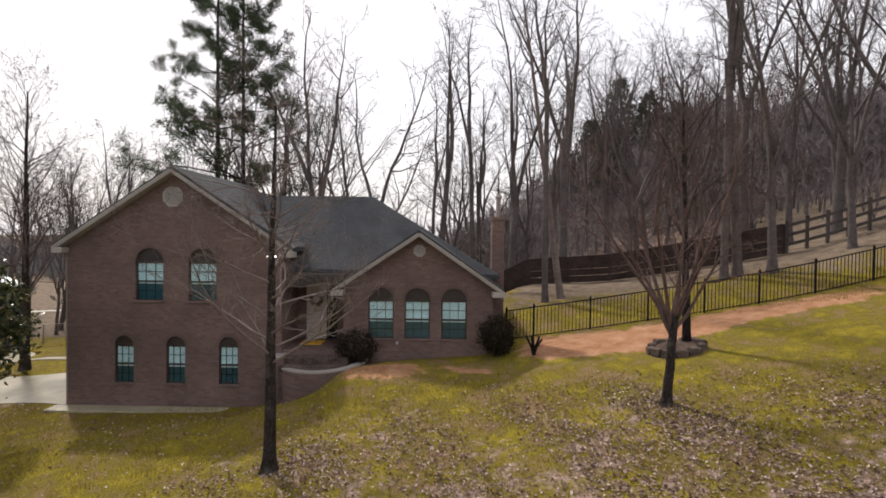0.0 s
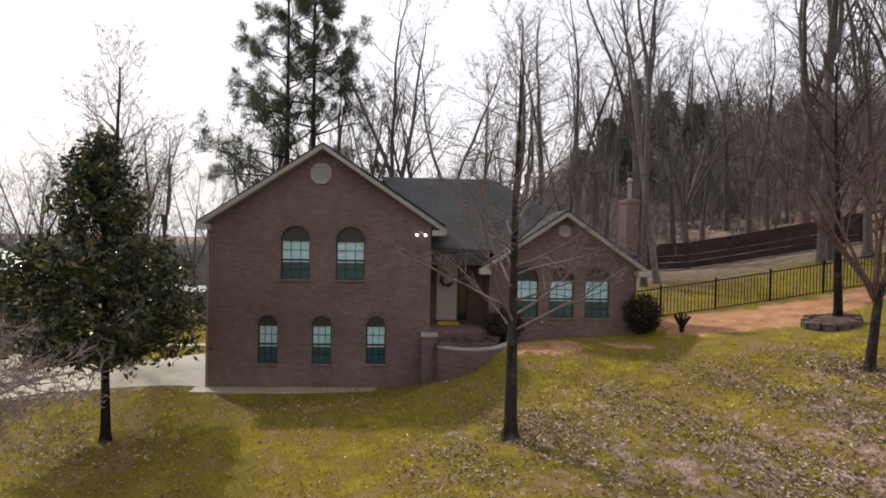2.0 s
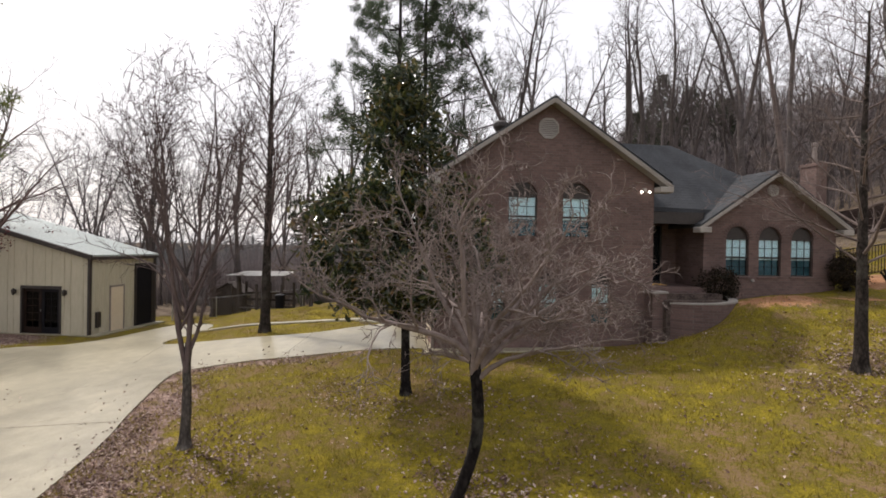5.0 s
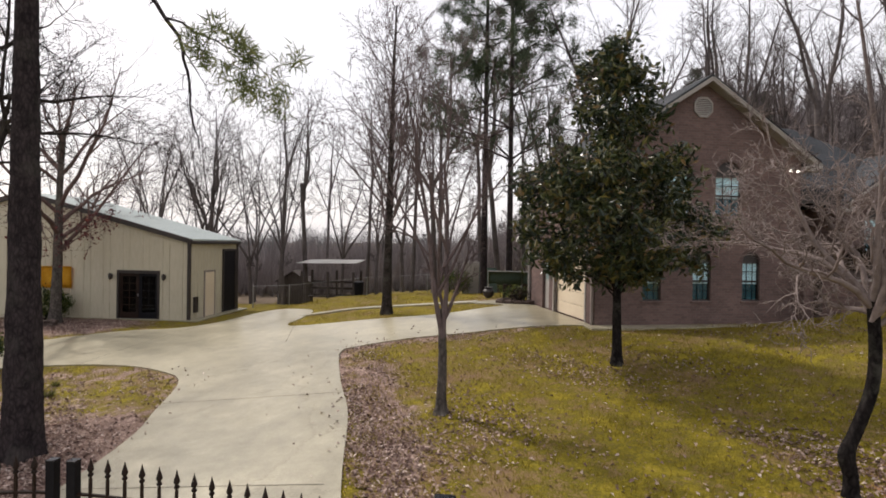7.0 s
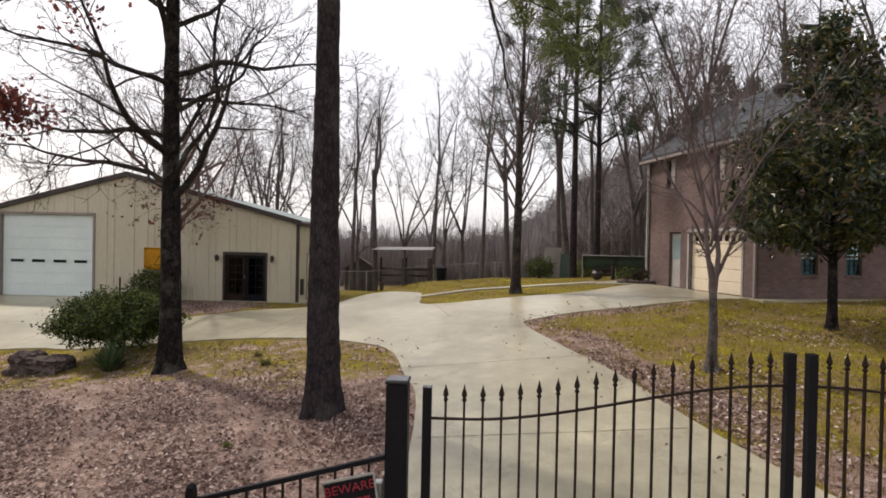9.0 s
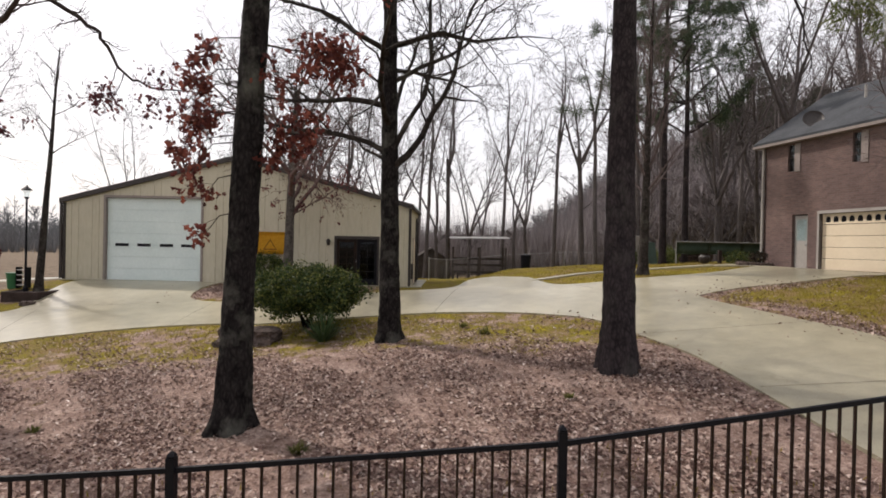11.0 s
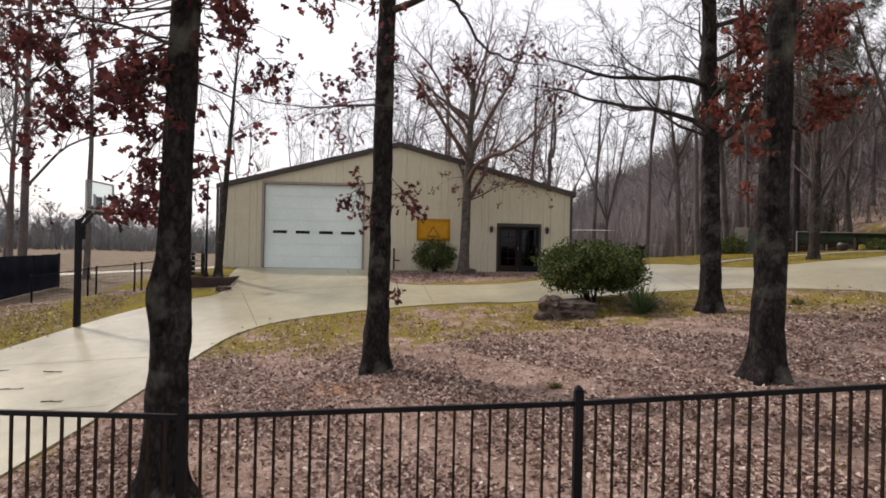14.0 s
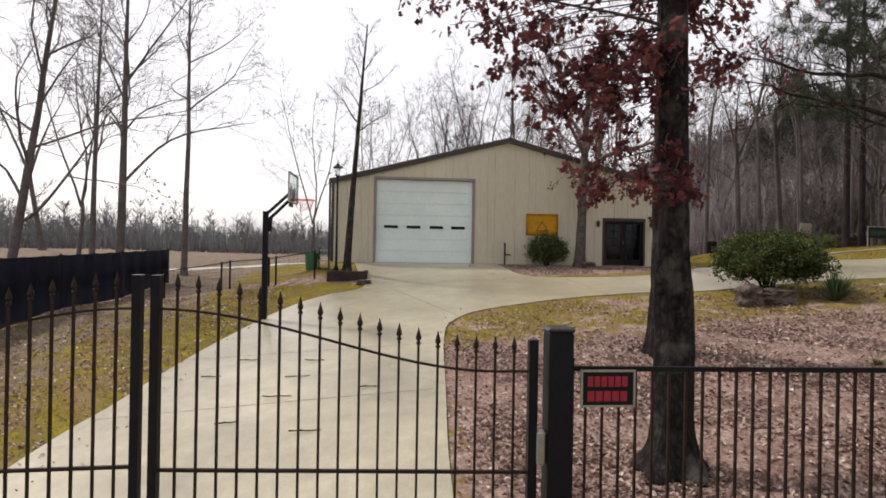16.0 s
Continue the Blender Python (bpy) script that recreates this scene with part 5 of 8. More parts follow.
for x, y, top, w in ((-2.79, 5.08, 0.0, 0.095), (-8.95, 5.1, 0.0, 0.095), (15.30, 5.6, 1.64, 0.085), (21.12, 5.6, 1.79, 0.07)):
    gate_post(x, y, top, w)
gate_leaf("drive_gate", (-2.99, 5.08, -0.12), (-5.80, 5.08, 0), 0.46, "black steel drive gate leaf with spear tops and arched rail", "drive gates")
gate_leaf("drive_gate", (-8.77, 5.1, -0.10), (-5.94, 5.1, 0), 0.44, "black steel drive gate leaf with spear tops and arched rail", "drive gates")
gate_leaf("drive_gate", (15.53, 5.6, 1.56), (18.27, 5.6, 0), 0.34, "black steel drive gate leaf with spear tops and arched rail", "drive gates")
gate_leaf("drive_gate", (20.90, 5.6, 1.70), (18.43, 5.6, 0), 0.20, "black steel drive gate leaf with spear tops and arched rail", "drive gates")

sign = thing("warning_sign", pose(-2.42, 5.0, -0.455) @ Matrix.Diagonal((1.08, 1, 0.98, 1)), "black sign with red lettering wired to the fence", "sign")
part("board", boxes((-0.19, 0.19, -0.004, 0.004, -0.135, 0.135)), M_BLACK, sign)
part("border", boxes((-0.2, -0.185, -0.009, 0.009, -0.145, 0.145), (0.185, 0.2, -0.009, 0.009, -0.145, 0.145), (-0.185, 0.185, -0.009, 0.009, -0.145, -0.13), (-0.185, 0.185, -0.009, 0.009, 0.13, 0.145)), M_STEEL, sign)
for n, z in ((6, 0.055), (5, -0.06)):
    part("lettering_bar", boxes(*[(-0.15 + 0.3 * k / n, -0.15 + 0.3 * (k + 0.82) / n, -0.0075, -0.005, z - 0.04, z + 0.04) for k in range(n)]), M_RED, sign)

sign2 = thing("warning_sign", pose(14.98, 5.41, 0.79, 0, -9, 13), "black sign with red lettering hung low beside the gate post", "sign")
part("board", boxes((-0.19, 0.19, -0.004, 0.004, -0.135, 0.135)), M_BLACK, sign2)
part("border", boxes((-0.2, -0.185, -0.009, 0.009, -0.145, 0.145), (0.185, 0.2, -0.009, 0.009, -0.145, 0.145), (-0.185, 0.185, -0.009, 0.009, -0.145, -0.13), (-0.185, 0.185, -0.009, 0.009, 0.13, 0.145)), M_STEEL, sign2)
_word = bpy.data.curves.new("lettering", "FONT")
_word.body, _word.size, _word.align_x, _word.align_y, _word.extrude = "BEWARE", 0.098, "CENTER", "CENTER", 0.001
_text = new("lettering", _word)
_me = bpy.data.meshes.new_from_object(_text)
bpy.data.objects.remove(_text)
_me.transform(Matrix.Translation((0, -0.006, 0.06)) @ Matrix.Rotation(math.pi / 2, 4, "X"))
_me.materials.clear()
_me.materials.append(M_RED)
shared("lettering", _me, sign2, Matrix())
part("lettering_bar", boxes(*[(-0.15 + 0.06 * k, -0.15 + 0.06 * (k + 0.82), -0.0075, -0.005, -0.1, -0.02) for k in range(5)]), M_RED, sign2)

# fence up the bank beside the house
HILL = ((37.6, 23.4), (38.5, 23.6), (40.35, 23.87), (42.2, 24.22), (43.97, 24.5), (45.65, 24.75), (47.35, 25.05), (49.1, 25.4), (51.0, 25.8), (52.9, 26.2), (54.9, 26.7))
for a, b in zip(HILL, HILL[1:]):
    a, b = (Vector((p[0], p[1], lz(p[0], p[1]) + 1.02)) for p in (a, b))
    fence_panel("fence_panel", a, b, 0.98, max(5, round((b - a).length / 0.115)), "black steel picket fence panel on a clay bank", "hillside fence")


def rail_fence(pts, label):
    ob = thing("rail_fence", Matrix.Translation((*pts[0], lz(*pts[0]))), label, "fence", "far wooden fences")
    o = Vector((*pts[0], lz(*pts[0])))
    P = [Vector((x, y, lz(x, y))) - o for x, y in pts]
    for p in P:
        part("post", box(bmesh.new(), p.x - 0.06, p.x + 0.06, p.y - 0.06, p.y + 0.06, p.z - 0.2, p.z + 1.35), M_PLANK, ob)
    for a, b in zip(P, P[1:]):
        for h in (0.35, 0.75, 1.15):
            part("rail", bar(bmesh.new(), a + Vector((0, 0, h)), b + Vector((0, 0, h)), 0.04, 0.13), M_PLANK, ob)
    return ob


rail_fence([(48.2 + 0.78 * k, 30.7 + 0.1 * k) for k in range(12)], "three-rail grey timber fence on the hill")


def board_fence(pts, heights, label):
    """Posts with wide level boards, dark with age, on both sides of narrow gaps."""
    o = Vector((*pts[0], lz(*pts[0])))
    ob = thing("board_fence", Matrix.Translation(o), label, "fence", "far wooden fences")
    P = [Vector((x, y, lz(x, y))) - o for x, y in pts]
    for p in P:
        part("post", box(bmesh.new(), p.x - 0.06, p.x + 0.06, p.y - 0.02, p.y + 0.1, p.z - 0.2, p.z + heights[-1] + 0.12), M_RAIL, ob)
    for a, b in zip(P, P[1:]):
        for h in heights:
            part("board", bar(bmesh.new(), a + Vector((0, -0.05, h)), b + Vector((0, -0.05, h)), 0.03, 0.3), M_RAIL, ob)
    return ob


board_fence([(22.6, 36.6), (24.8, 36.0), (27.0, 35.4), (29.0, 35.0)], (0.18, 0.5, 0.82), "low dark board fence behind the house")
board_fence([(35.5, 32.2), (37.4, 32.0), (39.3, 31.8), (41.2, 31.65), (43.1, 31.5), (45.0, 31.3), (46.6, 31.0), (48.1, 30.75)], (0.18, 0.5, 0.82, 1.12), "long dark board fence climbing behind the yard")


def wire_fence(pts, height, label, mat=None, mesh_on=True):
    """Posts with a top rail and thin wires."""
    mat = mat or M_BLACK
    o = Vector((*pts[0], lz(*pts[0])))
    ob = thing("wire_fence", Matrix.Translation(o), label, "fence", "wire fences")
    P = [Vector((x, y, lz(x, y))) - o for x, y in pts]
    for p in P:
        part("post", rod(bmesh.new(), p - Vector((0, 0, 0.1)), p + Vector((0, 0, height + 0.06)), 0.035), mat, ob)
    for a, b in zip(P, P[1:]):
        part("top_rail", rod(bmesh.new(), a + Vector((0, 0, height)), b + Vector((0, 0, height)), 0.02, n=6), mat, ob)
        if mesh_on:
            bm = bmesh.new()
            n = 9
            for k in range(n):
                h = Vector((0, 0, height * k / n + 0.05))
                rod(bm, a + h, b + h, 0.003, n=3, caps=False)
            m = int((b - a).length / 0.15)
            for k in range(1, m):
                p = a.lerp(b, k / m)
                rod(bm, p + Vector((0, 0, 0.04)), p + Vector((0, 0, height)), 0.003, n=3, caps=False)
            part("wire_mesh", bm, mat, ob)
    return ob


wire_fence([(-12.4, 21.7), (-10.4, 21.7), (-10.1, 21.7), (-8.7, 21.65), (-8.45, 21.65), (-7.05, 21.6)], 1.0, "low black wire fence with paired posts by the field")
wire_fence([(9.0, 30.3), (9.9, 33.2), (13.5, 37.6), (17.5, 37.4), (21.5, 37.0), (25.0, 36.2), (28.5, 35.8)], 1.15, "galvanised wire fence behind the back lawn", M_STEEL)
scr = thing("screen_fence", pose(-13.63, 25.2, lz(-13.6, 25.2)), "black cloth privacy screen stretched between posts by the field", "fence")
top = 0.42 - lz(-13.6, 25.2)
SCR = [Vector((0, 0, 0)), Vector((-0.5, -2.9, 0)), Vector((-1.0, -5.8, 0)), Vector((-1.5, -8.7, 0)), Vector((-2.0, -11.6, 0))]
for a, b in zip(SCR, SCR[1:]):
    bm = bmesh.new()
    n = 24
    rows = []
    for k in range(n + 1):
        p = a.lerp(b, k / n)
        w = 0.012 * math.sin(k * 1.1) + 0.006 * math.sin(k * 2.7)
        g = lz(-13.63 + p.x, 25.2 + p.y) - lz(-13.6, 25.2)
        rows.append([bm.verts.new((p.x + w * f, p.y - 0.5 * w * f, z)) for z, f in ((g + 0.03, 1), ((g + top + 0.034 * p.y) / 2, 1.6), (top + 0.034 * p.y - 0.02 * abs(math.sin(k * math.pi / 6)), 0.3))])
    for r0, r1 in zip(rows, rows[1:]):
        for i in range(2):
            bm.faces.new((r0[i], r1[i], r1[i + 1], r0[i + 1]))
    bmesh.ops.solidify(bm, geom=bm.faces[:], thickness=0.012)
    part("cloth", bm, M_TARP, scr, smooth=True)
    g = lz(-13.63 + a.x, 25.2 + a.y) - lz(-13.6, 25.2)
    part("post", rod(bmesh.new(), a + Vector((-0.05, 0.05, g - 0.1)), a + Vector((-0.05, 0.05, top + 0.034 * a.y + 0.03)), 0.04), M_BLACK, scr)


# ---- trees ----
class Wood:
    def __init__(self):
        self.V, self.F, self.tips, self.fine = [], [], [], 0.005

    def tube(self, pts, rad, n):
        V, F = self.V, self.F
        base = len(V)
        up = Vector((0.31, 0.17, 0.93))
        m = len(pts)
        for i, p in enumerate(pts):
            d = (pts[min(i + 1, m - 1)] - pts[max(i - 1, 0)]).normalized()
            s = d.cross(up)
            s = s.normalized() if s.length > 0.05 else d.orthogonal().normalized()
            t = d.cross(s)
            for k in range(n):
                a = math.tau * k / n
                q = p + (s * math.cos(a) + t * math.sin(a)) * rad[i]
                V.append((q.x, q.y, q.z))
        for i in range(m - 1):
            for k in range(n):
                a, b = base + i * n + k, base + i * n + (k + 1) % n
                F.append((a, b, b + n, a + n))

    def limb(self, rng, p, d, length, r0, level, spec):
        """A limb that wanders, tapers and bears smaller ones."""
        seg, kids, wig, lift, ratio, sides = spec[level]
        pts, rad, dirs = [p.copy()], [r0], [d.copy()]
        for k in range(seg):
            d = (d + Vector((rng.gauss(0, wig), rng.gauss(0, wig), rng.gauss(0, wig) + lift))).normalized()
            p = p + d * (length / seg)
            pts.append(p.copy())
            dirs.append(d.copy())
            rad.append(r0 * (1 - 0.86 * (k + 1) / seg))
        self.tube(pts, rad, sides)
        if level + 1 < len(spec):
            for c in range(kids):
                t = 0.25 + 0.75 * (c + rng.random()) / kids
                i = min(int(t * seg), seg - 1)
                f = t * seg - i
                q, dd = pts[i].lerp(pts[i + 1], f), dirs[i + 1]
                side = dd.orthogonal().normalized()
                side = Matrix.Rotation(rng.uniform(0, math.tau), 3, dd) @ side
                a = rng.uniform(0.45, 0.95)
                nd = (dd * math.cos(a) + side * math.sin(a)).normalized()
                self.limb(rng, q, nd, length * ratio * rng.uniform(0.6, 1.15) * (1.15 - 0.5 * t), max(self.fine, rad[i] * rng.uniform(0.4, 0.62)), level + 1, spec)
        else:
            self.tips.append((pts[-1], dirs[-1]))
            self.tips.append((pts[len(pts) // 2], dirs[-1]))


def bough(w, rng, origin, pts, r0, kids, length, spec, droop=0.0):
    """A long limb along a line of points, with side limbs."""
    line = [Vector(p) for p in spline([tuple(Vector(p) - origin) for p in pts], 4)]
    n = len(line) - 1
    line = [p + Vector((rng.gauss(0, 0.02), rng.gauss(0, 0.03), rng.gauss(0, 0.02))) for p in line]
    w.tube(line, [r0 * (1 - 0.8 * k / n) for k in range(n + 1)], 7)
    for k in range(kids):
        t = 0.25 + 0.75 * (k + rng.random()) / kids
        i = min(int(t * n), n - 1)
        d = (line[i + 1] - line[i]).normalized()
        side = Matrix.Rotation(rng.uniform(0, math.tau), 3, d) @ d.orthogonal().normalized()
        nd = (d * 0.5 + side * 0.8 + Vector((0, 0, -droop))).normalized()
        w.limb(rng, line[i], nd, length * rng.uniform(0.5, 1.2), max(w.fine, r0 * (1 - 0.8 * t) * 0.5), 1, spec)


def trunk_line(rng, height, lean=(0, 0), wander=0.08, n=12):
    pts, off = [], Vector((0, 0, 0))
    drift = Vector((0, 0, 0))
    for k in range(n + 1):
        t = k / n
        drift += Vector((rng.gauss(0, wander), rng.gauss(0, wander), 0)) * (0.3 if k else 0)
        pts.append(Vector((lean[0] * t, lean[1] * t, height * t)) + drift * t)
    return pts


def trunk_tube(w, rng, pts, r0, sides, flare=0.5, taper=0.8, ridges=0.0, bulges=()):
    """A trunk with a root flare and an uneven outline."""
    base = len(w.V)
    dense = [Vector(p) for p in spline([tuple(p) for p in pts], 4 if sides < 30 else 16)]
    H = dense[-1].z
    for i, p in enumerate(dense):
        t = p.z / H
        r = r0 * (1 - taper * t) + r0 * flare * math.exp(-p.z / (r0 * 1.1))
        for k in range(sides):
            a = math.tau * k / sides
            lob = 1 + 0.16 * math.sin(a * 5 + 1.0) * math.exp(-p.z / (r0 * 1.6)) + ridges * noise.noise((math.cos(a) * 2.2, math.sin(a) * 2.2, p.z * 1.4 + r0 * 40))
            if sides >= 30:
                # furrowed plates of bark
                g = noise.noise((math.cos(a) * 6.5, math.sin(a) * 6.5, p.z * 2.3 + r0 * 90)) + 0.6 * noise.noise((math.cos(a) * 13, math.sin(a) * 13, p.z * 5 + r0 * 50))
                lob += 0.11 * (abs(g) - 0.25)
            for bz, ba, hw, amp in bulges:
                da = (a - ba + math.pi) % math.tau - math.pi
                lob += amp * math.exp(-((p.z - bz) / hw) ** 2 - (da / 0.75) ** 2)
            w.V.append((p.x + r * lob * math.cos(a), p.y + r * lob * math.sin(a), p.z - (0.12 if i == 0 else 0)))
    for i in range(len(dense) - 1):
        for k in range(sides):
            a, b = base + i * sides + k, base + i * sides + (k + 1) % sides
            w.F.append((a, b, b + sides, a + sides))
    return dense


def leaf_mesh(rng, centres, per, size, spread, droop=0.3, slim=0.42):
    """Many folded leaves round the given points."""
    g = np.random.RandomState(rng.randint(0, 99999))
    C = np.repeat(np.array([tuple(c) for c in centres]), per, 0)
    n = len(C)
    C = C + g.normal(0, spread, (n, 3))
    d = g.normal(0, 1, (n, 3))
    d[:, 2] -= droop
    d /= np.linalg.norm(d, axis=1)[:, None]
    u = np.cross(d, g.normal(0, 1, (n, 3)))
    u /= np.linalg.norm(u, axis=1)[:, None] + 1e-9
    w = np.cross(d, u)
    L = size * g.uniform(0.6, 1.25, (n, 1))
    V = np.stack([C, C + d * L * 0.5 + u * L * slim + w * L * 0.12, C + d * L, C + d * L * 0.5 - u * L * slim + w * L * 0.12], 1).reshape(-1, 3)
    k = np.arange(n) * 4
    F = np.concatenate([np.stack([k, k + 1, k + 2], 1), np.stack([k, k + 2, k + 3], 1)])
    return V.tolist(), F.tolist()


def oak_leaves(rng, centres, per, size, spread):
    """Lobed dry leaves hanging round the given points, each folded along its rib."""
    g = np.random.RandomState(rng.randint(0, 99999))
    C = np.repeat(np.array([tuple(c) for c in centres]), per, 0)
    n = len(C)
    C = C + g.normal(0, spread, (n, 3))
    d = g.normal(0, 0.7, (n, 3))
    d[:, 2] -= 0.5
    d /= np.linalg.norm(d, axis=1)[:, None]
    u = np.cross(d, g.normal(0, 1, (n, 3)))
    u /= np.linalg.norm(u, axis=1)[:, None] + 1e-9
    w = np.cross(d, u)
    L = size * g.uniform(0.7, 1.35, (n, 1))
    rim = ((0.08, 0.05), (0.3, 0.26), (0.12, 0.42), (0.38, 0.62), (0.14, 0.8))
    P = [C, C + d * L]
    for s in (1, -1):
        for a, b in rim:
            P.append(C + d * L * b + u * L * a * s + w * L * a * 0.4)
    V = np.stack(P, 1).reshape(-1, 3)
    k = np.arange(n) * 12
    F = np.concatenate([np.stack([k, k + 2, k + 3, k + 4, k + 5, k + 6, k + 1], 1), np.stack([k + 1, k + 11, k + 10, k + 9, k + 8, k + 7, k], 1)])
    return V.tolist(), F.tolist()


def tree(name, label, x, y, seed, height, r0, spec, clear=0.4, first=14, reach=0.3, angle=(0.5, 0.9), lean=(0, 0), wander=0.08, bark=None, twig=None, sides=9, group="", leaves=None, taper=0.85, flare=0.5, extra=None, line=None, fine=0.005, bulges=(), sprays=(), stout=1.0, boughs=()):
    """A bare tree: trunk, limbs and, where it keeps them, leaves."""
    rng = random.Random(seed)
    ob = thing(name, Matrix.Translation((x, y, lz(x, y) - 0.03)), label, "tree", group)
    t = Wood()
    pts = line or trunk_line(rng, height, lean, wander)
    dense = trunk_tube(t, rng, pts, r0, sides, flare, taper, 0.12 if sides > 12 else 0.05, bulges)
    raw("trunk", t.V, t.F, bark or M_BARK, ob, smooth=True)
    w = Wood()
    w.fine = fine
    H = dense[-1].z
    for c in range(first):
        u = clear + (1 - clear) * (c + rng.random()) / first
        i = min(int(u * (len(dense) - 1)), len(dense) - 2)
        q = dense[i].lerp(dense[i + 1], u * (len(dense) - 1) - i)
        az = c * 2.4 + rng.uniform(-0.6, 0.6)
        an = rng.uniform(*angle)
        d = Vector((math.cos(az) * math.sin(an), math.sin(az) * math.sin(an), math.cos(an)))
        L = H * reach * (1.25 - 0.75 * (u - clear) / (1 - clear + 1e-6)) * rng.uniform(0.75, 1.2)
        w.limb(rng, q, d, L, stout * r0 * (1 - taper * u) * rng.uniform(0.4, 0.6) + 0.008 * stout, 0, spec)
    if extra:
        for q, d, L, r in extra:
            w.limb(rng, Vector(q), Vector(d).normalized(), L, r, 0, spec)
    for pts_, r_, kids, length in boughs:
        bough(w, rng, Vector((x, y, lz(x, y) - 0.03)), pts_, r_, kids, length, WAVY, 0.35)
    spots = []
    for sx, sy, sz, R, n in sprays:
        # a drooping twig with its leaves
        P = Vector((sx, sy, sz)) - Vector((x, y, lz(x, y) - 0.03))
        i = min(range(len(dense)), key=lambda k: abs(dense[k].z - P.z - 0.35))
        q = dense[i]
        mid = q.lerp(P, 0.6) + Vector((rng.uniform(-0.1, 0.1), rng.uniform(-0.1, 0.1), 0.12))
        w.tube([q, q.lerp(mid, 0.5), mid, P], [0.014, 0.011, 0.008, 0.004], 4)
        for k in range(max(3, n // 5)):
            a = mid.lerp(P, rng.uniform(0.0, 1.0))
            e = P + Vector((rng.gauss(0, R), rng.gauss(0, R), rng.gauss(-0.1 * R, R * 1.15)))
            w.tube([a, a.lerp(e, 0.5) + Vector((0, 0, 0.04)), e], [0.005, 0.004, 0.003], 3)
            spots += [e, a.lerp(e, 0.75), a.lerp(e, 0.5)][: 1 + rng.randrange(3)]
    if w.V:
        raw("crown", w.V, w.F, twig or M_TWIG, ob, smooth=True)
    if leaves:
        mat, share, per, size, spread = leaves
        tips = [p for p, d in w.tips if share(p)]
        if tips or spots:
            V, F = oak_leaves(rng, tips, per, size, spread) if tips else ([], [])
            if spots:
                V2, F2 = oak_leaves(rng, spots, 6, size * 1.05, 0.06)
                F += [tuple(i + len(V) for i in f) for f in F2]
                V += V2
            raw("leaves", V, F, mat, ob)
    return ob


# seg, kids, wander, lift, ratio, sides
FOREST = ((8, 10, 0.12, 0.05, 0.42, 5), (5, 6, 0.17, 0.05, 0.48, 3), (3, 0, 0.2, 0.03, 0.5, 3))
NEAR = ((7, 7, 0.13, 0.03, 0.5, 6), (5, 5, 0.17, 0.03, 0.5, 4), (4, 4, 0.2, 0.0, 0.5, 3), (3, 0, 0.2, 0.0, 0.5, 3))
YARD = ((6, 7, 0.1, 0.05, 0.55, 5), (5, 5, 0.14, 0.04, 0.5, 4), (4, 3, 0.18, 0.02, 0.5, 3), (3, 0, 0.2, 0.02, 0.5, 3))

FIELD = ((9, 8, 0.13, 0.02, 0.46, 6), (6, 6, 0.2, 0.03, 0.5, 4), (4, 4, 0.22, 0.02, 0.5, 3), (3, 0, 0.22, 0.0, 0.5, 3))
WAVY = ((9, 9, 0.2, 0.02, 0.5, 6), (6, 7, 0.24, 0.03, 0.5, 4), (4, 5, 0.24, 0.02, 0.5, 3), (3, 0, 0.22, 0.0, 0.5, 3))
DENSE = ((8, 10, 0.14, 0.03, 0.5, 6), (6, 7, 0.18, 0.03, 0.5, 4), (4, 5, 0.2, 0.01, 0.5, 3), (3, 0, 0.2, 0.0, 0.5, 3))
TWIGGY = ((7, 10, 0.1, 0.06, 0.45, 5), (5, 7, 0.13, 0.05, 0.45, 3), (4, 4, 0.16, 0.04, 0.5, 3), (3, 0, 0.18, 0.03, 0.5, 3))

def needles(rng, tips, per, size):
    """Tufts of long needles at the tips."""
    g = np.random.RandomState(rng.randint(0, 99999))
    C = np.repeat(np.array([tuple(p) for p, d in tips]), per, 0)
    D = np.repeat(np.array([tuple(d) for p, d in tips]), per, 0)
    n = len(C)
    d = D * 0.5 + g.normal(0, 0.6, (n, 3))
    d /= np.linalg.norm(d, axis=1)[:, None]
    u = np.cross(d, g.normal(0, 1, (n, 3)))
    u /= np.linalg.norm(u, axis=1)[:, None] + 1e-9
    L = size * g.uniform(0.6, 1.2, (n, 1))
    C = C + g.normal(0, size * 0.35, (n, 3))
    V = np.stack([C - u * L * 0.05, C + u * L * 0.05, C + d * L], 1).reshape(-1, 3)
    k = np.arange(n) * 3
    return V.tolist(), np.stack([k, k + 1, k + 2], 1).tolist()


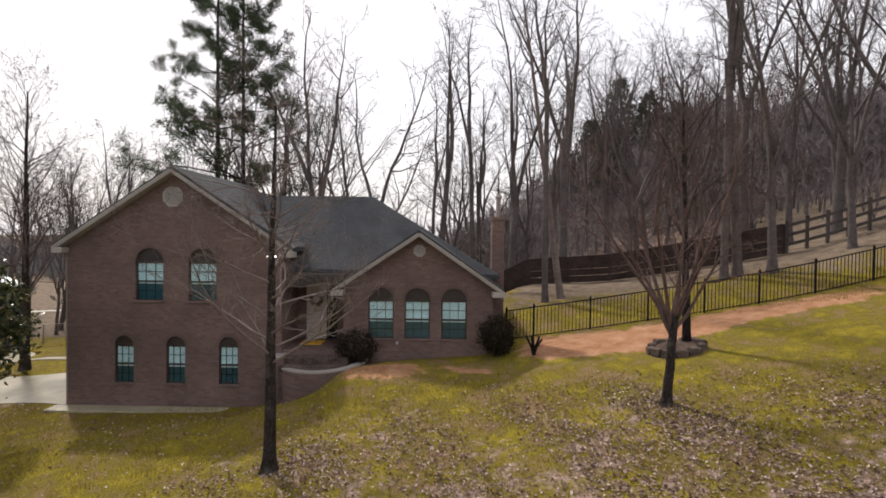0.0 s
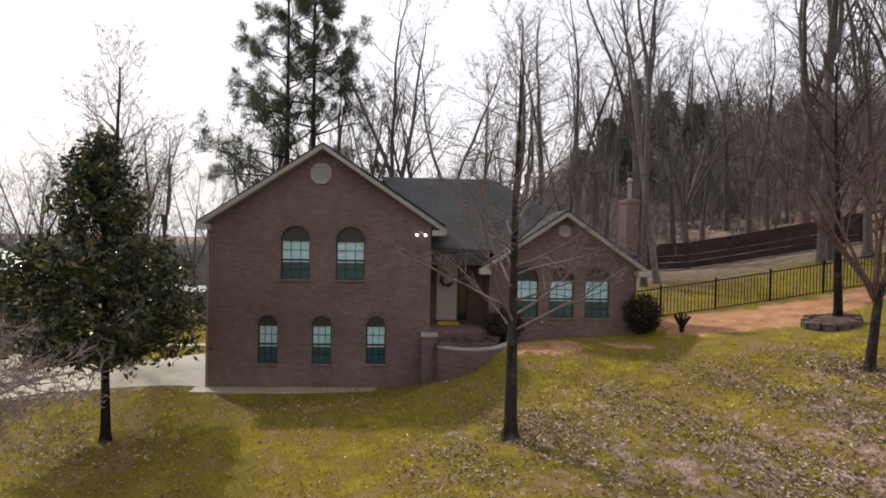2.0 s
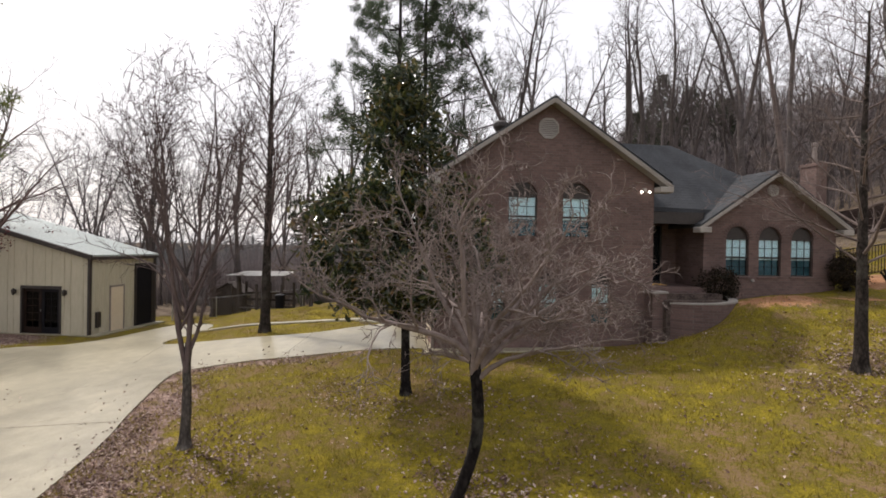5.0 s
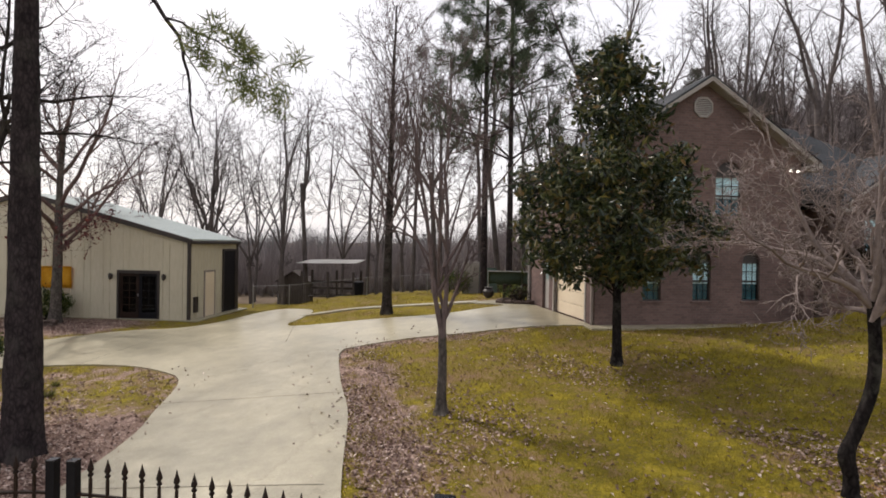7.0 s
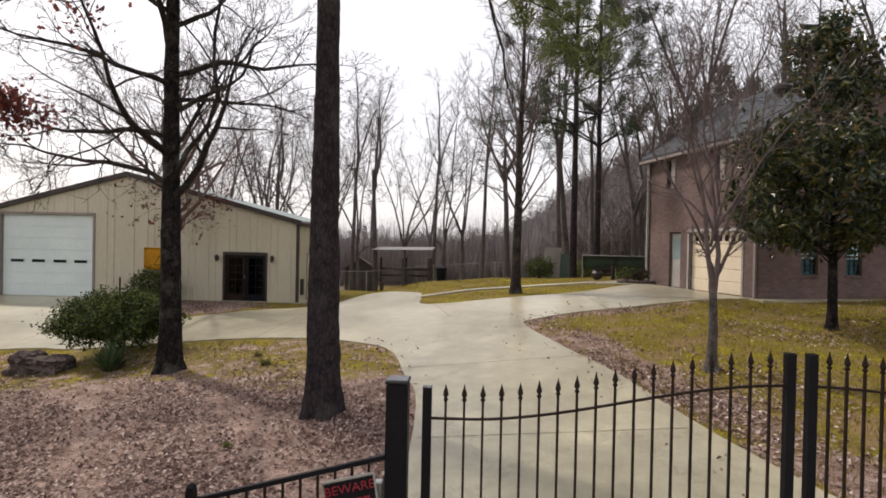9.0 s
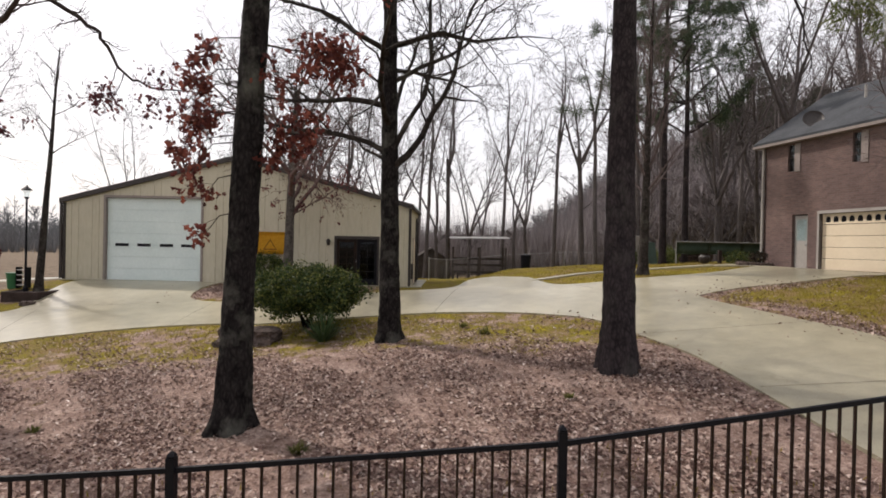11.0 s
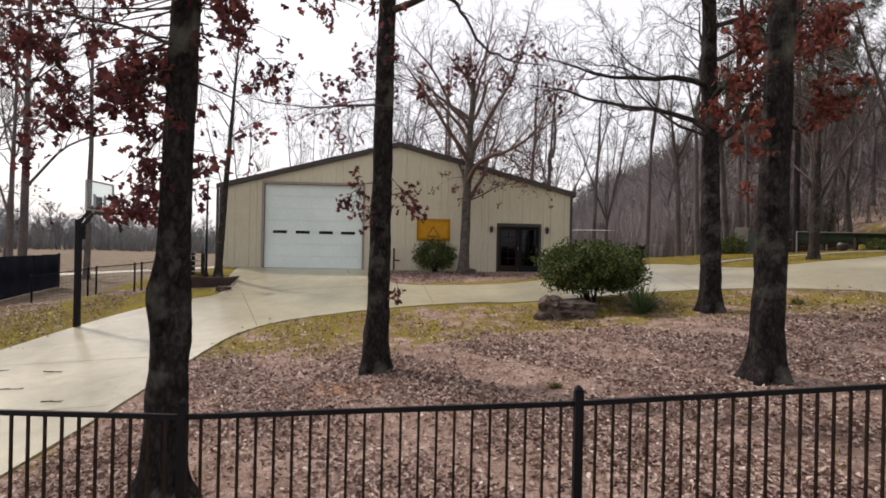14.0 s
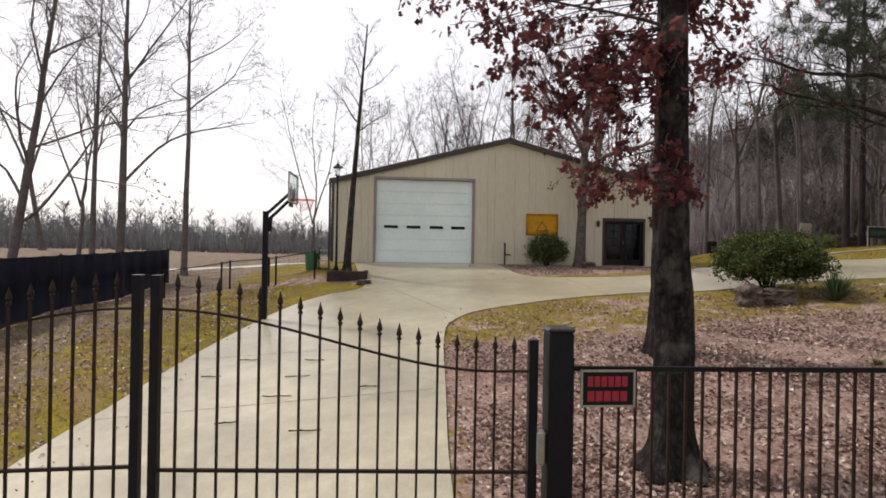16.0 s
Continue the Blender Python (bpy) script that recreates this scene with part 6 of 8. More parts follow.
def pine(label, x, y, seed, height, r0, clear, first, reach, per=26, size=0.34, group="", sides=9, extra=None, lean=(0, 0), whorl=1, leafage=None, boughs=()):
    rng = random.Random(seed)
    ob = thing("pine_tree", Matrix.Translation((x, y, lz(x, y) - 0.03)), label, "tree", group)
    t = Wood()
    dense = trunk_tube(t, rng, trunk_line(rng, height, lean, 0.05), r0, sides, 0.35, 0.8, 0.1 if sides > 12 else 0.04)
    raw("trunk", t.V, t.F, M_BARKP, ob, smooth=True)
    w = Wood()
    spec = ((6, 6, 0.1, 0.02, 0.45, 4), (4, 4, 0.15, 0.04, 0.5, 3), (3, 0, 0.15, 0.05, 0.5, 3))
    if whorl > 1:
        spec = ((6, 6, 0.09, 0.03, 0.34, 4), (3, 4, 0.14, 0.04, 0.42, 3), (2, 0, 0.15, 0.05, 0.5, 3))
    for c in range(first):
        u = clear + (0.99 - clear) * (c + rng.random()) / first
        if whorl > 1:
            u = clear + (0.99 - clear) * (c // whorl * whorl + 0.8 * rng.random()) / first
        i = min(int(u * (len(dense) - 1)), len(dense) - 2)
        az, an = c * 2.4 + rng.uniform(-0.5, 0.5), rng.uniform(1.0, 1.5)
        d = Vector((math.cos(az) * math.sin(an), math.sin(az) * math.sin(an), math.cos(an)))
        w.limb(rng, dense[i], d, height * reach * (1.2 - 0.85 * (u - clear) / (1 - clear)) * rng.uniform(0.6, 1.2), r0 * (1 - 0.8 * u) * 0.4 + 0.01, 0, spec)
    for q, d, L, r in extra or ():
        w.limb(rng, Vector(q), Vector(d).normalized(), L, r, 0, ((9, 8, 0.06, 0.0, 0.2, 6), (5, 5, 0.15, 0.0, 0.45, 4), (3, 0, 0.15, 0.05, 0.5, 3)))
    for pts_, r_, kids, length, green in boughs:
        b = w if green else Wood()
        bough(b, rng, Vector((x, y, lz(x, y) - 0.03)), pts_, r_, kids, length, ((9, 8, 0.06, 0.0, 0.2, 6), (5, 5, 0.2, 0.02, 0.45, 4), (3, 0, 0.2, 0.0, 0.5, 3)), 0.15 if green else 0.5)
        if not green:
            w.F += [tuple(i + len(w.V) for i in f) for f in b.F]
            w.V += b.V
    raw("crown", w.V, w.F, M_BARKP, ob, smooth=True)
    V, F = needles(rng, w.tips, per, size)
    raw("needles", V, F, leafage or M_NEEDLE, ob)
    return ob


# big trees on the island, close to the fence
OAK_TWIGS = []
_r = random.Random(19)
while len(OAK_TWIGS) < 60:
    _x, _z = _r.uniform(-3.4, 0.4), _r.uniform(1.0, 4.2)
    if _z > (1.15 + 0.95 * max(0, -1.5 - _x) if _x < -0.92 else 1.3 + 1.1 * (_x + 0.92)):
        OAK_TWIGS.append((_x, _r.uniform(6.5, 8.2), _z + 0.1, 0.17, _r.randrange(10, 24)))
tree("oak_tree", "big oak with dark furrowed bark and dry red-brown leaves", -0.95, 6.80, 11, 11.0, 0.178, NEAR, 0.6, 7, 0.2, (0.7, 1.2), (0.1, 0.5), 0.02, sides=48, group="oaks on the island", taper=0.35,
     leaves=(M_REDLEAF, lambda p: 5.4 < p.z < 8.0, 2, 0.105, 0.12), flare=1.35, bulges=((2.2, 3.4, 0.3, 0.5), (2.0, 0.2, 0.4, 0.2), (1.55, 5.6, 0.45, 0.2), (1.75, 4.6, 0.5, -0.2), *[(0.9, 1.57 * k, 0.95, 0.24) for k in range(4)]), sprays=OAK_TWIGS,
     extra=[((0, 0, 4.9), (-1.0, 0.4, 0.5), 2.8, 0.022), ((0, 0, 5.4), (0.9, 0.5, 0.5), 2.8, 0.025)])
tree("oak_tree", "leaning-based oak with dark bark and a few dry leaves", 0.99, 11.05, 12, 11.5, 0.21, NEAR, 0.55, 7, 0.2, (0.8, 1.4), (0.1, 0.2), 0.02, sides=40, group="oaks on the island", taper=0.45, bulges=((0.5, 3.3, 0.5, 0.25),),
     leaves=(M_REDLEAF, lambda p: 5.6 < p.z < 6.8 and p.x > 0.4, 1, 0.105, 0.12), flare=0.55, extra=[((0.2, 0, 4.9), (-0.9, -0.4, 0.1), 2.6, 0.025)],
     boughs=((((1.1, 11.1, 8.2), (1.3, 12.3, 7.2), (2.1, 12.9, 6.6), (2.55, 13.0, 6.2), (3.05, 13.0, 5.45), (3.7, 13.0, 5.15), (4.5, 13.0, 5.1)), 0.06, 9, 1.0),),
     sprays=((1.38, 11.0, 0.12, 0.05, 6), (0.56, 11.0, 1.85, 0.15, 26), (0.75, 10.9, 1.6, 0.12, 14), (1.45, 11.0, 1.95, 0.13, 18), (1.65, 11.1, 1.68, 0.12, 12), (-0.25, 11.3, 3.42, 0.28, 28), (0.36, 11.2, 3.95, 0.25, 24), (0.66, 11.4, 4.58, 0.25, 20), (1.4, 11.2, 4.3, 0.25, 20), (1.82, 11.3, 3.8, 0.25, 16), (0.27, 10.9, 3.3, 0.22, 22)))
tree("oak_tree", "stout oak with lichened bark and hanging red leaves", 7.10, 9.1, 13, 11.0, 0.235, NEAR, 0.6, 6, 0.22, (0.8, 1.4), (0.4, 0.2), 0.02, sides=48, group="oaks on the island", taper=0.35, bulges=((0.7, 0.6, 0.4, 0.12),),
     leaves=(M_REDLIT, lambda p: 5.5 < p.z < 7.6, 2, 0.105, 0.12), flare=0.65, extra=[((0.2, 0, 5.8), (0.8, 0.5, -0.1), 1.6, 0.02)],
     sprays=((6.65, 9.0, 4.55, 0.17, 40), (6.6, 8.9, 4.1, 0.17, 40), (6.68, 9.1, 3.75, 0.15, 36), (6.5, 9.0, 3.45, 0.17, 34), (6.62, 8.9, 2.98, 0.15, 26), (6.25, 9.1, 3.1, 0.14, 24), (6.7, 9.0, 2.5, 0.12, 18), (6.42, 9.0, 3.9, 0.16, 20), (6.72, 9.0, 1.95, 0.06, 6), (7.7, 9.0, 4.15, 0.17, 30), (7.92, 9.1, 3.75, 0.17, 36), (8.0, 9.0, 3.42, 0.16, 36), (7.8, 8.9, 3.15, 0.15, 30), (8.2, 9.0, 3.55, 0.14, 20)))
tree("oak_tree", "forked bare oak with dark wavy limbs", 8.86, 14.0, 14, 13.0, 0.245, WAVY, 0.31, 26, 0.32, (0.6, 1.35), (-0.2, 0.2), 0.05, sides=32, group="oaks on the island", taper=0.62, flare=0.5, twig=M_BARKM, stout=0.75, fine=0.007,
     extra=[((0.0, 0, 4.5), (0.36, 0.1, 1.0), 7.0, 0.075), ((0.0, 0, 4.2), (-1.0, -0.1, 0.3), 4.0, 0.04)])
pine("tall straight pine with plated bark and a drooping limb", 13.31, 10.9, 15, 15.0, 0.3, 0.62, 40, 0.24, 12, 0.24, "pines", 40, extra=[((0.1, 0.1, 9.4), (-1.0, 0.3, 0.05), 3.5, 0.05)], lean=(-0.1, 0.1),
     boughs=((((13.3, 10.9, 9.6), (14.8, 10.9, 8.3), (15.8, 10.9, 7.35), (16.2, 10.9, 6.6), (16.35, 10.8, 5.8), (16.5, 10.8, 5.1)), 0.05, 9, 0.8, False), (((15.8, 10.9, 7.35), (16.55, 10.9, 7.0), (17.25, 10.8, 6.6), (17.85, 10.8, 6.2)), 0.022, 14, 0.6, True)))
# yard trees
tree("young_tree", "young bare tree with fine spreading twigs on the lawn", 33.95, 14.8, 21, 7.6, 0.135, YARD, 0.28, 38, 0.33, (0.9, 1.5), (0, 0.1), 0.06, sides=16, twig=M_TWIGL, bark=M_BARKM, stout=0.6, fine=0.0048, group="lawn trees", flare=0.7)
tree("young_tree", "twin-stemmed bare tree with dark trunk on the lawn", 41.98, 17.6, 22, 2.05, 0.11, TWIGGY, 0.75, 4, 1.4, (0.3, 0.8), (0.1, 0), 0.04, sides=14, twig=M_TWIGR, bark=M_BARKM, group="lawn trees", flare=0.5, taper=0.3,
     extra=[((0.06, 0, 1.6 + 0.1 * (k % 3)), (0.45 * math.cos(k * 1.1), 0.45 * math.sin(k * 1.1), 1.0), 5.2 - 0.3 * (k % 3), 0.05) for k in range(6)])
tree("young_tree", "slim bare tree in a stone-edged bed", 42.93, 21.15, 23, 7.5, 0.12, YARD, 0.35, 20, 0.3, (0.4, 0.8), (-0.2, 0.1), 0.06, sides=12, group="lawn trees")
tree("young_tree", "forked young tree with slender upright twigs beside the drive", 20.55, 12.22, 24, 2.0, 0.1, TWIGGY, 0.85, 2, 0.8, (0.25, 0.6), (0, 0), 0.03, sides=12, fine=0.0065, twig=M_TWIGM, bark=M_BARKG, group="lawn trees", flare=0.8, taper=0.35,
     extra=[((0, 0, 1.5), (-0.24, 0, 1.0), 5.6, 0.055), ((0, 0, 1.45), (0.12, 0.05, 1.0), 5.8, 0.055)] + [((-0.15 + 0.035 * k, 0, 2.2 + 0.12 * k), (0.6 * math.cos(k * 2.4), 0.6 * math.sin(k * 2.4), 1.0), 4.4 - 0.12 * k, 0.03) for k in range(8)])
tree("young_tree", "straight dark tree on the grass island by the drive", 17.6, 22.45, 25, 11.6, 0.19, YARD, 0.24, 44, 0.25, (0.4, 1.0), (0.1, 0), 0.05, sides=12, twig=M_TWIGM, bark=M_BARKM, stout=0.6, fine=0.007, group="lawn trees")
tree("young_tree", "bare tree beside the workshop with a few red leaves", 3.55, 23.4, 26, 8.0, 0.22, DENSE, 0.36, 14, 0.72, (0.35, 0.9), (0.2, 0), 0.05, sides=14, group="lawn trees", twig=M_TWIGR, bark=M_BARKG, taper=0.6, stout=1.15,
     leaves=(M_REDLEAF, lambda p: p.z < 5.0 and p.x > 0.5 and (p.x * 37) % 1 < 0.3, 1, 0.1, 0.12),
     sprays=((4.6, 23.1, 3.7, 0.28, 16), (5.3, 23.0, 4.0, 0.28, 12), (4.2, 22.9, 3.4, 0.22, 12), (2.6, 23.1, 3.6, 0.28, 12), (3.0, 23.0, 3.2, 0.2, 10), (5.0, 23.6, 3.5, 0.25, 10), (5.9, 23.3, 4.3, 0.3, 10)), extra=[((0.05, 0, 3.0), (1.0, -0.2, 0.3), 2.8, 0.035)])
tree("young_tree", "slender leaning tree beside the lamp planter", -5.96, 22.4, 27, 9.6, 0.15, FOREST, 0.55, 10, 0.17, (0.6, 1.2), (0.55, 0.1), 0.04, sides=12, bark=M_BARKM, stout=0.7, group="lawn trees")
SPREAD = ((8, 9, 0.22, -0.01, 0.5, 7), (6, 7, 0.28, 0.03, 0.55, 4), (6, 5, 0.32, 0.04, 0.65, 3), (4, 0, 0.32, 0.02, 0.5, 3))
tree("spreading_tree", "wide low bare tree with a crooked trunk and pale tangled twigs", 25.95, 9.13, 31, 2.5, 0.088, SPREAD, 0.9, 3, 0.6, (0.5, 1.1), (0.2, 0), 0.0, sides=14, twig=M_TWIGP, group="lawn trees", flare=0.3, taper=0.25, bulges=((0.5, 3.1, 0.15, 0.35), (0.62, 0.2, 0.12, 0.25)), fine=0.007,
     line=[Vector(p) for p in ((0, 0, 0), (0.0, 0, 0.3), (-0.05, 0, 0.6), (0.06, 0.0, 0.9), (0.2, -0.03, 1.4), (0.22, -0.05, 1.9), (0.16, -0.07, 2.5))],
     extra=[((0.16, -0.07, 2.25 + 0.04 * (k % 6)), (math.cos(k * 0.785 + 0.2), math.sin(k * 0.785 + 0.2), (0.75, 1.4, 1.0, 2.0)[k % 4]), 2.1 + 0.25 * (k % 3), 0.045) for k in range(12)])


def magnolia(x, y):
    rng = random.Random(41)
    ob = thing("magnolia_tree", Matrix.Translation((x, y, lz(x, y) - 0.03)), "evergreen magnolia with glossy dark leaves on a slim trunk", "tree", "lawn trees")
    t = Wood()
    dense = trunk_tube(t, rng, trunk_line(rng, 6.6, (-0.1, 0), 0.03), 0.115, 12, 0.5, 0.85)
    raw("trunk", t.V, t.F, M_BARK, ob, smooth=True)
    w = Wood()
    zs = (1.9, 2.2, 2.5, 2.9, 3.7, 4.2, 4.9, 5.4, 6.0, 6.6, 7.0, 7.35)
    west = (0.6, 1.6, 2.2, 2.35, 2.35, 2.1, 1.6, 1.2, 0.8, 0.7, 0.4, 0.1)
    east = (0.5, 1.1, 1.95, 2.15, 1.8, 1.5, 1.1, 0.85, 0.6, 0.35, 0.2, 0.05)
    cs = []
    tufts = []
    while len(tufts) < 275:
        z = rng.uniform(2.0, 7.3) if len(tufts) % 5 < 2 else rng.uniform(2.0, 4.6)
        a = rng.uniform(0, math.tau)
        lo, hi = np.interp(z, zs, west), np.interp(z, zs, east)
        q = Vector((0.9 * math.cos(a), 0.9 * math.sin(a), z * 0.75))
        f = 0.97 + 0.45 * noise.noise(q * 1.5 + Vector((3, 1, 7)))
        r = 0.5 * (lo + hi) * f * (rng.uniform(0.12, 1.0) ** 0.5)
        c = Vector((r * math.cos(a) + 0.5 * (hi - lo), r * math.sin(a), z))
        tufts.append(c)
        for _ in range(7):
            cs.append(c + Vector((rng.gauss(0, 0.15), rng.gauss(0, 0.15), rng.gauss(0, 0.12))))
    for c in tufts[::3]:
        base = dense[min(len(dense) - 1, max(6, int(len(dense) * (c.z - 0.45) / 7.2)))]
        w.tube([base, base.lerp(c, 0.5) + Vector((0, 0, 0.1)), c], [0.02, 0.012, 0.005], 4)
    raw("crown", w.V, w.F, M_BARK, ob)
    V, F = leaf_mesh(rng, cs, 8, 0.2, 0.1, 0.0, 0.2)
    raw("leaves", V, F, M_MAG, ob)


magnolia(24.33, 14.66)

# ---- woods behind ----
rng = random.Random(77)
# seg, kids, wander, lift, ratio, sides
FORK = ((9, 10, 0.085, 0.05, 0.36, 5), (6, 6, 0.16, 0.06, 0.48, 3), (4, 4, 0.2, 0.03, 0.5, 3), (2, 0, 0.2, 0.0, 0.5, 3))


def hardwood(label, x, y, seed, height, r0, fork, leaders, spread, lean=(0, 0), low=2, group="bare woodland trees", bark=None):
    """A woodland hardwood: a bole that parts into rising leaders with their own limbs."""
    g = random.Random(seed + 900)
    top = Vector((lean[0] * fork / height, lean[1] * fork / height, fork))
    turn = g.uniform(0, 6.28)
    ex = []
    for k in range(leaders):
        a = turn + math.tau * k / leaders + g.uniform(-0.4, 0.4)
        sp = spread * g.uniform(0.6, 1.3)
        q = top * g.uniform(0.78, 0.99)
        d = Vector((math.cos(a) * sp + 0.6 * lean[0] / height, math.sin(a) * sp + 0.6 * lean[1] / height, 1.0))
        ex.append((q, d, (height - fork) * g.uniform(0.85, 1.1), r0 * g.uniform(0.5, 0.68)))
    return tree("forest_tree", label, x, y, seed, fork, r0, FORK, 0.45, low, 0.34, (0.7, 1.2), (top.x, top.y), 0.06, sides=9, group=group, fine=0.01, taper=0.38, bark=bark or M_BARKF, twig=bark or M_BARKF, extra=ex, stout=0.5)


BARE = "tall bare hardwood at the edge of the wood"
kinds = []
for k, (H, r, fork, n, sp, lean) in enumerate(((16.5, 0.23, 5.5, 3, 0.3, (0.8, 0)), (17.0, 0.2, 9.0, 2, 0.22, (-1.8, 0.5)), (14.0, 0.16, 4.0, 3, 0.34, (0.5, 0.4)), (16.0, 0.22, 6.5, 2, 0.34, (-2.6, 0.3)), (17.5, 0.24, 7.5, 3, 0.24, (0.3, 1)),
                                                    (16.0, 0.15, 10.0, 2, 0.16, (0.6, -0.3)), (12.0, 0.13, 3.0, 4, 0.36, (0.2, 0.5)), (15.0, 0.22, 4.6, 3, 0.42, (1.8, 0.2)), (10.0, 0.1, 2.6, 3, 0.3, (0.3, 0)))):
    kinds.append(hardwood(BARE, -40 - 4 * k, 60, 100 + k, H, r, fork, n, sp, lean))
pines = [pine("tall pine with a tufted green crown above the bare woods", -44, 66 + 4 * k, 120 + k, (20.0, 18.5)[k], (0.19, 0.17)[k], (0.4, 0.36)[k], 30, 0.21, 20, 0.3, "woodland pines", 8, whorl=4, leafage=M_NEEDLED) for k in range(2)]
PLACES = []


def plant(src, x, y, s, turn, gap=1.5):
    for px, py in PLACES:
        if (px - x) ** 2 + (py - y) ** 2 < gap * gap:
            return
    PLACES.append((x, y))
    copy_thing(src, Matrix.Translation((x, y, lz(x, y) - 0.05)) @ Matrix.Rotation(turn, 4, "Z") @ Matrix.Diagonal((s, s, s, 1)))


# pines and hardwoods that stand out behind the house
for x, y, s, k in ((21.15, 30.1, 1.0, 0), (22.45, 30.5, 1.05, 1)):
    plant(pines[k], x, y, s, k * 2.0 + x, 0.5)
for x, y, k, s, turn in ((24.6, 31.5, 6, 1.25, 0.3), (25.5, 33.0, 2, 1.0, 1.0), (27.5, 29.6, 4, 0.92, 2.0), (28.3, 33.9, 7, 0.95, 3.4), (30.4, 32.0, 3, 1.0, 0.0), (32.3, 33.2, 1, 1.0, 3.0), (34.3, 34.0, 5, 1.05, 4.0), (35.9, 36.1, 0, 1.05, 0.0), (39.0, 32.9, 4, 0.95, 0.4),
                         (38.55, 27.6, 5, 0.9, 5.0), (45.2, 27.6, 5, 1.0, 5.0), (45.75, 28.0, 1, 0.9, 1.2), (46.8, 27.5, 2, 1.05, 3.0), (47.6, 34.9, 4, 1.0, 3.0), (51.0, 33.4, 0, 1.0, 0.8), (53.2, 31.6, 7, 1.0, 2.0), (49.2, 33.6, 2, 1.0, 1.4), (50.0, 29.2, 2, 0.95, 2.2), (52.5, 28.6, 6, 1.1, 0.2),
                         (18.6, 33.8, 5, 0.95, 2.2), (16.6, 36.5, 5, 0.9, 1.0), (22.1, 36.7, 1, 1.0, 0.9), (23.6, 36.8, 5, 0.95, 2.4), (21.0, 33.2, 5, 0.9, 3.3),
                         (8.5, 35.3, 5, 0.9, 0.5), (9.9, 36.2, 1, 0.85, 1.9), (13.4, 37.8, 5, 0.85, 0.4), (14.2, 37.2, 8, 1.2, 1.4), (9.3, 33.9, 8, 1.2, 4.0), (1.0, 40.8, 0, 0.85, 3.0), (-0.1, 43.2, 2, 1.0, 0.9), (1.2, 38.8, 6, 1.0, 0.4), (2.2, 37.2, 3, 0.75, 3.4),
                         (-21.4, 32.8, 8, 1.3, 0.0), (-30.0, 44.0, 3, 0.95, 1.0), (-8.9, 33.0, 8, 1.0, 0.0), (-6.2, 36.0, 8, 1.1, 1.0),
                         (-3.0, 42.0, 6, 0.85, 2.0), (4.5, 46.0, 2, 1.0, 0.0), (7.0, 50.0, 5, 1.0, 1.0), (12.5, 47.0, 2, 0.9, 0.0), (5.5, 38.5, 8, 1.2, 0.6), (1.0, 34.2, 2, 0.95, 0.6), (2.9, 37.4, 1, 0.85, 2.6), (-1.2, 37.5, 2, 0.9, 1.7), (6.3, 36.2, 6, 1.0, 2.9), (4.4, 35.0, 8, 1.2, 1.1), (11.3, 39.5, 6, 1.0, 0.2), (15.4, 40.5, 2, 0.9, 2.0), (-4.6, 38.5, 8, 1.2, 3.0), (24.6, 42.6, 8, 0.9, 1.0)):
    plant(kinds[k], x, y, s, turn, 0.5)
def cedar(x, y, height, width, seed):
    """A dark cone-shaped evergreen."""
    g = random.Random(seed)
    ob = thing("cedar_tree", Matrix.Translation((x, y, lz(x, y) - 0.05)), "dark dense evergreen on the wooded hill", "tree", "hill evergreens")
    t = Wood()
    trunk_tube(t, g, trunk_line(g, height * 0.9, (0, 0), 0.03), 0.14, 8, 0.3, 0.85)
    raw("trunk", t.V, t.F, M_BARKP, ob)
    cs = []
    for k in range(420):
        u = g.uniform(0.08, 1.0) ** 0.8
        a = g.uniform(0, math.tau)
        r = width / 2 * (1.06 - u) ** 0.7 * (g.uniform(0.3, 1.0) ** 0.5) * (1 + 0.2 * math.sin(3 * a + 9 * u))
        cs.append(Vector((r * math.cos(a), r * math.sin(a), height * u)))
    V, F = leaf_mesh(g, cs, 9, 0.3, 0.22, -0.3, 0.22)
    raw("foliage", V, F, M_CEDAR, ob)
    return ob


for k, (x, y, h, w) in enumerate(((43.0, 63.0, 9.5, 6.0), (40.2, 61.5, 7.0, 5.0), (45.6, 62.0, 7.5, 5.4), (42.0, 58.5, 6.0, 5.0), (37.8, 62.0, 5.0, 4.4), (48.0, 60.0, 6.0, 4.6))):
    cedar(x, y, h, w, 300 + k)
hardwood("forked bare hardwood with wide limbs behind the back lawn", 18.15, 35.3, 240, 14.0, 0.19, 7.4, 3, 0.5, (-0.4, 0), 4)
for x, y, seed, H, r, clear, first, reach, lean in ((-16.6, 27.2, 201, 16.0, 0.2, 0.26, 15, 0.36, (0.4, 0)), (-13.9, 27.6, 202, 15.0, 0.15, 0.5, 12, 0.24, (0.3, 0)), (-17.6, 21.3, 203, 14.0, 0.17, 0.2, 16, 0.38, (2.2, 0)), (-19.5, 30.5, 204, 15.0, 0.15, 0.35, 13, 0.3, (0.2, 0))):
    tree("forest_tree", "bare field tree with long forked limbs", x, y, seed, H, r, FIELD, clear, first, reach, (0.45, 1.15), lean, 0.1, sides=10, group="bare field trees", fine=0.008, stout=0.8, taper=0.85, bark=M_BARKF, twig=M_BARKF, leaves=(M_REDLEAF, lambda p: p.z < 5.5, 1, 0.12, 0.14) if seed == 203 else None)
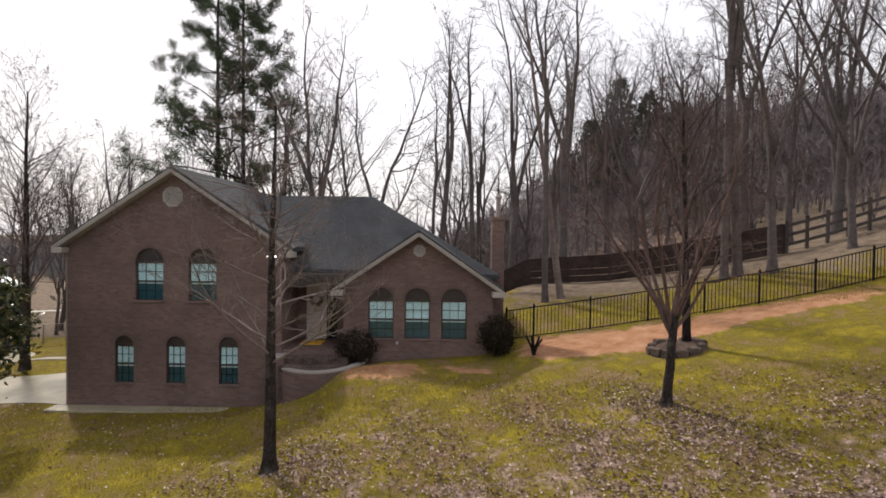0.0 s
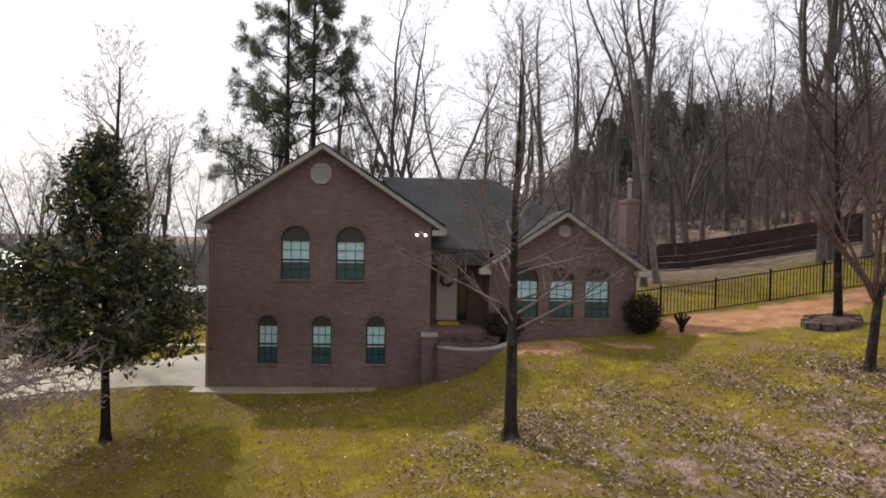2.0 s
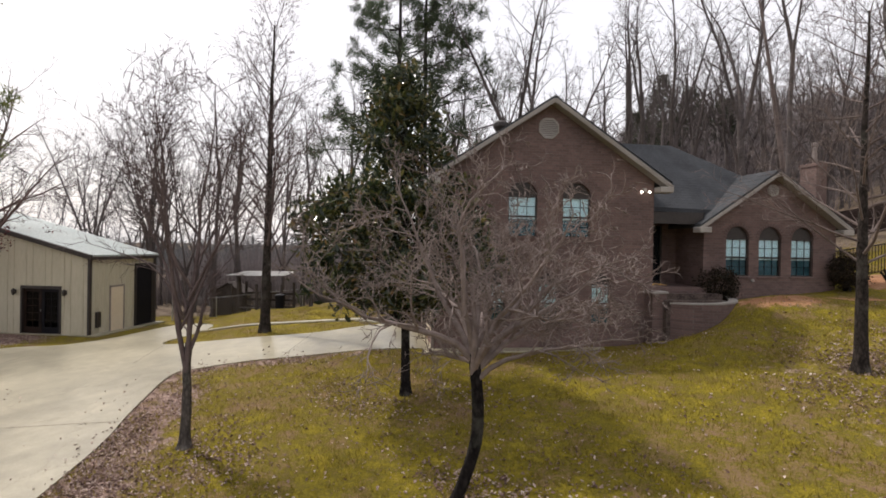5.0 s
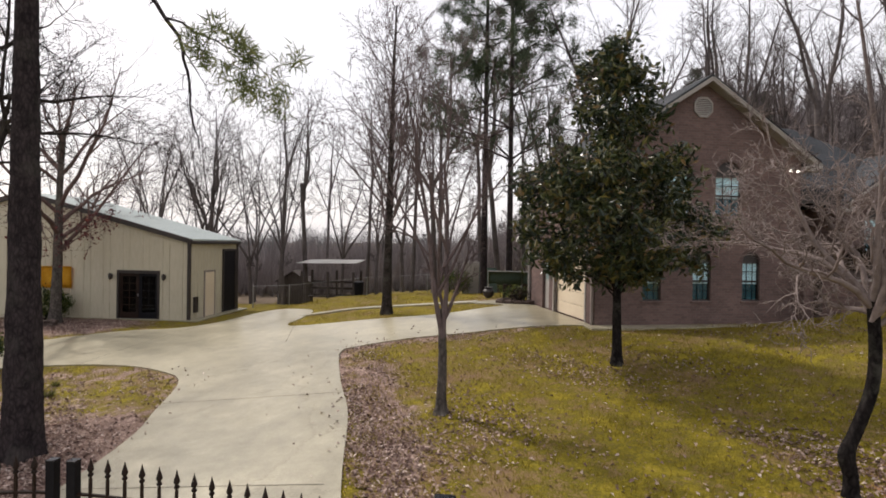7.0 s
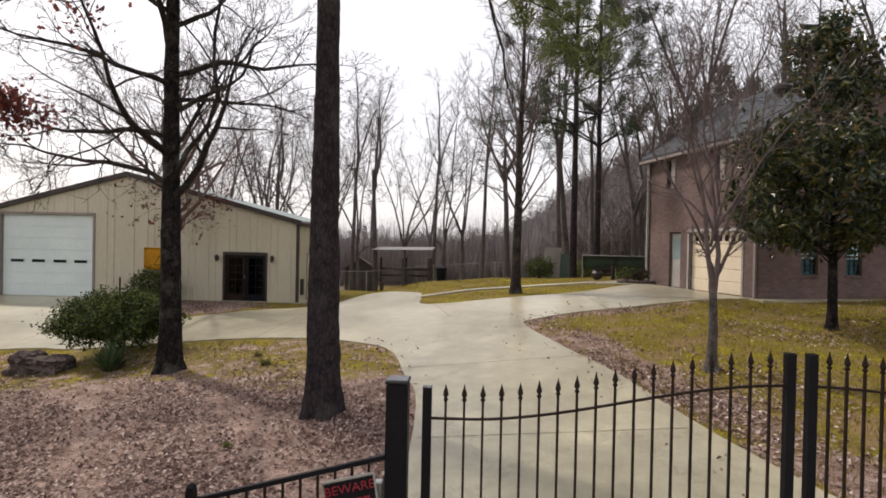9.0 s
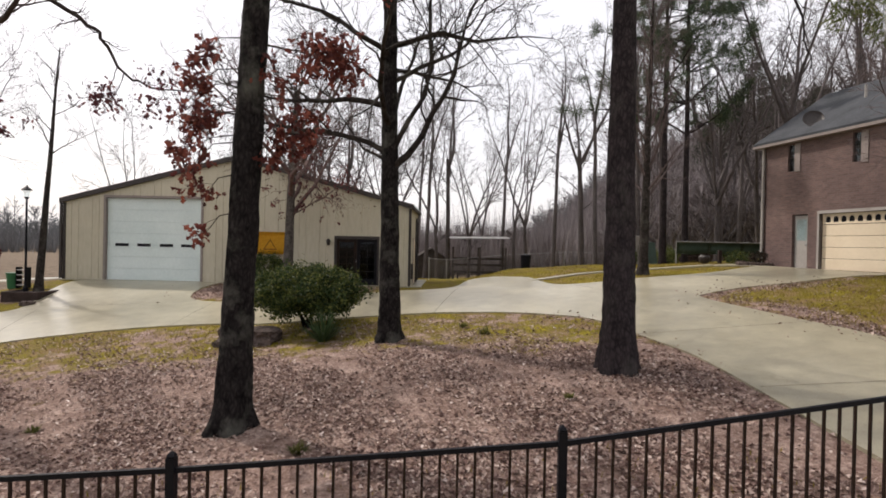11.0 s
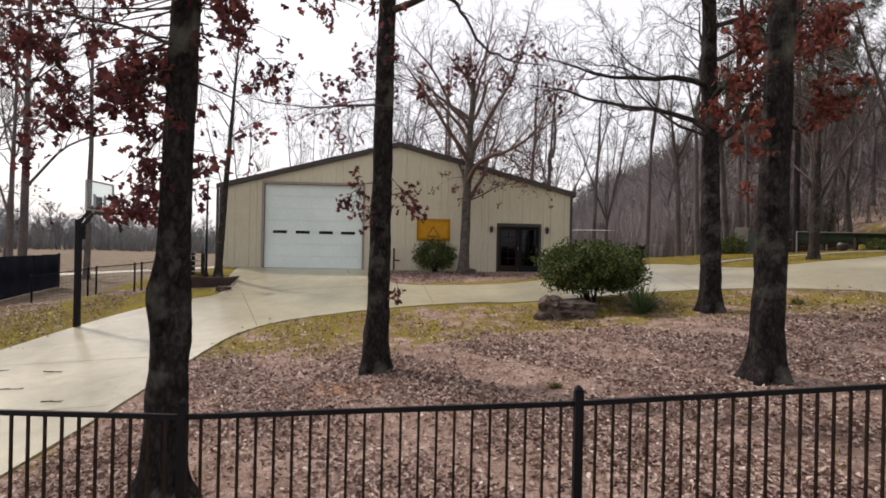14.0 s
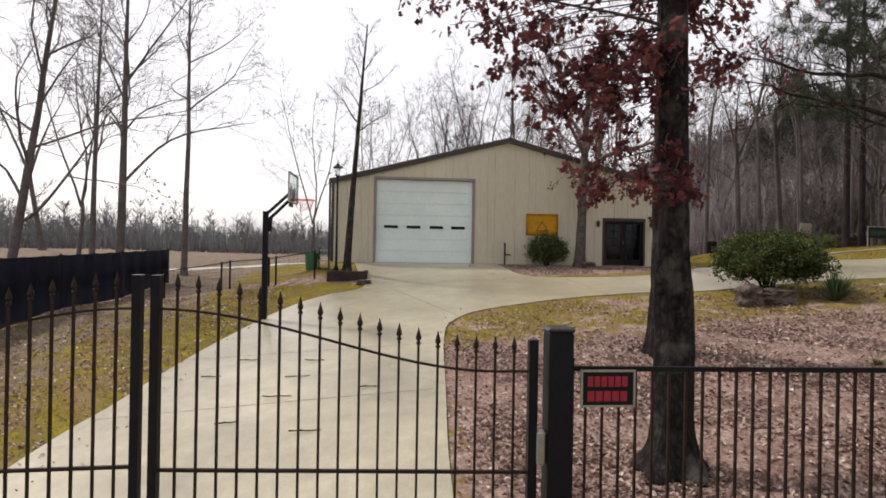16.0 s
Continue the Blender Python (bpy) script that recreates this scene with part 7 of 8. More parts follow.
for x, y, k, s, turn in ((38.0, 39.0, 0, 0.9, 1.0), (42.5, 38.0, 6, 1.1, 0.5), (44.0, 44.0, 7, 0.95, 3.0), (46.5, 40.0, 2, 1.0, 4.0), (26.0, 50.0, 2, 0.85, 2.5), (36.0, 44.0, 2, 1.0, 1.6), (54.0, 41.0, 7, 0.95, 2.2), (47.5, 47.5, 3, 1.0, 1.2), (41.5, 48.0, 4, 0.9, 2.9), (33.0, 42.0, 1, 0.95, 2.0), (30.0, 40.0, 5, 1.0, 0.7)):
    plant(kinds[k], x, y, s, turn, 0.5)
for k in range(90):
    x, y = rng.uniform(27, 88), rng.uniform(40, 66)
    if x > 56:
        y = rng.uniform(26, 62)
    if x < 0.7 * y - 2 and rng.random() < 0.7:
        continue
    plant(kinds[rng.randrange(9)], x, y, rng.uniform(0.65, 0.95), rng.uniform(0, 6.28))
for ob in kinds + pines:
    for o in (*ob.children_recursive, ob):
        bpy.data.objects.remove(o)


def far_woods(where):
    """The wooded hill and the distant tree line, past counting."""
    g = np.random.RandomState(5 + where)
    V, F = [], []

    def stick(a, b, r0, r1):
        d = b - a
        s = np.cross(d, (0.3, 0.8, 0.5))
        s = s / (np.linalg.norm(s) + 1e-9)
        t = np.cross(d, s)
        t = t / (np.linalg.norm(t) + 1e-9)
        k = len(V)
        for p, r in ((a, r0), (b, r1)):
            for c, e in ((1, 0), (-0.5, 0.87), (-0.5, -0.87)):
                V.append(tuple(p + r * (c * s + e * t)))
        F.extend(((k, k + 1, k + 4, k + 3), (k + 1, k + 2, k + 5, k + 4), (k + 2, k, k + 3, k + 5)))
    spots = []
    while where == 0 and len(spots) < 2300:
        x, y = g.uniform(17, 130), g.uniform(44, 88) if g.uniform() < 0.75 else g.uniform(20, 130)
        if (y > 44 or x > 60) and lz(x, y) > (2.0 if x < 40 else 8.0):
            spots.append((x, y, g.uniform(3.0, 5.5) + 2.0 * g.uniform() ** 3))
    for k in range(1300 if where == 1 else 0):
        a = g.uniform(-1.3, 0.3)
        d = g.uniform(80, 150)
        spots.append((8 + d * math.sin(a), d * math.cos(a), g.uniform(2.6, 4.6) + 3.5 * g.uniform() ** 4))
    while where == 2 and len(spots) < 120:
        x, y = g.uniform(23, 34), g.uniform(41, 50)
        spots.append((x, y, g.uniform(3.5, 6.5)))
    for x, y, h in spots:
        base = np.array((x, y, lz(x, y) - 0.3))
        top = base + np.array((g.normal(0, 0.6), g.normal(0, 0.6), h))
        stick(base, top, 0.07, 0.03)
        for k in range(14):
            u = g.uniform(0.2, 0.98)
            p = base + (top - base) * u
            az = g.uniform(0, 6.28)
            L = h * 0.34 * (1.25 - u)
            e = p + np.array((math.cos(az) * L * 0.7, math.sin(az) * L * 0.7, L * g.uniform(0.5, 1.1)))
            stick(p, e, 0.045, 0.015)
            for _ in range(4):
                m = p + (e - p) * g.uniform(0.3, 1.0)
                az2 = az + g.normal(0, 0.8)
                i = len(V)
                tip = m + np.array((math.cos(az2), math.sin(az2), g.uniform(0.3, 1.3))) * L * 0.45
                V.extend((tuple(m - (0.035, 0.02, 0.01)), tuple(m + (0.035, 0.02, 0.01)), tuple(tip)))
                F.append((i, i + 1, i + 2))
    return V, F


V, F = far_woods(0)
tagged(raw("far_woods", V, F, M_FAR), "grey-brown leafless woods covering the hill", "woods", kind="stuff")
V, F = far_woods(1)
tagged(raw("tree_line", V, F, M_FARL), "leafless tree line along the horizon, haze put in its colour", "woods", kind="stuff")


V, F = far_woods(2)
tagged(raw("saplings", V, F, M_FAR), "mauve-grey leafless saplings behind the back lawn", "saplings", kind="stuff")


def undergrowth(lo, hi):
    """Thin brush and saplings under the woods, past counting."""
    g = np.random.RandomState(8)
    V, F = [], []
    n = lo
    while n < hi:
        x, y = g.uniform(8, 130), g.uniform(34, 125)
        if n >= 9000:
            a, d = g.uniform(-1.3, 0.35), g.uniform(75, 130)
            x, y = 8 + d * math.sin(a), d * math.cos(a)
        elif (x < 32 and y < 44) or (x < 52 and y < 43) or (x < 15 and y < 60):
            continue
        z = lz(x, y)
        h = (g.uniform(0.8, 3.0) + 3.4 * g.uniform() ** 3) * (1.15 if n >= 9000 else 1)
        for k in range(7):
            az, r = g.uniform(0, 6.28), h * g.uniform(0.1, 0.4)
            a, b = np.array((x, y, z)), np.array((x + math.cos(az) * r, y + math.sin(az) * r, z + h * g.uniform(0.5, 1)))
            s = np.array((-math.sin(az), math.cos(az), 0)) * 0.032
            k0 = len(V)
            V.extend((tuple(a - s), tuple(a + s), tuple(b)))
            F.append((k0, k0 + 1, k0 + 2))
            for _ in range(3):
                m = a + (b - a) * g.uniform(0.3, 0.95)
                e = m + g.normal(0, 0.25, 3) * h * 0.4
                k0 = len(V)
                V.extend((tuple(m - s * 0.7), tuple(m + s * 0.7), tuple(e)))
                F.append((k0, k0 + 1, k0 + 2))
        n += 1
    return V, F


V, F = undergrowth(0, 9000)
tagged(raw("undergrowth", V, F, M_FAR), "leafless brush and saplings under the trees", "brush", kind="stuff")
V, F = [], []
g = np.random.RandomState(21)
for k in range(4200):
    x, y = g.uniform(-2, 34), g.uniform(43, 75)
    h, z = g.uniform(1.5, 4.5) + 4 * g.uniform() ** 3, lz(x, y)
    for j in range(9):
        a, r = g.uniform(0, 6.28), h * g.uniform(0.1, 0.45)
        i = len(V)
        sx, sy = -0.03 * math.sin(a), 0.03 * math.cos(a)
        V += [(x - sx, y - sy, z), (x + sx, y + sy, z), (x + r * math.cos(a), y + r * math.sin(a), z + h * g.uniform(0.5, 1))]
        F.append((i, i + 1, i + 2))
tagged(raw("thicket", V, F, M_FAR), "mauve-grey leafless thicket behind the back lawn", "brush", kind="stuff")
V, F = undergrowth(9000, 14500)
tagged(raw("field_brush", V, F, M_FARL), "leafless brush along the far field, haze put in its colour", "brush", kind="stuff")


# ---- shrubs, rocks and yard things ----
def bush(name, label, x, y, w, h, count, mat, size=0.09, stem=0.15, seed=1, group="", squash=1.0):
    """A shrub: several stems and a lumpy crown of many small leaves."""
    rng = random.Random(seed)
    ob = thing(name, Matrix.Translation((x, y, lz(x, y) - 0.02)), label, "shrub", group)
    st = Wood()
    cs = []
    for k in range(count):
        a, b = rng.uniform(0, math.tau), rng.uniform(-0.9, 1.0)
        lump = 1 + 0.15 * math.sin(4 * a + 3 * b) + 0.12 * math.sin(7 * a - 5 * b)
        r = (rng.uniform(0.45, 1.0) ** 0.5) * lump
        c = math.sqrt(max(0, 1 - b * b))
        cs.append(Vector((w / 2 * r * c * math.cos(a), w / 2 * squash * r * c * math.sin(a), stem + (h - stem) * (0.5 + 0.5 * b * r))))
    for k in range(9):
        e = cs[(k * 37) % count]
        st.tube([Vector((0.1 * math.cos(k), 0.1 * math.sin(k), 0)), Vector((e.x * 0.4, e.y * 0.4, stem + (h - stem) * 0.3)), e], [0.03, 0.02, 0.006], 5)
    raw("stems", st.V, st.F, M_BARK, ob)
    V, F = leaf_mesh(rng, cs, 8, size, size * 0.8, -0.2, 0.3)
    raw("leaves", V, F, mat, ob)
    return ob


bush("shrub", "broad rounded evergreen shrub with visible stems on the island", 6.45, 15.75, 2.8, 1.65, 3200, M_SHRUB, 0.08, 0.3, 3)
bush("shrub", "clipped dark green shrub against the workshop wall", 2.4, 24.3, 1.75, 1.35, 700, M_SHRUB, 0.08, 0.1, 4)
bush("shrub", "dense dark shrub at the corner of the brick wing", 37.6, 21.6, 1.05, 1.2, 650, M_SHRUBD, 0.07, 0.05, 5, "house shrubs")
bush("shrub", "dense brown-green shrub beside the porch", 33.25, 20.75, 1.2, 1.15, 560, M_SHRUBD, 0.07, 0.05, 6, "house shrubs")
bush("shrub", "low shrub by the side of the house", 22.6, 25.2, 1.2, 0.55, 160, M_SHRUB, 0.08, 0.05, 7, "house shrubs")
bush("shrub", "small round evergreen beside the far boards", 19.7, 31.9, 1.5, 1.2, 300, M_SHRUB, 0.1, 0.1, 8)
bush("shrub", "olive-green shrub at the back of the lawn", 22.6, 33.4, 1.4, 1.3, 200, M_NEEDLE, 0.12, 0.1, 9)


def yucca(x, y):
    rng = random.Random(6)
    ob = thing("yucca", Matrix.Translation((x, y, lz(x, y) - 0.02)), "spiky grey-green yucca clump on the island", "plant")
    V, F = [], []
    for k in range(130):
        a, t = rng.uniform(0, math.tau), rng.uniform(0.15, 1.2)
        L = rng.uniform(0.55, 0.95)
        d = Vector((math.cos(a) * math.sin(t), math.sin(a) * math.sin(t), math.cos(t)))
        s = Vector((-math.sin(a), math.cos(a), 0)) * 0.022
        b = Vector((math.cos(a), math.sin(a), 0)) * 0.12 * rng.random()
        m = b + d * L * 0.55 + Vector((0, 0, 0.03))
        e = b + d * L - Vector((0, 0, 0.06 * t))
        n = len(V)
        V += [tuple(p) for p in (b - s, b + s, m + s * 0.9, m - s * 0.9, e)]
        F += [(n, n + 1, n + 2, n + 3), (n + 3, n + 2, n + 4)]
    raw("foliage", V, F, M_YUCCA, ob)


yucca(7.22, 14.25)


def tuft(x, y, size, seed):
    rng = random.Random(seed)
    ob = thing("weed_tuft", Matrix.Translation((x, y, lz(x, y) - 0.02)), "ragged green weed tuft among fallen leaves", "plant", "weed tufts")
    V, F = [], []
    for k in range(70):
        a, t, L = rng.uniform(0, math.tau), rng.uniform(0.2, 1.3), size * rng.uniform(0.5, 1.0)
        b = Vector((rng.uniform(-0.3, 0.3) * size, rng.uniform(-0.25, 0.25) * size, 0))
        d = Vector((math.cos(a) * math.sin(t), math.sin(a) * math.sin(t), math.cos(t)))
        q = Vector((-math.sin(a), math.cos(a), 0)) * 0.011
        n = len(V)
        V += [tuple(p) for p in (b - q, b + q, b + d * L * 0.6 + q, b + d * L * 0.6 - q, b + d * L - Vector((0, 0, 0.1 * L)))]
        F += [(n, n + 1, n + 2, n + 3), (n + 3, n + 2, n + 4)]
    raw("blades", V, F, M_WEED, ob)


for k, (x, y, q) in enumerate(((11.1, 14.1, 0.3), (8.4, 8.1, 0.22), (10.6, 14.9, 0.2), (12.2, 9.6, 0.16), (3.9, 9.4, 0.18))):
    tuft(x, y, q, 70 + k)


def rock(x, y, w, d, h, seed, label="flat-topped weathered brown boulder"):
    rng = random.Random(seed)
    bm = bmesh.new()
    bmesh.ops.create_cube(bm, size=2)
    bmesh.ops.subdivide_edges(bm, edges=bm.edges[:], cuts=7, use_grid_fill=True)
    o = Vector((rng.uniform(0, 50), rng.uniform(0, 50), rng.uniform(0, 50)))
    for v in bm.verts:
        # a block with worn corners, split along its beds
        q = v.co * (1 - 0.2 * (v.co.length - 1))
        f = 1 + 0.3 * noise.noise(q * 0.9 + o) + 0.22 * noise.noise(q * 3.3 + o) + 0.12 * noise.noise(q * 7 + o)
        p = Vector((q.x * f, q.y * f, q.z))
        bed = 0.16 if math.sin(q.z * 7 + 2 * noise.noise(q + o)) > 0.3 else 0.0
        p.x, p.y = p.x * (1 - bed), p.y * (1 - bed)
        p.z = p.z * 0.62 + 0.2 * noise.noise(q * 1.6 + o) + 0.09 * noise.noise(q * 6 + o)
        v.co = Vector((p.x * w / 2, p.y * d / 2, (p.z + 0.35) * h))
    ob = part("rock", bm, M_ROCK)
    ob.matrix_world = Matrix.Translation((x, y, lz(x, y) - 0.05)) @ Matrix.Rotation(rng.uniform(-0.4, 0.4), 4, "Z")
    return tagged(ob, label, "rock", "rocks")


rock(5.68, 14.4, 1.0, 0.75, 0.42, 1)
rock(5.02, 14.45, 0.6, 0.7, 0.56, 2, "squared brown boulder leaning on a flat one")
rock(3.75, 22.9, 0.5, 0.4, 0.3, 3, "small grey stone at the foot of a tree")
rock(-5.2, 20.9, 0.5, 0.4, 0.2, 4, "low stone at the planter's end")

# basketball hoop
hoop = thing("basketball_hoop", pose(-7.66, 16.5, lz(-7.66, 16.5)), "black basketball hoop post with clear backboard beside the drive", "basketball hoop")
g = 1.47 - lz(-7.66, 16.5)
part("pole", box(bmesh.new(), -0.07, 0.07, -0.07, 0.07, -0.1, g + 0.1, soft=0.012), M_BLACK, hoop)
part("adjuster", boxes((0.06, 0.17, -0.06, 0.06, g - 0.45, g - 0.05), soft=0.02), M_BLACK, hoop)
for dz in (0.0, -0.22):
    part("arm", bar(bmesh.new(), (0, -0.02, g + dz), (0.78, -0.35, g + 0.65 + dz * 0.8), 0.05, 0.07), M_BLACK, hoop)
bb = part("backboard", boxes((0.80, 0.825, -1.05, 0.15, g + 0.34, g + 1.05)), M_ACRYL, hoop, "clear acrylic backboard")
part("backboard_frame", boxes((0.79, 0.835, -1.09, -1.05, g + 0.31, g + 1.08), (0.79, 0.835, 0.15, 0.19, g + 0.31, g + 1.08), (0.79, 0.835, -1.05, 0.15, g + 1.05, g + 1.09), (0.79, 0.835, -1.05, 0.15, g + 0.3, g + 0.34),
     (0.786, 0.838, -0.72, -0.69, g + 0.4, g + 0.75), (0.786, 0.838, -0.24, -0.21, g + 0.4, g + 0.75)), M_STEEL, bb)
part("mount", boxes((0.72, 0.8, -0.6, -0.3, g + 0.2, g + 0.7), soft=0.02), M_DARK, hoop)
rim = bmesh.new()
for k in range(20):
    a, b = (math.tau * k / 20, math.tau * (k + 1) / 20)
    rod(rim, (1.15 + 0.23 * math.cos(a), -0.45 + 0.23 * math.sin(a), g + 0.4), (1.15 + 0.23 * math.cos(b), -0.45 + 0.23 * math.sin(b), g + 0.4), 0.012, n=5, caps=False)
rod(rim, (0.82, -0.45, g + 0.38), (0.93, -0.45, g + 0.4), 0.03, n=6)
part("rim", rim, M_ORANGE, hoop, "orange steel rim")
net = bmesh.new()
for k in range(12):
    for s in (1, -1):
        p = [Vector((1.15 + r * math.cos(math.tau * (k + s * j * 0.5) / 12), -0.45 + r * math.sin(math.tau * (k + s * j * 0.5) / 12), g + 0.39 - 0.09 * j)) for j, r in enumerate((0.23, 0.18, 0.15, 0.14))]
        for a, b in zip(p, p[1:]):
            rod(net, a, b, 0.004, n=3, caps=False)
part("net", net, M_ORANGE, hoop)

# lamp post and planter
lp = thing("lamp_post", pose(-6.33, 22.2, lz(-6.33, 22.2)), "slim black lamp post with a carriage lantern", "lamp post")
g = 3.3 - lz(-6.33, 22.2)
part("post", lathe(bmesh.new(), ((0.09, -0.1), (0.09, 0.2), (0.05, 0.3), (0.04, 1.2), (0.035, g)), 10), M_BLACK, lp)
part("lantern_base", lathe(bmesh.new(), ((0.04, 0), (0.09, 0.05), (0.1, 0.07)), 8, (0, 0, g)), M_BLACK, lp)
part("lantern_glass", lathe(bmesh.new(), ((0.09, 0), (0.13, 0.26)), 6, (0, 0, g + 0.07)), M_ACRYL, lp)
part("lantern_roof", lathe(bmesh.new(), ((0.2, 0), (0.19, 0.03), (0.06, 0.13), (0.02, 0.2)), 6, (0, 0, g + 0.33)), M_BLACK, lp)
pl = thing("planter", pose(-5.95, 22.0, lz(-5.95, 22.0)), "low dark timber planter edging round the lamp and tree", "planter")
part("edging", boxes((-0.62, 0.82, -0.72, -0.57, -0.3, 0.17), (-0.62, -0.48, -0.57, 0.6, -0.3, 0.17), (0.68, 0.82, -0.57, 0.6, -0.3, 0.17), (-0.62, 0.82, 0.6, 0.74, -0.3, 0.17), soft=0.02), M_RAIL, pl)
part("soil", boxes((-0.48, 0.68, -0.57, 0.6, -0.2, 0.1)), M_ROCK, pl)
bn = thing("green_bin", pose(-7.35, 22.9, lz(-7.35, 22.9)), "green plastic bin behind the lamp post", "bin")
part("body", lathe(bmesh.new(), ((0.22, 0), (0.27, 0.6)), 14), M_GREENP, bn)
part("rim", lathe(bmesh.new(), ((0.29, 0.6), (0.29, 0.64)), 14), M_GREENP, bn)
st = thing("white_rack", pose(-6.85, 22.75, lz(-6.85, 22.75)), "small black and white step rack", "rack")
part("rails", boxes((-0.2, -0.17, -0.15, 0.15, 0, 0.85), (0.17, 0.2, -0.15, 0.15, 0, 0.85)), M_BLACK, st)
for k in range(4):
    part("shelf", boxes((-0.17, 0.17, -0.15, 0.15, 0.12 + 0.2 * k, 0.16 + 0.2 * k)), M_WHITE, st)

# yellow banner on the workshop wall, hose reel and pipe
bnr = thing("yellow_banner", pose(2.33, 24.93, 1.78), "faded yellow banner fixed to the tan wall", "banner")
bm = bmesh.new()
for i in range(9):
    for j in range(6):
        bm.verts.new((-0.72 + 0.18 * i, -0.02 + 0.02 * math.sin(i * 1.7) * math.cos(j), -0.48 + 0.192 * j))
bm.verts.ensure_lookup_table()
for i in range(8):
    for j in range(5):
        bm.faces.new([bm.verts[k] for k in (i * 6 + j, i * 6 + 6 + j, i * 6 + 7 + j, i * 6 + 1 + j)])
bmesh.ops.solidify(bm, geom=bm.faces[:], thickness=0.006)
part("cloth", bm, M_YELLOW, bnr, smooth=True)
part("emblem", plate([(-0.3, -0.3), (0.3, -0.3), (0.0, 0.17)], [[(-0.22, -0.25), (0.22, -0.25), (0.0, 0.1)]], -0.05, -0.044), M_OCHRE, bnr)
pp = thing("standpipe", pose(0.65, 24.75, 0.0), "rusty standpipe with a tap by the workshop wall", "pipe")
part("pipe", rod(bmesh.new(), (0, 0, -0.1), (0, 0, 0.95), 0.035), M_RUSTY, pp)
part("tap", rod(bmesh.new(), (0, 0, 0.45), (0.25, -0.05, 0.42), 0.03), M_RUSTY, pp)

# shelter, boards and bits behind the lawn
sh = thing("open_shelter", pose(10.1, 34.3, lz(11.8, 34.3)), "open timber shelter with a tin roof behind the lawn", "shelter")
for x in (0.15, 1.75, 3.3):
    for y in (0.0, 2.0):
        part("post", box(bmesh.new(), x - 0.06, x + 0.06, y - 0.06, y + 0.06, -0.3, 2.0), M_PLANK, sh)
h = 2.33 - lz(11.8, 34.3)
bm = bmesh.new()
v = [bm.verts.new(p) for p in ((-0.1, -0.35, h - 0.08), (3.55, -0.35, h - 0.03), (3.55, 2.4, h + 0.12), (-0.1, 2.4, h + 0.07))]
bm.faces.new(v)
bmesh.ops.solidify(bm, geom=bm.faces[:], thickness=0.07)
part("roof", bm, M_TIN, sh, "pale corrugated tin roof")
for z in (0.35, 0.8, 1.2):
    part("rail", boxes((0.1, 3.4, 1.95, 2.02, z, z + 0.14)), M_PLANK, sh)
part("bench", boxes((0.3, 3.2, 0.7, 1.1, 0.42, 0.48), (0.4, 0.48, 0.75, 1.05, -0.1, 0.42), (3.0, 3.08, 0.75, 1.05, -0.1, 0.42)), M_PLANK, sh)
shed = thing("small_shed", pose(7.9, 36.5, lz(7.9, 36.5), 0, 0, 8), "small grey plank shed with a gabled end", "shed")
part("wall", plate([(0, -0.1), (1.9, -0.1), (1.9, 1.5), (0.95, 2.1), (0, 1.5)], (), 0, 1.8), M_PLANK, shed)
part("roof", pitched(-0.15, 2.05, 2.13, 1.43, 1.43, -0.15, 1.95, 0.95, 0.05), M_PLANK, shed)
bin_ = thing("black_bin", pose(14.3, 31.9, lz(14.3, 31.9)), "black round bin on the back lawn", "bin")
part("body", lathe(bmesh.new(), ((0.24, 0), (0.29, 0.72)), 14), M_BLACK, bin_)
part("lid", lathe(bmesh.new(), ((0.31, 0.72), (0.3, 0.77), (0.1, 0.83)), 14), M_BLACK, bin_)
lb = thing("leaning_boards", pose(20.9, 32.6, lz(20.9, 32.6), 0, 0, 12), "pale and green boards leaning together at the wood's edge", "boards")
for k, (x, w, t) in enumerate(((-0.5, 0.9, 0.12), (0.55, 1.0, -0.25))):
    bm = boxes((x - w / 2, x + w / 2, -0.03, 0.03, 0, 1.9 - 0.3 * k), soft=0.01)
    bmesh.ops.rotate(bm, cent=(x, 0, 0), matrix=Matrix.Rotation(t, 3, "X"), verts=bm.verts)
    part("board", bm, (M_WHITE, M_GREEN)[k], lb)
tk = thing("urn", pose(21.42, 25.8, lz(21.42, 25.8)), "dark round-bellied urn standing by the house", "urn")
part("bowl", lathe(bmesh.new(), ((0.1, 0), (0.22, 0.12), (0.25, 0.3), (0.15, 0.42), (0.2, 0.47)), 12), M_DARK, tk)
tree("leaning_tree", "pale leaning bare trunk behind the chimney", 39.15, 28.0, 61, 12.5, 0.15, FOREST, 0.72, 7, 0.22, (0.4, 0.9), (-1.7, 0.3), 0.03, bark=M_TWIGL, twig=M_BARKF, sides=10, group="bare woodland trees", taper=0.75, flare=0.2)


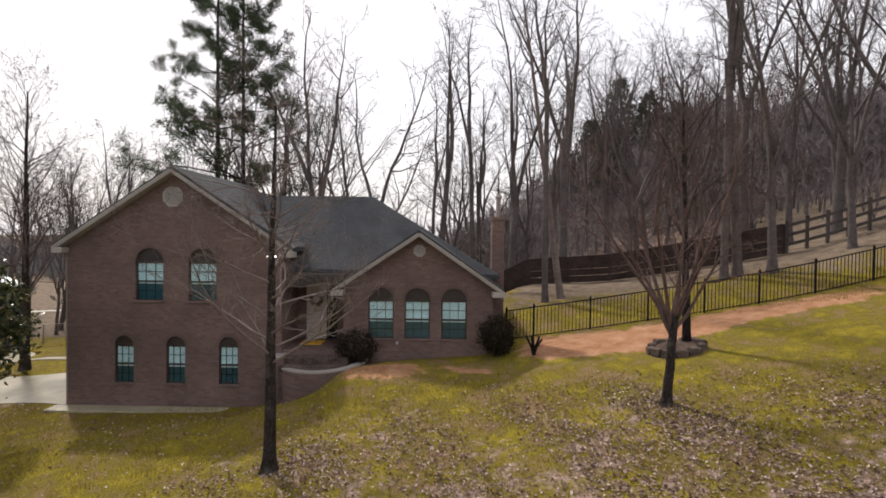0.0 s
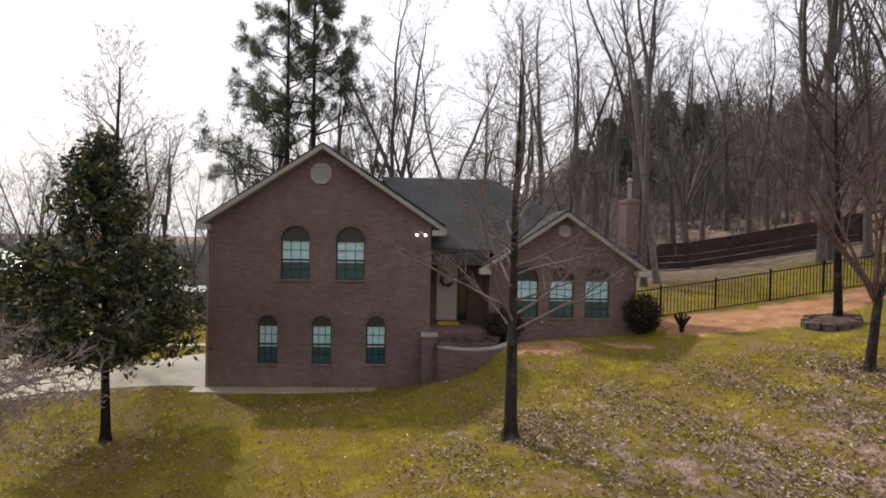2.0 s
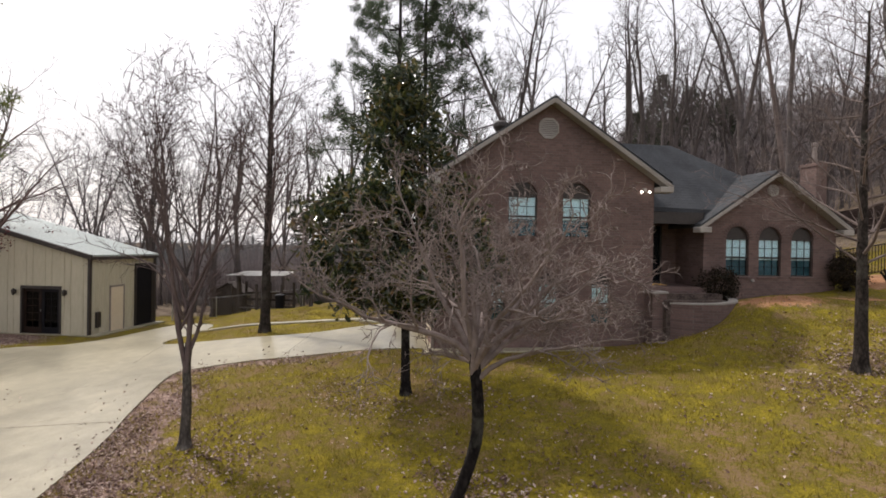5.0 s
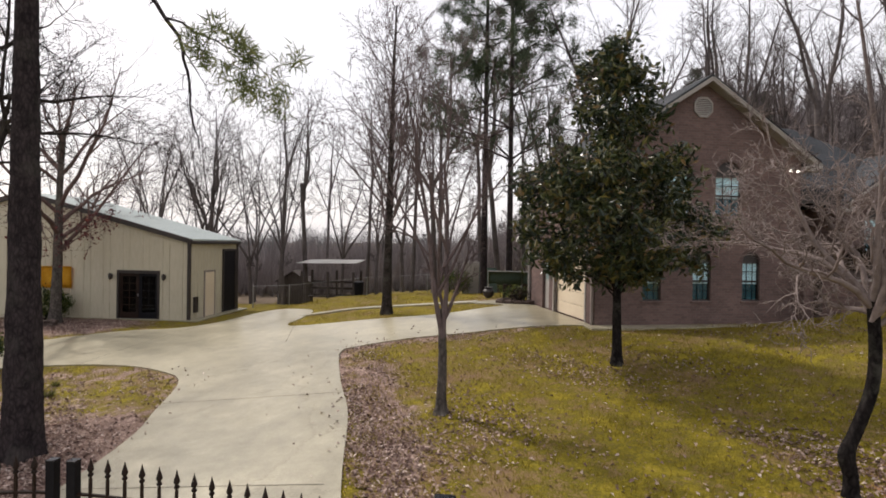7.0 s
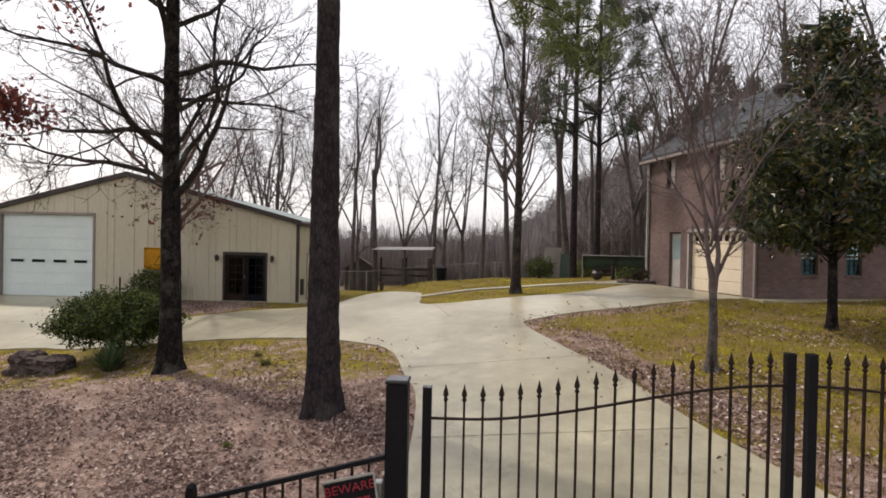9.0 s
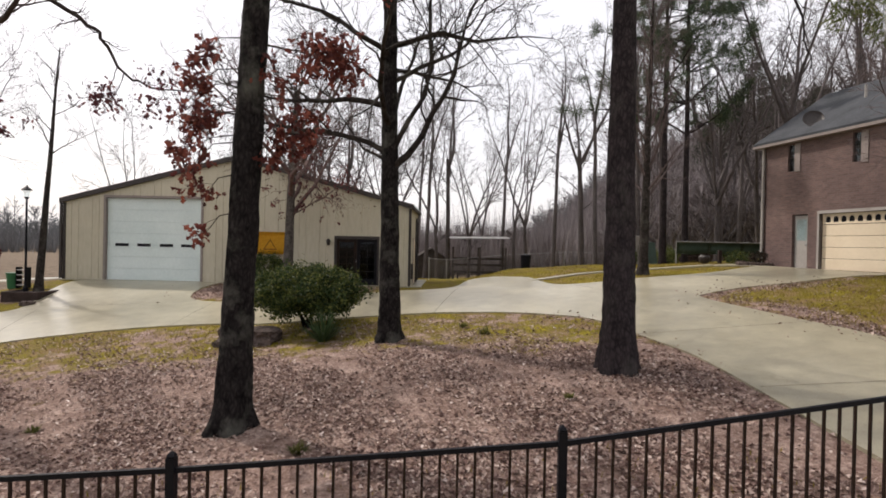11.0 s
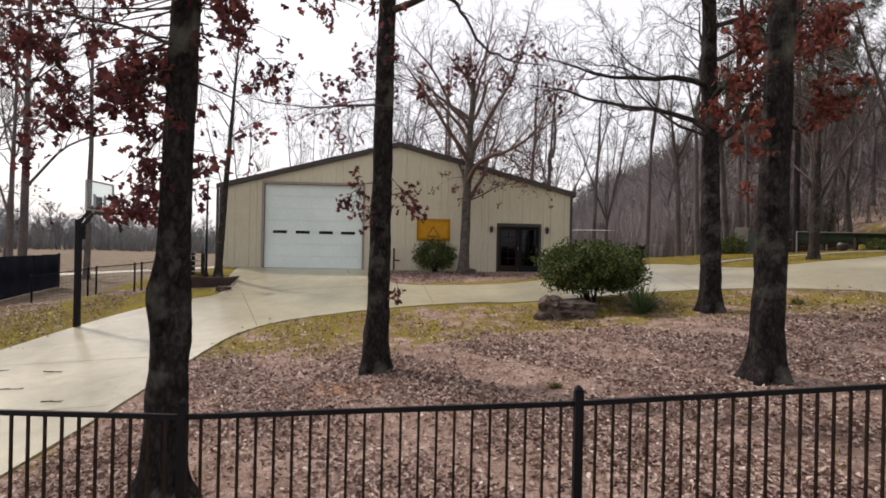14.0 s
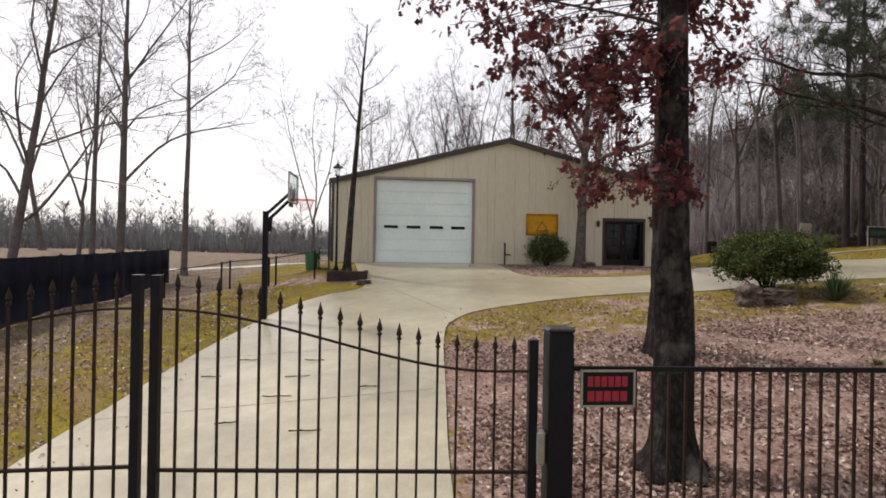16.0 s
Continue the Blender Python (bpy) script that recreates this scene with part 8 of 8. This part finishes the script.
def stone_bed(x, y, rx, ry, turn, count, high, label):
    """A low bed edged with rough stones and filled with soil."""
    m = pose(x, y, lz(x, y), 0, 0, turn)
    ob = thing("stone_bed", m, label, "edging")
    g = random.Random(count)

    def ground_at(a, f=1.0):
        p = m @ Vector((f * rx * math.cos(a), f * ry * math.sin(a), 0))
        return lz(p.x, p.y) - lz(x, y)
    for k in range(count):
        a = math.tau * k / count
        wide = 0.49 * math.tau * math.hypot(rx * math.sin(a), ry * math.cos(a)) / count
        bm = boxes((-wide, wide, -0.1, 0.1, -0.2, high + g.uniform(-0.02, 0.03)), soft=0.03)
        for v in bm.verts:
            v.co += Vector((g.gauss(0, 0.012), g.gauss(0, 0.012), g.gauss(0, 0.01)))
        bmesh.ops.rotate(bm, cent=(0, 0, 0), matrix=Matrix.Rotation(math.atan2(ry * math.cos(a), -rx * math.sin(a)), 3, "Z"), verts=bm.verts)
        bmesh.ops.translate(bm, vec=(rx * math.cos(a), ry * math.sin(a), ground_at(a)), verts=bm.verts)
        part("stone", bm, M_ROCK, ob)
    bm = bmesh.new()
    n = 24
    rim = [bm.verts.new((0.93 * rx * math.cos(math.tau * k / n), 0.9 * ry * math.sin(math.tau * k / n), ground_at(math.tau * k / n) + high * 0.72)) for k in range(n)]
    mid = bm.verts.new((0, 0, high * 0.95))
    for k in range(n):
        bm.faces.new((rim[k], rim[(k + 1) % n], mid))
    low = [bm.verts.new(v.co - Vector((0, 0, high + 0.1))) for v in rim]
    for k in range(n):
        bm.faces.new((low[k], low[(k + 1) % n], rim[(k + 1) % n], rim[k]))
    part("soil", bm, M_SOIL, ob)


stone_bed(42.63, 20.9, 0.66, 0.5, 8, 12, 0.2, "low stone-edged bed round a lawn tree")
stone_bed(22.45, 23.62, 0.64, 0.38, 8, 12, 0.16, "low stone-edged flower bed against the brick wall")
bush("shrub", "sparse brown shrub in the bed by the garage", 22.6, 23.65, 0.7, 0.6, 90, M_SHRUBD, 0.07, 0.1, 17, "house shrubs")
pen = thing("pen_fence", pose(21.41, 28.94, lz(21.41, 28.94)), "pale pipe fence hung with faded green cloth behind the house", "fence")
for k in range(3):
    a, b = Vector((1.6 * k, -0.02 * k, 0)), Vector((1.6 * (k + 1), -0.02 * (k + 1), 0))
    part("post", rod(bmesh.new(), a + Vector((0, 0, -0.1)), a + Vector((0, 0, 1.16)), 0.035), M_STEEL, pen)
    part("top_rail", rod(bmesh.new(), a + Vector((0, 0, 1.12)), b + Vector((0, 0, 1.12)), 0.03), M_STEEL, pen)
    bm = bmesh.new()
    rows = []
    for i in range(13):
        p = a.lerp(b, i / 12)
        w = 0.02 * math.sin(i * 1.3 + k)
        rows.append([bm.verts.new((p.x, p.y - 0.04 + w * f, z)) for z, f in ((0.5 + 0.03 * math.sin(i * 0.9), 1.0), (0.8, 0.7), (1.09, 0.1))])
    for r0, r1 in zip(rows, rows[1:]):
        for i in range(2):
            bm.faces.new((r0[i], r1[i], r1[i + 1], r0[i + 1]))
    bmesh.ops.solidify(bm, geom=bm.faces[:], thickness=0.01)
    part("cloth", bm, M_GREEN, pen, "faded green cloth", smooth=True)
stump = thing("garden_post", pose(22.11, 25.85, lz(22.11, 25.85)), "short weathered wooden post behind the house", "post")
part("shaft", boxes((-0.07, 0.07, -0.07, 0.07, -0.1, 0.55), soft=0.012), M_RAIL, stump)
part("cap", boxes((-0.085, 0.085, -0.085, 0.085, 0.55, 0.59), soft=0.012), M_RAIL, stump)


def twig(x, y, turn, length, seed):
    """A dead stick with a couple of side shoots lying on the drive."""
    g = random.Random(seed)
    ob = thing("fallen_twig", pose(x, y, lz(x, y) + 0.052, 0, 0, turn), "dark dead twig lying on the concrete drive", "twig", "twigs on the drive")
    w = Wood()
    pts = [Vector((length * (k / 4 - 0.5), g.gauss(0, 0.02), 0.004 + 0.006 * g.random())) for k in range(5)]
    w.tube(pts, [0.012, 0.011, 0.009, 0.007, 0.004], 5)
    for k in (1, 2, 3):
        w.tube([pts[k], pts[k] + Vector((0.07, (0.05, -0.06, 0.04)[k - 1], 0.01))], [0.006, 0.003], 4)
    raw("stick", w.V, w.F, M_BARK, ob)


for k, (x, y, turn, length) in enumerate(((-6.02, 10.56, 4, 0.55), (-5.3, 8.97, -3, 0.5), (-5.85, 11.51, 8, 0.5), (-7.6, 11.98, -5, 0.4), (-4.51, 10.59, 2, 0.35), (-7.07, 12.83, 6, 0.5), (-5.69, 12.44, -8, 0.4), (-6.6, 9.6, 10, 0.35))):
    twig(x, y, turn, length, 500 + k)
sb = thing("cut_back_shrub", Matrix.Translation((38.73, 21.4, lz(38.73, 21.4))), "hard-pruned bare shrub stump with stubby arms", "shrub")
w = Wood()
for k in range(7):
    a = k * 0.9
    w.tube([Vector((0, 0, -0.05)), Vector((0.06 * math.cos(a), 0.06 * math.sin(a), 0.22)), Vector((0.24 * math.cos(a), 0.2 * math.sin(a), 0.5 + 0.05 * (k % 3)))], [0.05, 0.04, 0.03], 6)
raw("stems", w.V, w.F, M_BARK, sb)


# ---- fallen leaves and grass ----
def scatter(name, label, category, n, where, size, mat, seed, blade=False):
    g = np.random.RandomState(seed)
    X, Y = np.empty(0), np.empty(0)
    while len(X) < n:
        x, y = g.uniform(-16, 54, 40000), g.uniform(5, 30, 40000)
        keep = g.uniform(0, 1, 40000) < where(x, y)
        X, Y = np.append(X, x[keep]), np.append(Y, y[keep])
    X, Y = X[:n], Y[:n]
    loop = np.array(DRIVE)
    ok = np.ones(n, bool)
    c = np.zeros(n, bool)
    for k in range(len(loop)):
        (x0, y0), (x1, y1) = loop[k], loop[k - 1]
        if y0 != y1:
            c ^= ((y0 > Y) != (y1 > Y)) & (X < (x1 - x0) * (Y - y0) / (y1 - y0) + x0)
    ok &= ~c | (g.uniform(0, 1, n) < (0.0 if blade else 0.06))
    X, Y, on = X[ok], Y[ok], c[ok]
    n = len(X)
    # keep off the house and the workshop
    a = radians(14)
    s, t = (X - 24.45) * math.cos(a) + (Y - 18.68) * math.sin(a), -(X - 24.45) * math.sin(a) + (Y - 18.68) * math.cos(a)
    free = ~((s > -0.3) & (s < 13.6) & (t > -0.1) & (t < 6.2)) & ~((X > -7) & (X < 8.7) & (Y > 24.85)) & ~((s > 6.6) & (s < 9.5) & (t > -1.7) & (t < 0.1))
    X, Y, on = X[free], Y[free], on[free]
    n = len(X)
    Z = land(X, Y) + np.where(on, 0.047, 0.018)
    P = np.stack([X, Y, Z], 1)
    L = size * g.uniform(0.55, 1.35, (n, 1))
    az = g.uniform(0, math.tau, n)
    if blade:
        lean = g.normal(0, 0.45, (n, 2))
        up = np.stack([lean[:, 0], lean[:, 1], np.ones(n)], 1)
        side = np.stack([np.cos(az), np.sin(az), np.zeros(n)], 1)
        V = np.stack([P - side * L * 0.16 - [0, 0, 0.02], P + side * L * 0.16 - [0, 0, 0.02], P + up * L], 1).reshape(-1, 3)
        k = np.arange(n) * 3
        F = np.stack([k, k + 1, k + 2], 1)
    else:
        tilt = g.normal(0, 0.35, (n, 2))
        d = np.stack([np.cos(az), np.sin(az), tilt[:, 0]], 1)
        u = np.stack([-np.sin(az), np.cos(az), tilt[:, 1]], 1)
        lift = np.array([0, 0, 1]) * L * g.uniform(0.05, 0.4, (n, 1))
        V = np.stack([P - d * L * 0.5, P + u * L * 0.32 + lift, P + d * L * 0.5, P - u * L * 0.32 + lift], 1).reshape(-1, 3)
        k = np.arange(n) * 4
        F = np.concatenate([np.stack([k, k + 1, k + 2], 1), np.stack([k, k + 2, k + 3], 1)])
    return tagged(raw(name, V.tolist(), F.tolist(), mat), label, category, kind="stuff")


def clumps(x, y, f, seed):
    return 0.5 + 0.25 * np.sin(x * f + seed) * np.sin(y * f * 1.3 + 2 * seed) + 0.25 * np.sin(x * f * 2.3 + y * f * 1.7 + seed)


def litter_at(x, y):
    isle = smooth01((x + 3.5) / 1) * smooth01((15.3 - x) / 1) * smooth01((16.8 - y) / 1.5) * (0.2 + 0.8 * smooth01((14.0 - y) / 3))
    edge = 0.9 * np.exp(-((x - (20.0 - 0.27 * (y - 7)) - 0.5) / 0.8) ** 2) * smooth01((17.5 - y) / 2)
    lawn = (0.05 + 0.5 * smooth01((x - 32.5) / 7)) * smooth01((20 - y) / 4) * (x > 18)
    rings = sum(0.9 * np.exp(-(((x - a) ** 2 + (y - b) ** 2) / 1.6)) for a, b in ((33.95, 14.6), (42.0, 17.4), (20.5, 11.6), (26.2, 10.0)))
    bed = 0.8 * np.exp(-(((x - 3.6) / 3.4) ** 4 + ((y - 22.9) / 1.8) ** 4))
    mag = 0.35 * np.exp(-(((x - 24.0) / 2.4) ** 2 + ((y - 14.6) / 1.6) ** 2))
    return np.clip(np.maximum.reduce([isle, edge, lawn, mag, 0.55 * drive_rim(x, y), bed, 0.22 * smooth01((-7.4 - x) / 1.0) * smooth01((22 - y) / 1.0)]) + rings, 0, 1) * np.clip(1.7 * clumps(x, y, 0.9, 1.0) - 0.2 + 0.5 * (clumps(x, y, 2.9, 4.0) - 0.5), 0.16, 1)


def grass_at(x, y):
    lawn = smooth01((x - 17.6) / 1.5) * smooth01((52 - x) / 6) * smooth01((20.5 - y) / 2)
    isle = smooth01((x + 3) / 1) * smooth01((15 - x) / 1) * (0.5 * smooth01((y - 12.5) / 3.5) * smooth01((17.2 - y) / 0.6) + 0.1 * smooth01((8.5 - y) / 2))
    left = 0.3 * smooth01((-7.2 - x) / 1) * smooth01((21.5 - y) / 1.5)
    back = 0.7 * smooth01((x - 10.5) / 1) * smooth01((23 - x) / 2) * smooth01((y - 20.5) / 0.8)
    hill = 0.6 * smooth01((x - 37) / 2) * smooth01((y - 23.5) / 1) * smooth01((30 - y) / 4)
    return np.clip(np.maximum.reduce([lawn, isle, left, back, hill]), 0, 1) * np.clip(0.1 + clumps(x, y, 1.7, 2.0), 0, 1)


scatter("fallen_leaves", "dry pinkish-brown fallen leaves strewn over the ground", "leaves", 150000, litter_at, 0.066, M_LITTER, 3)
scatter("grass", "short patchy yellow-green grass", "grass", 120000, grass_at, 0.05, M_GRASS, 4, True)
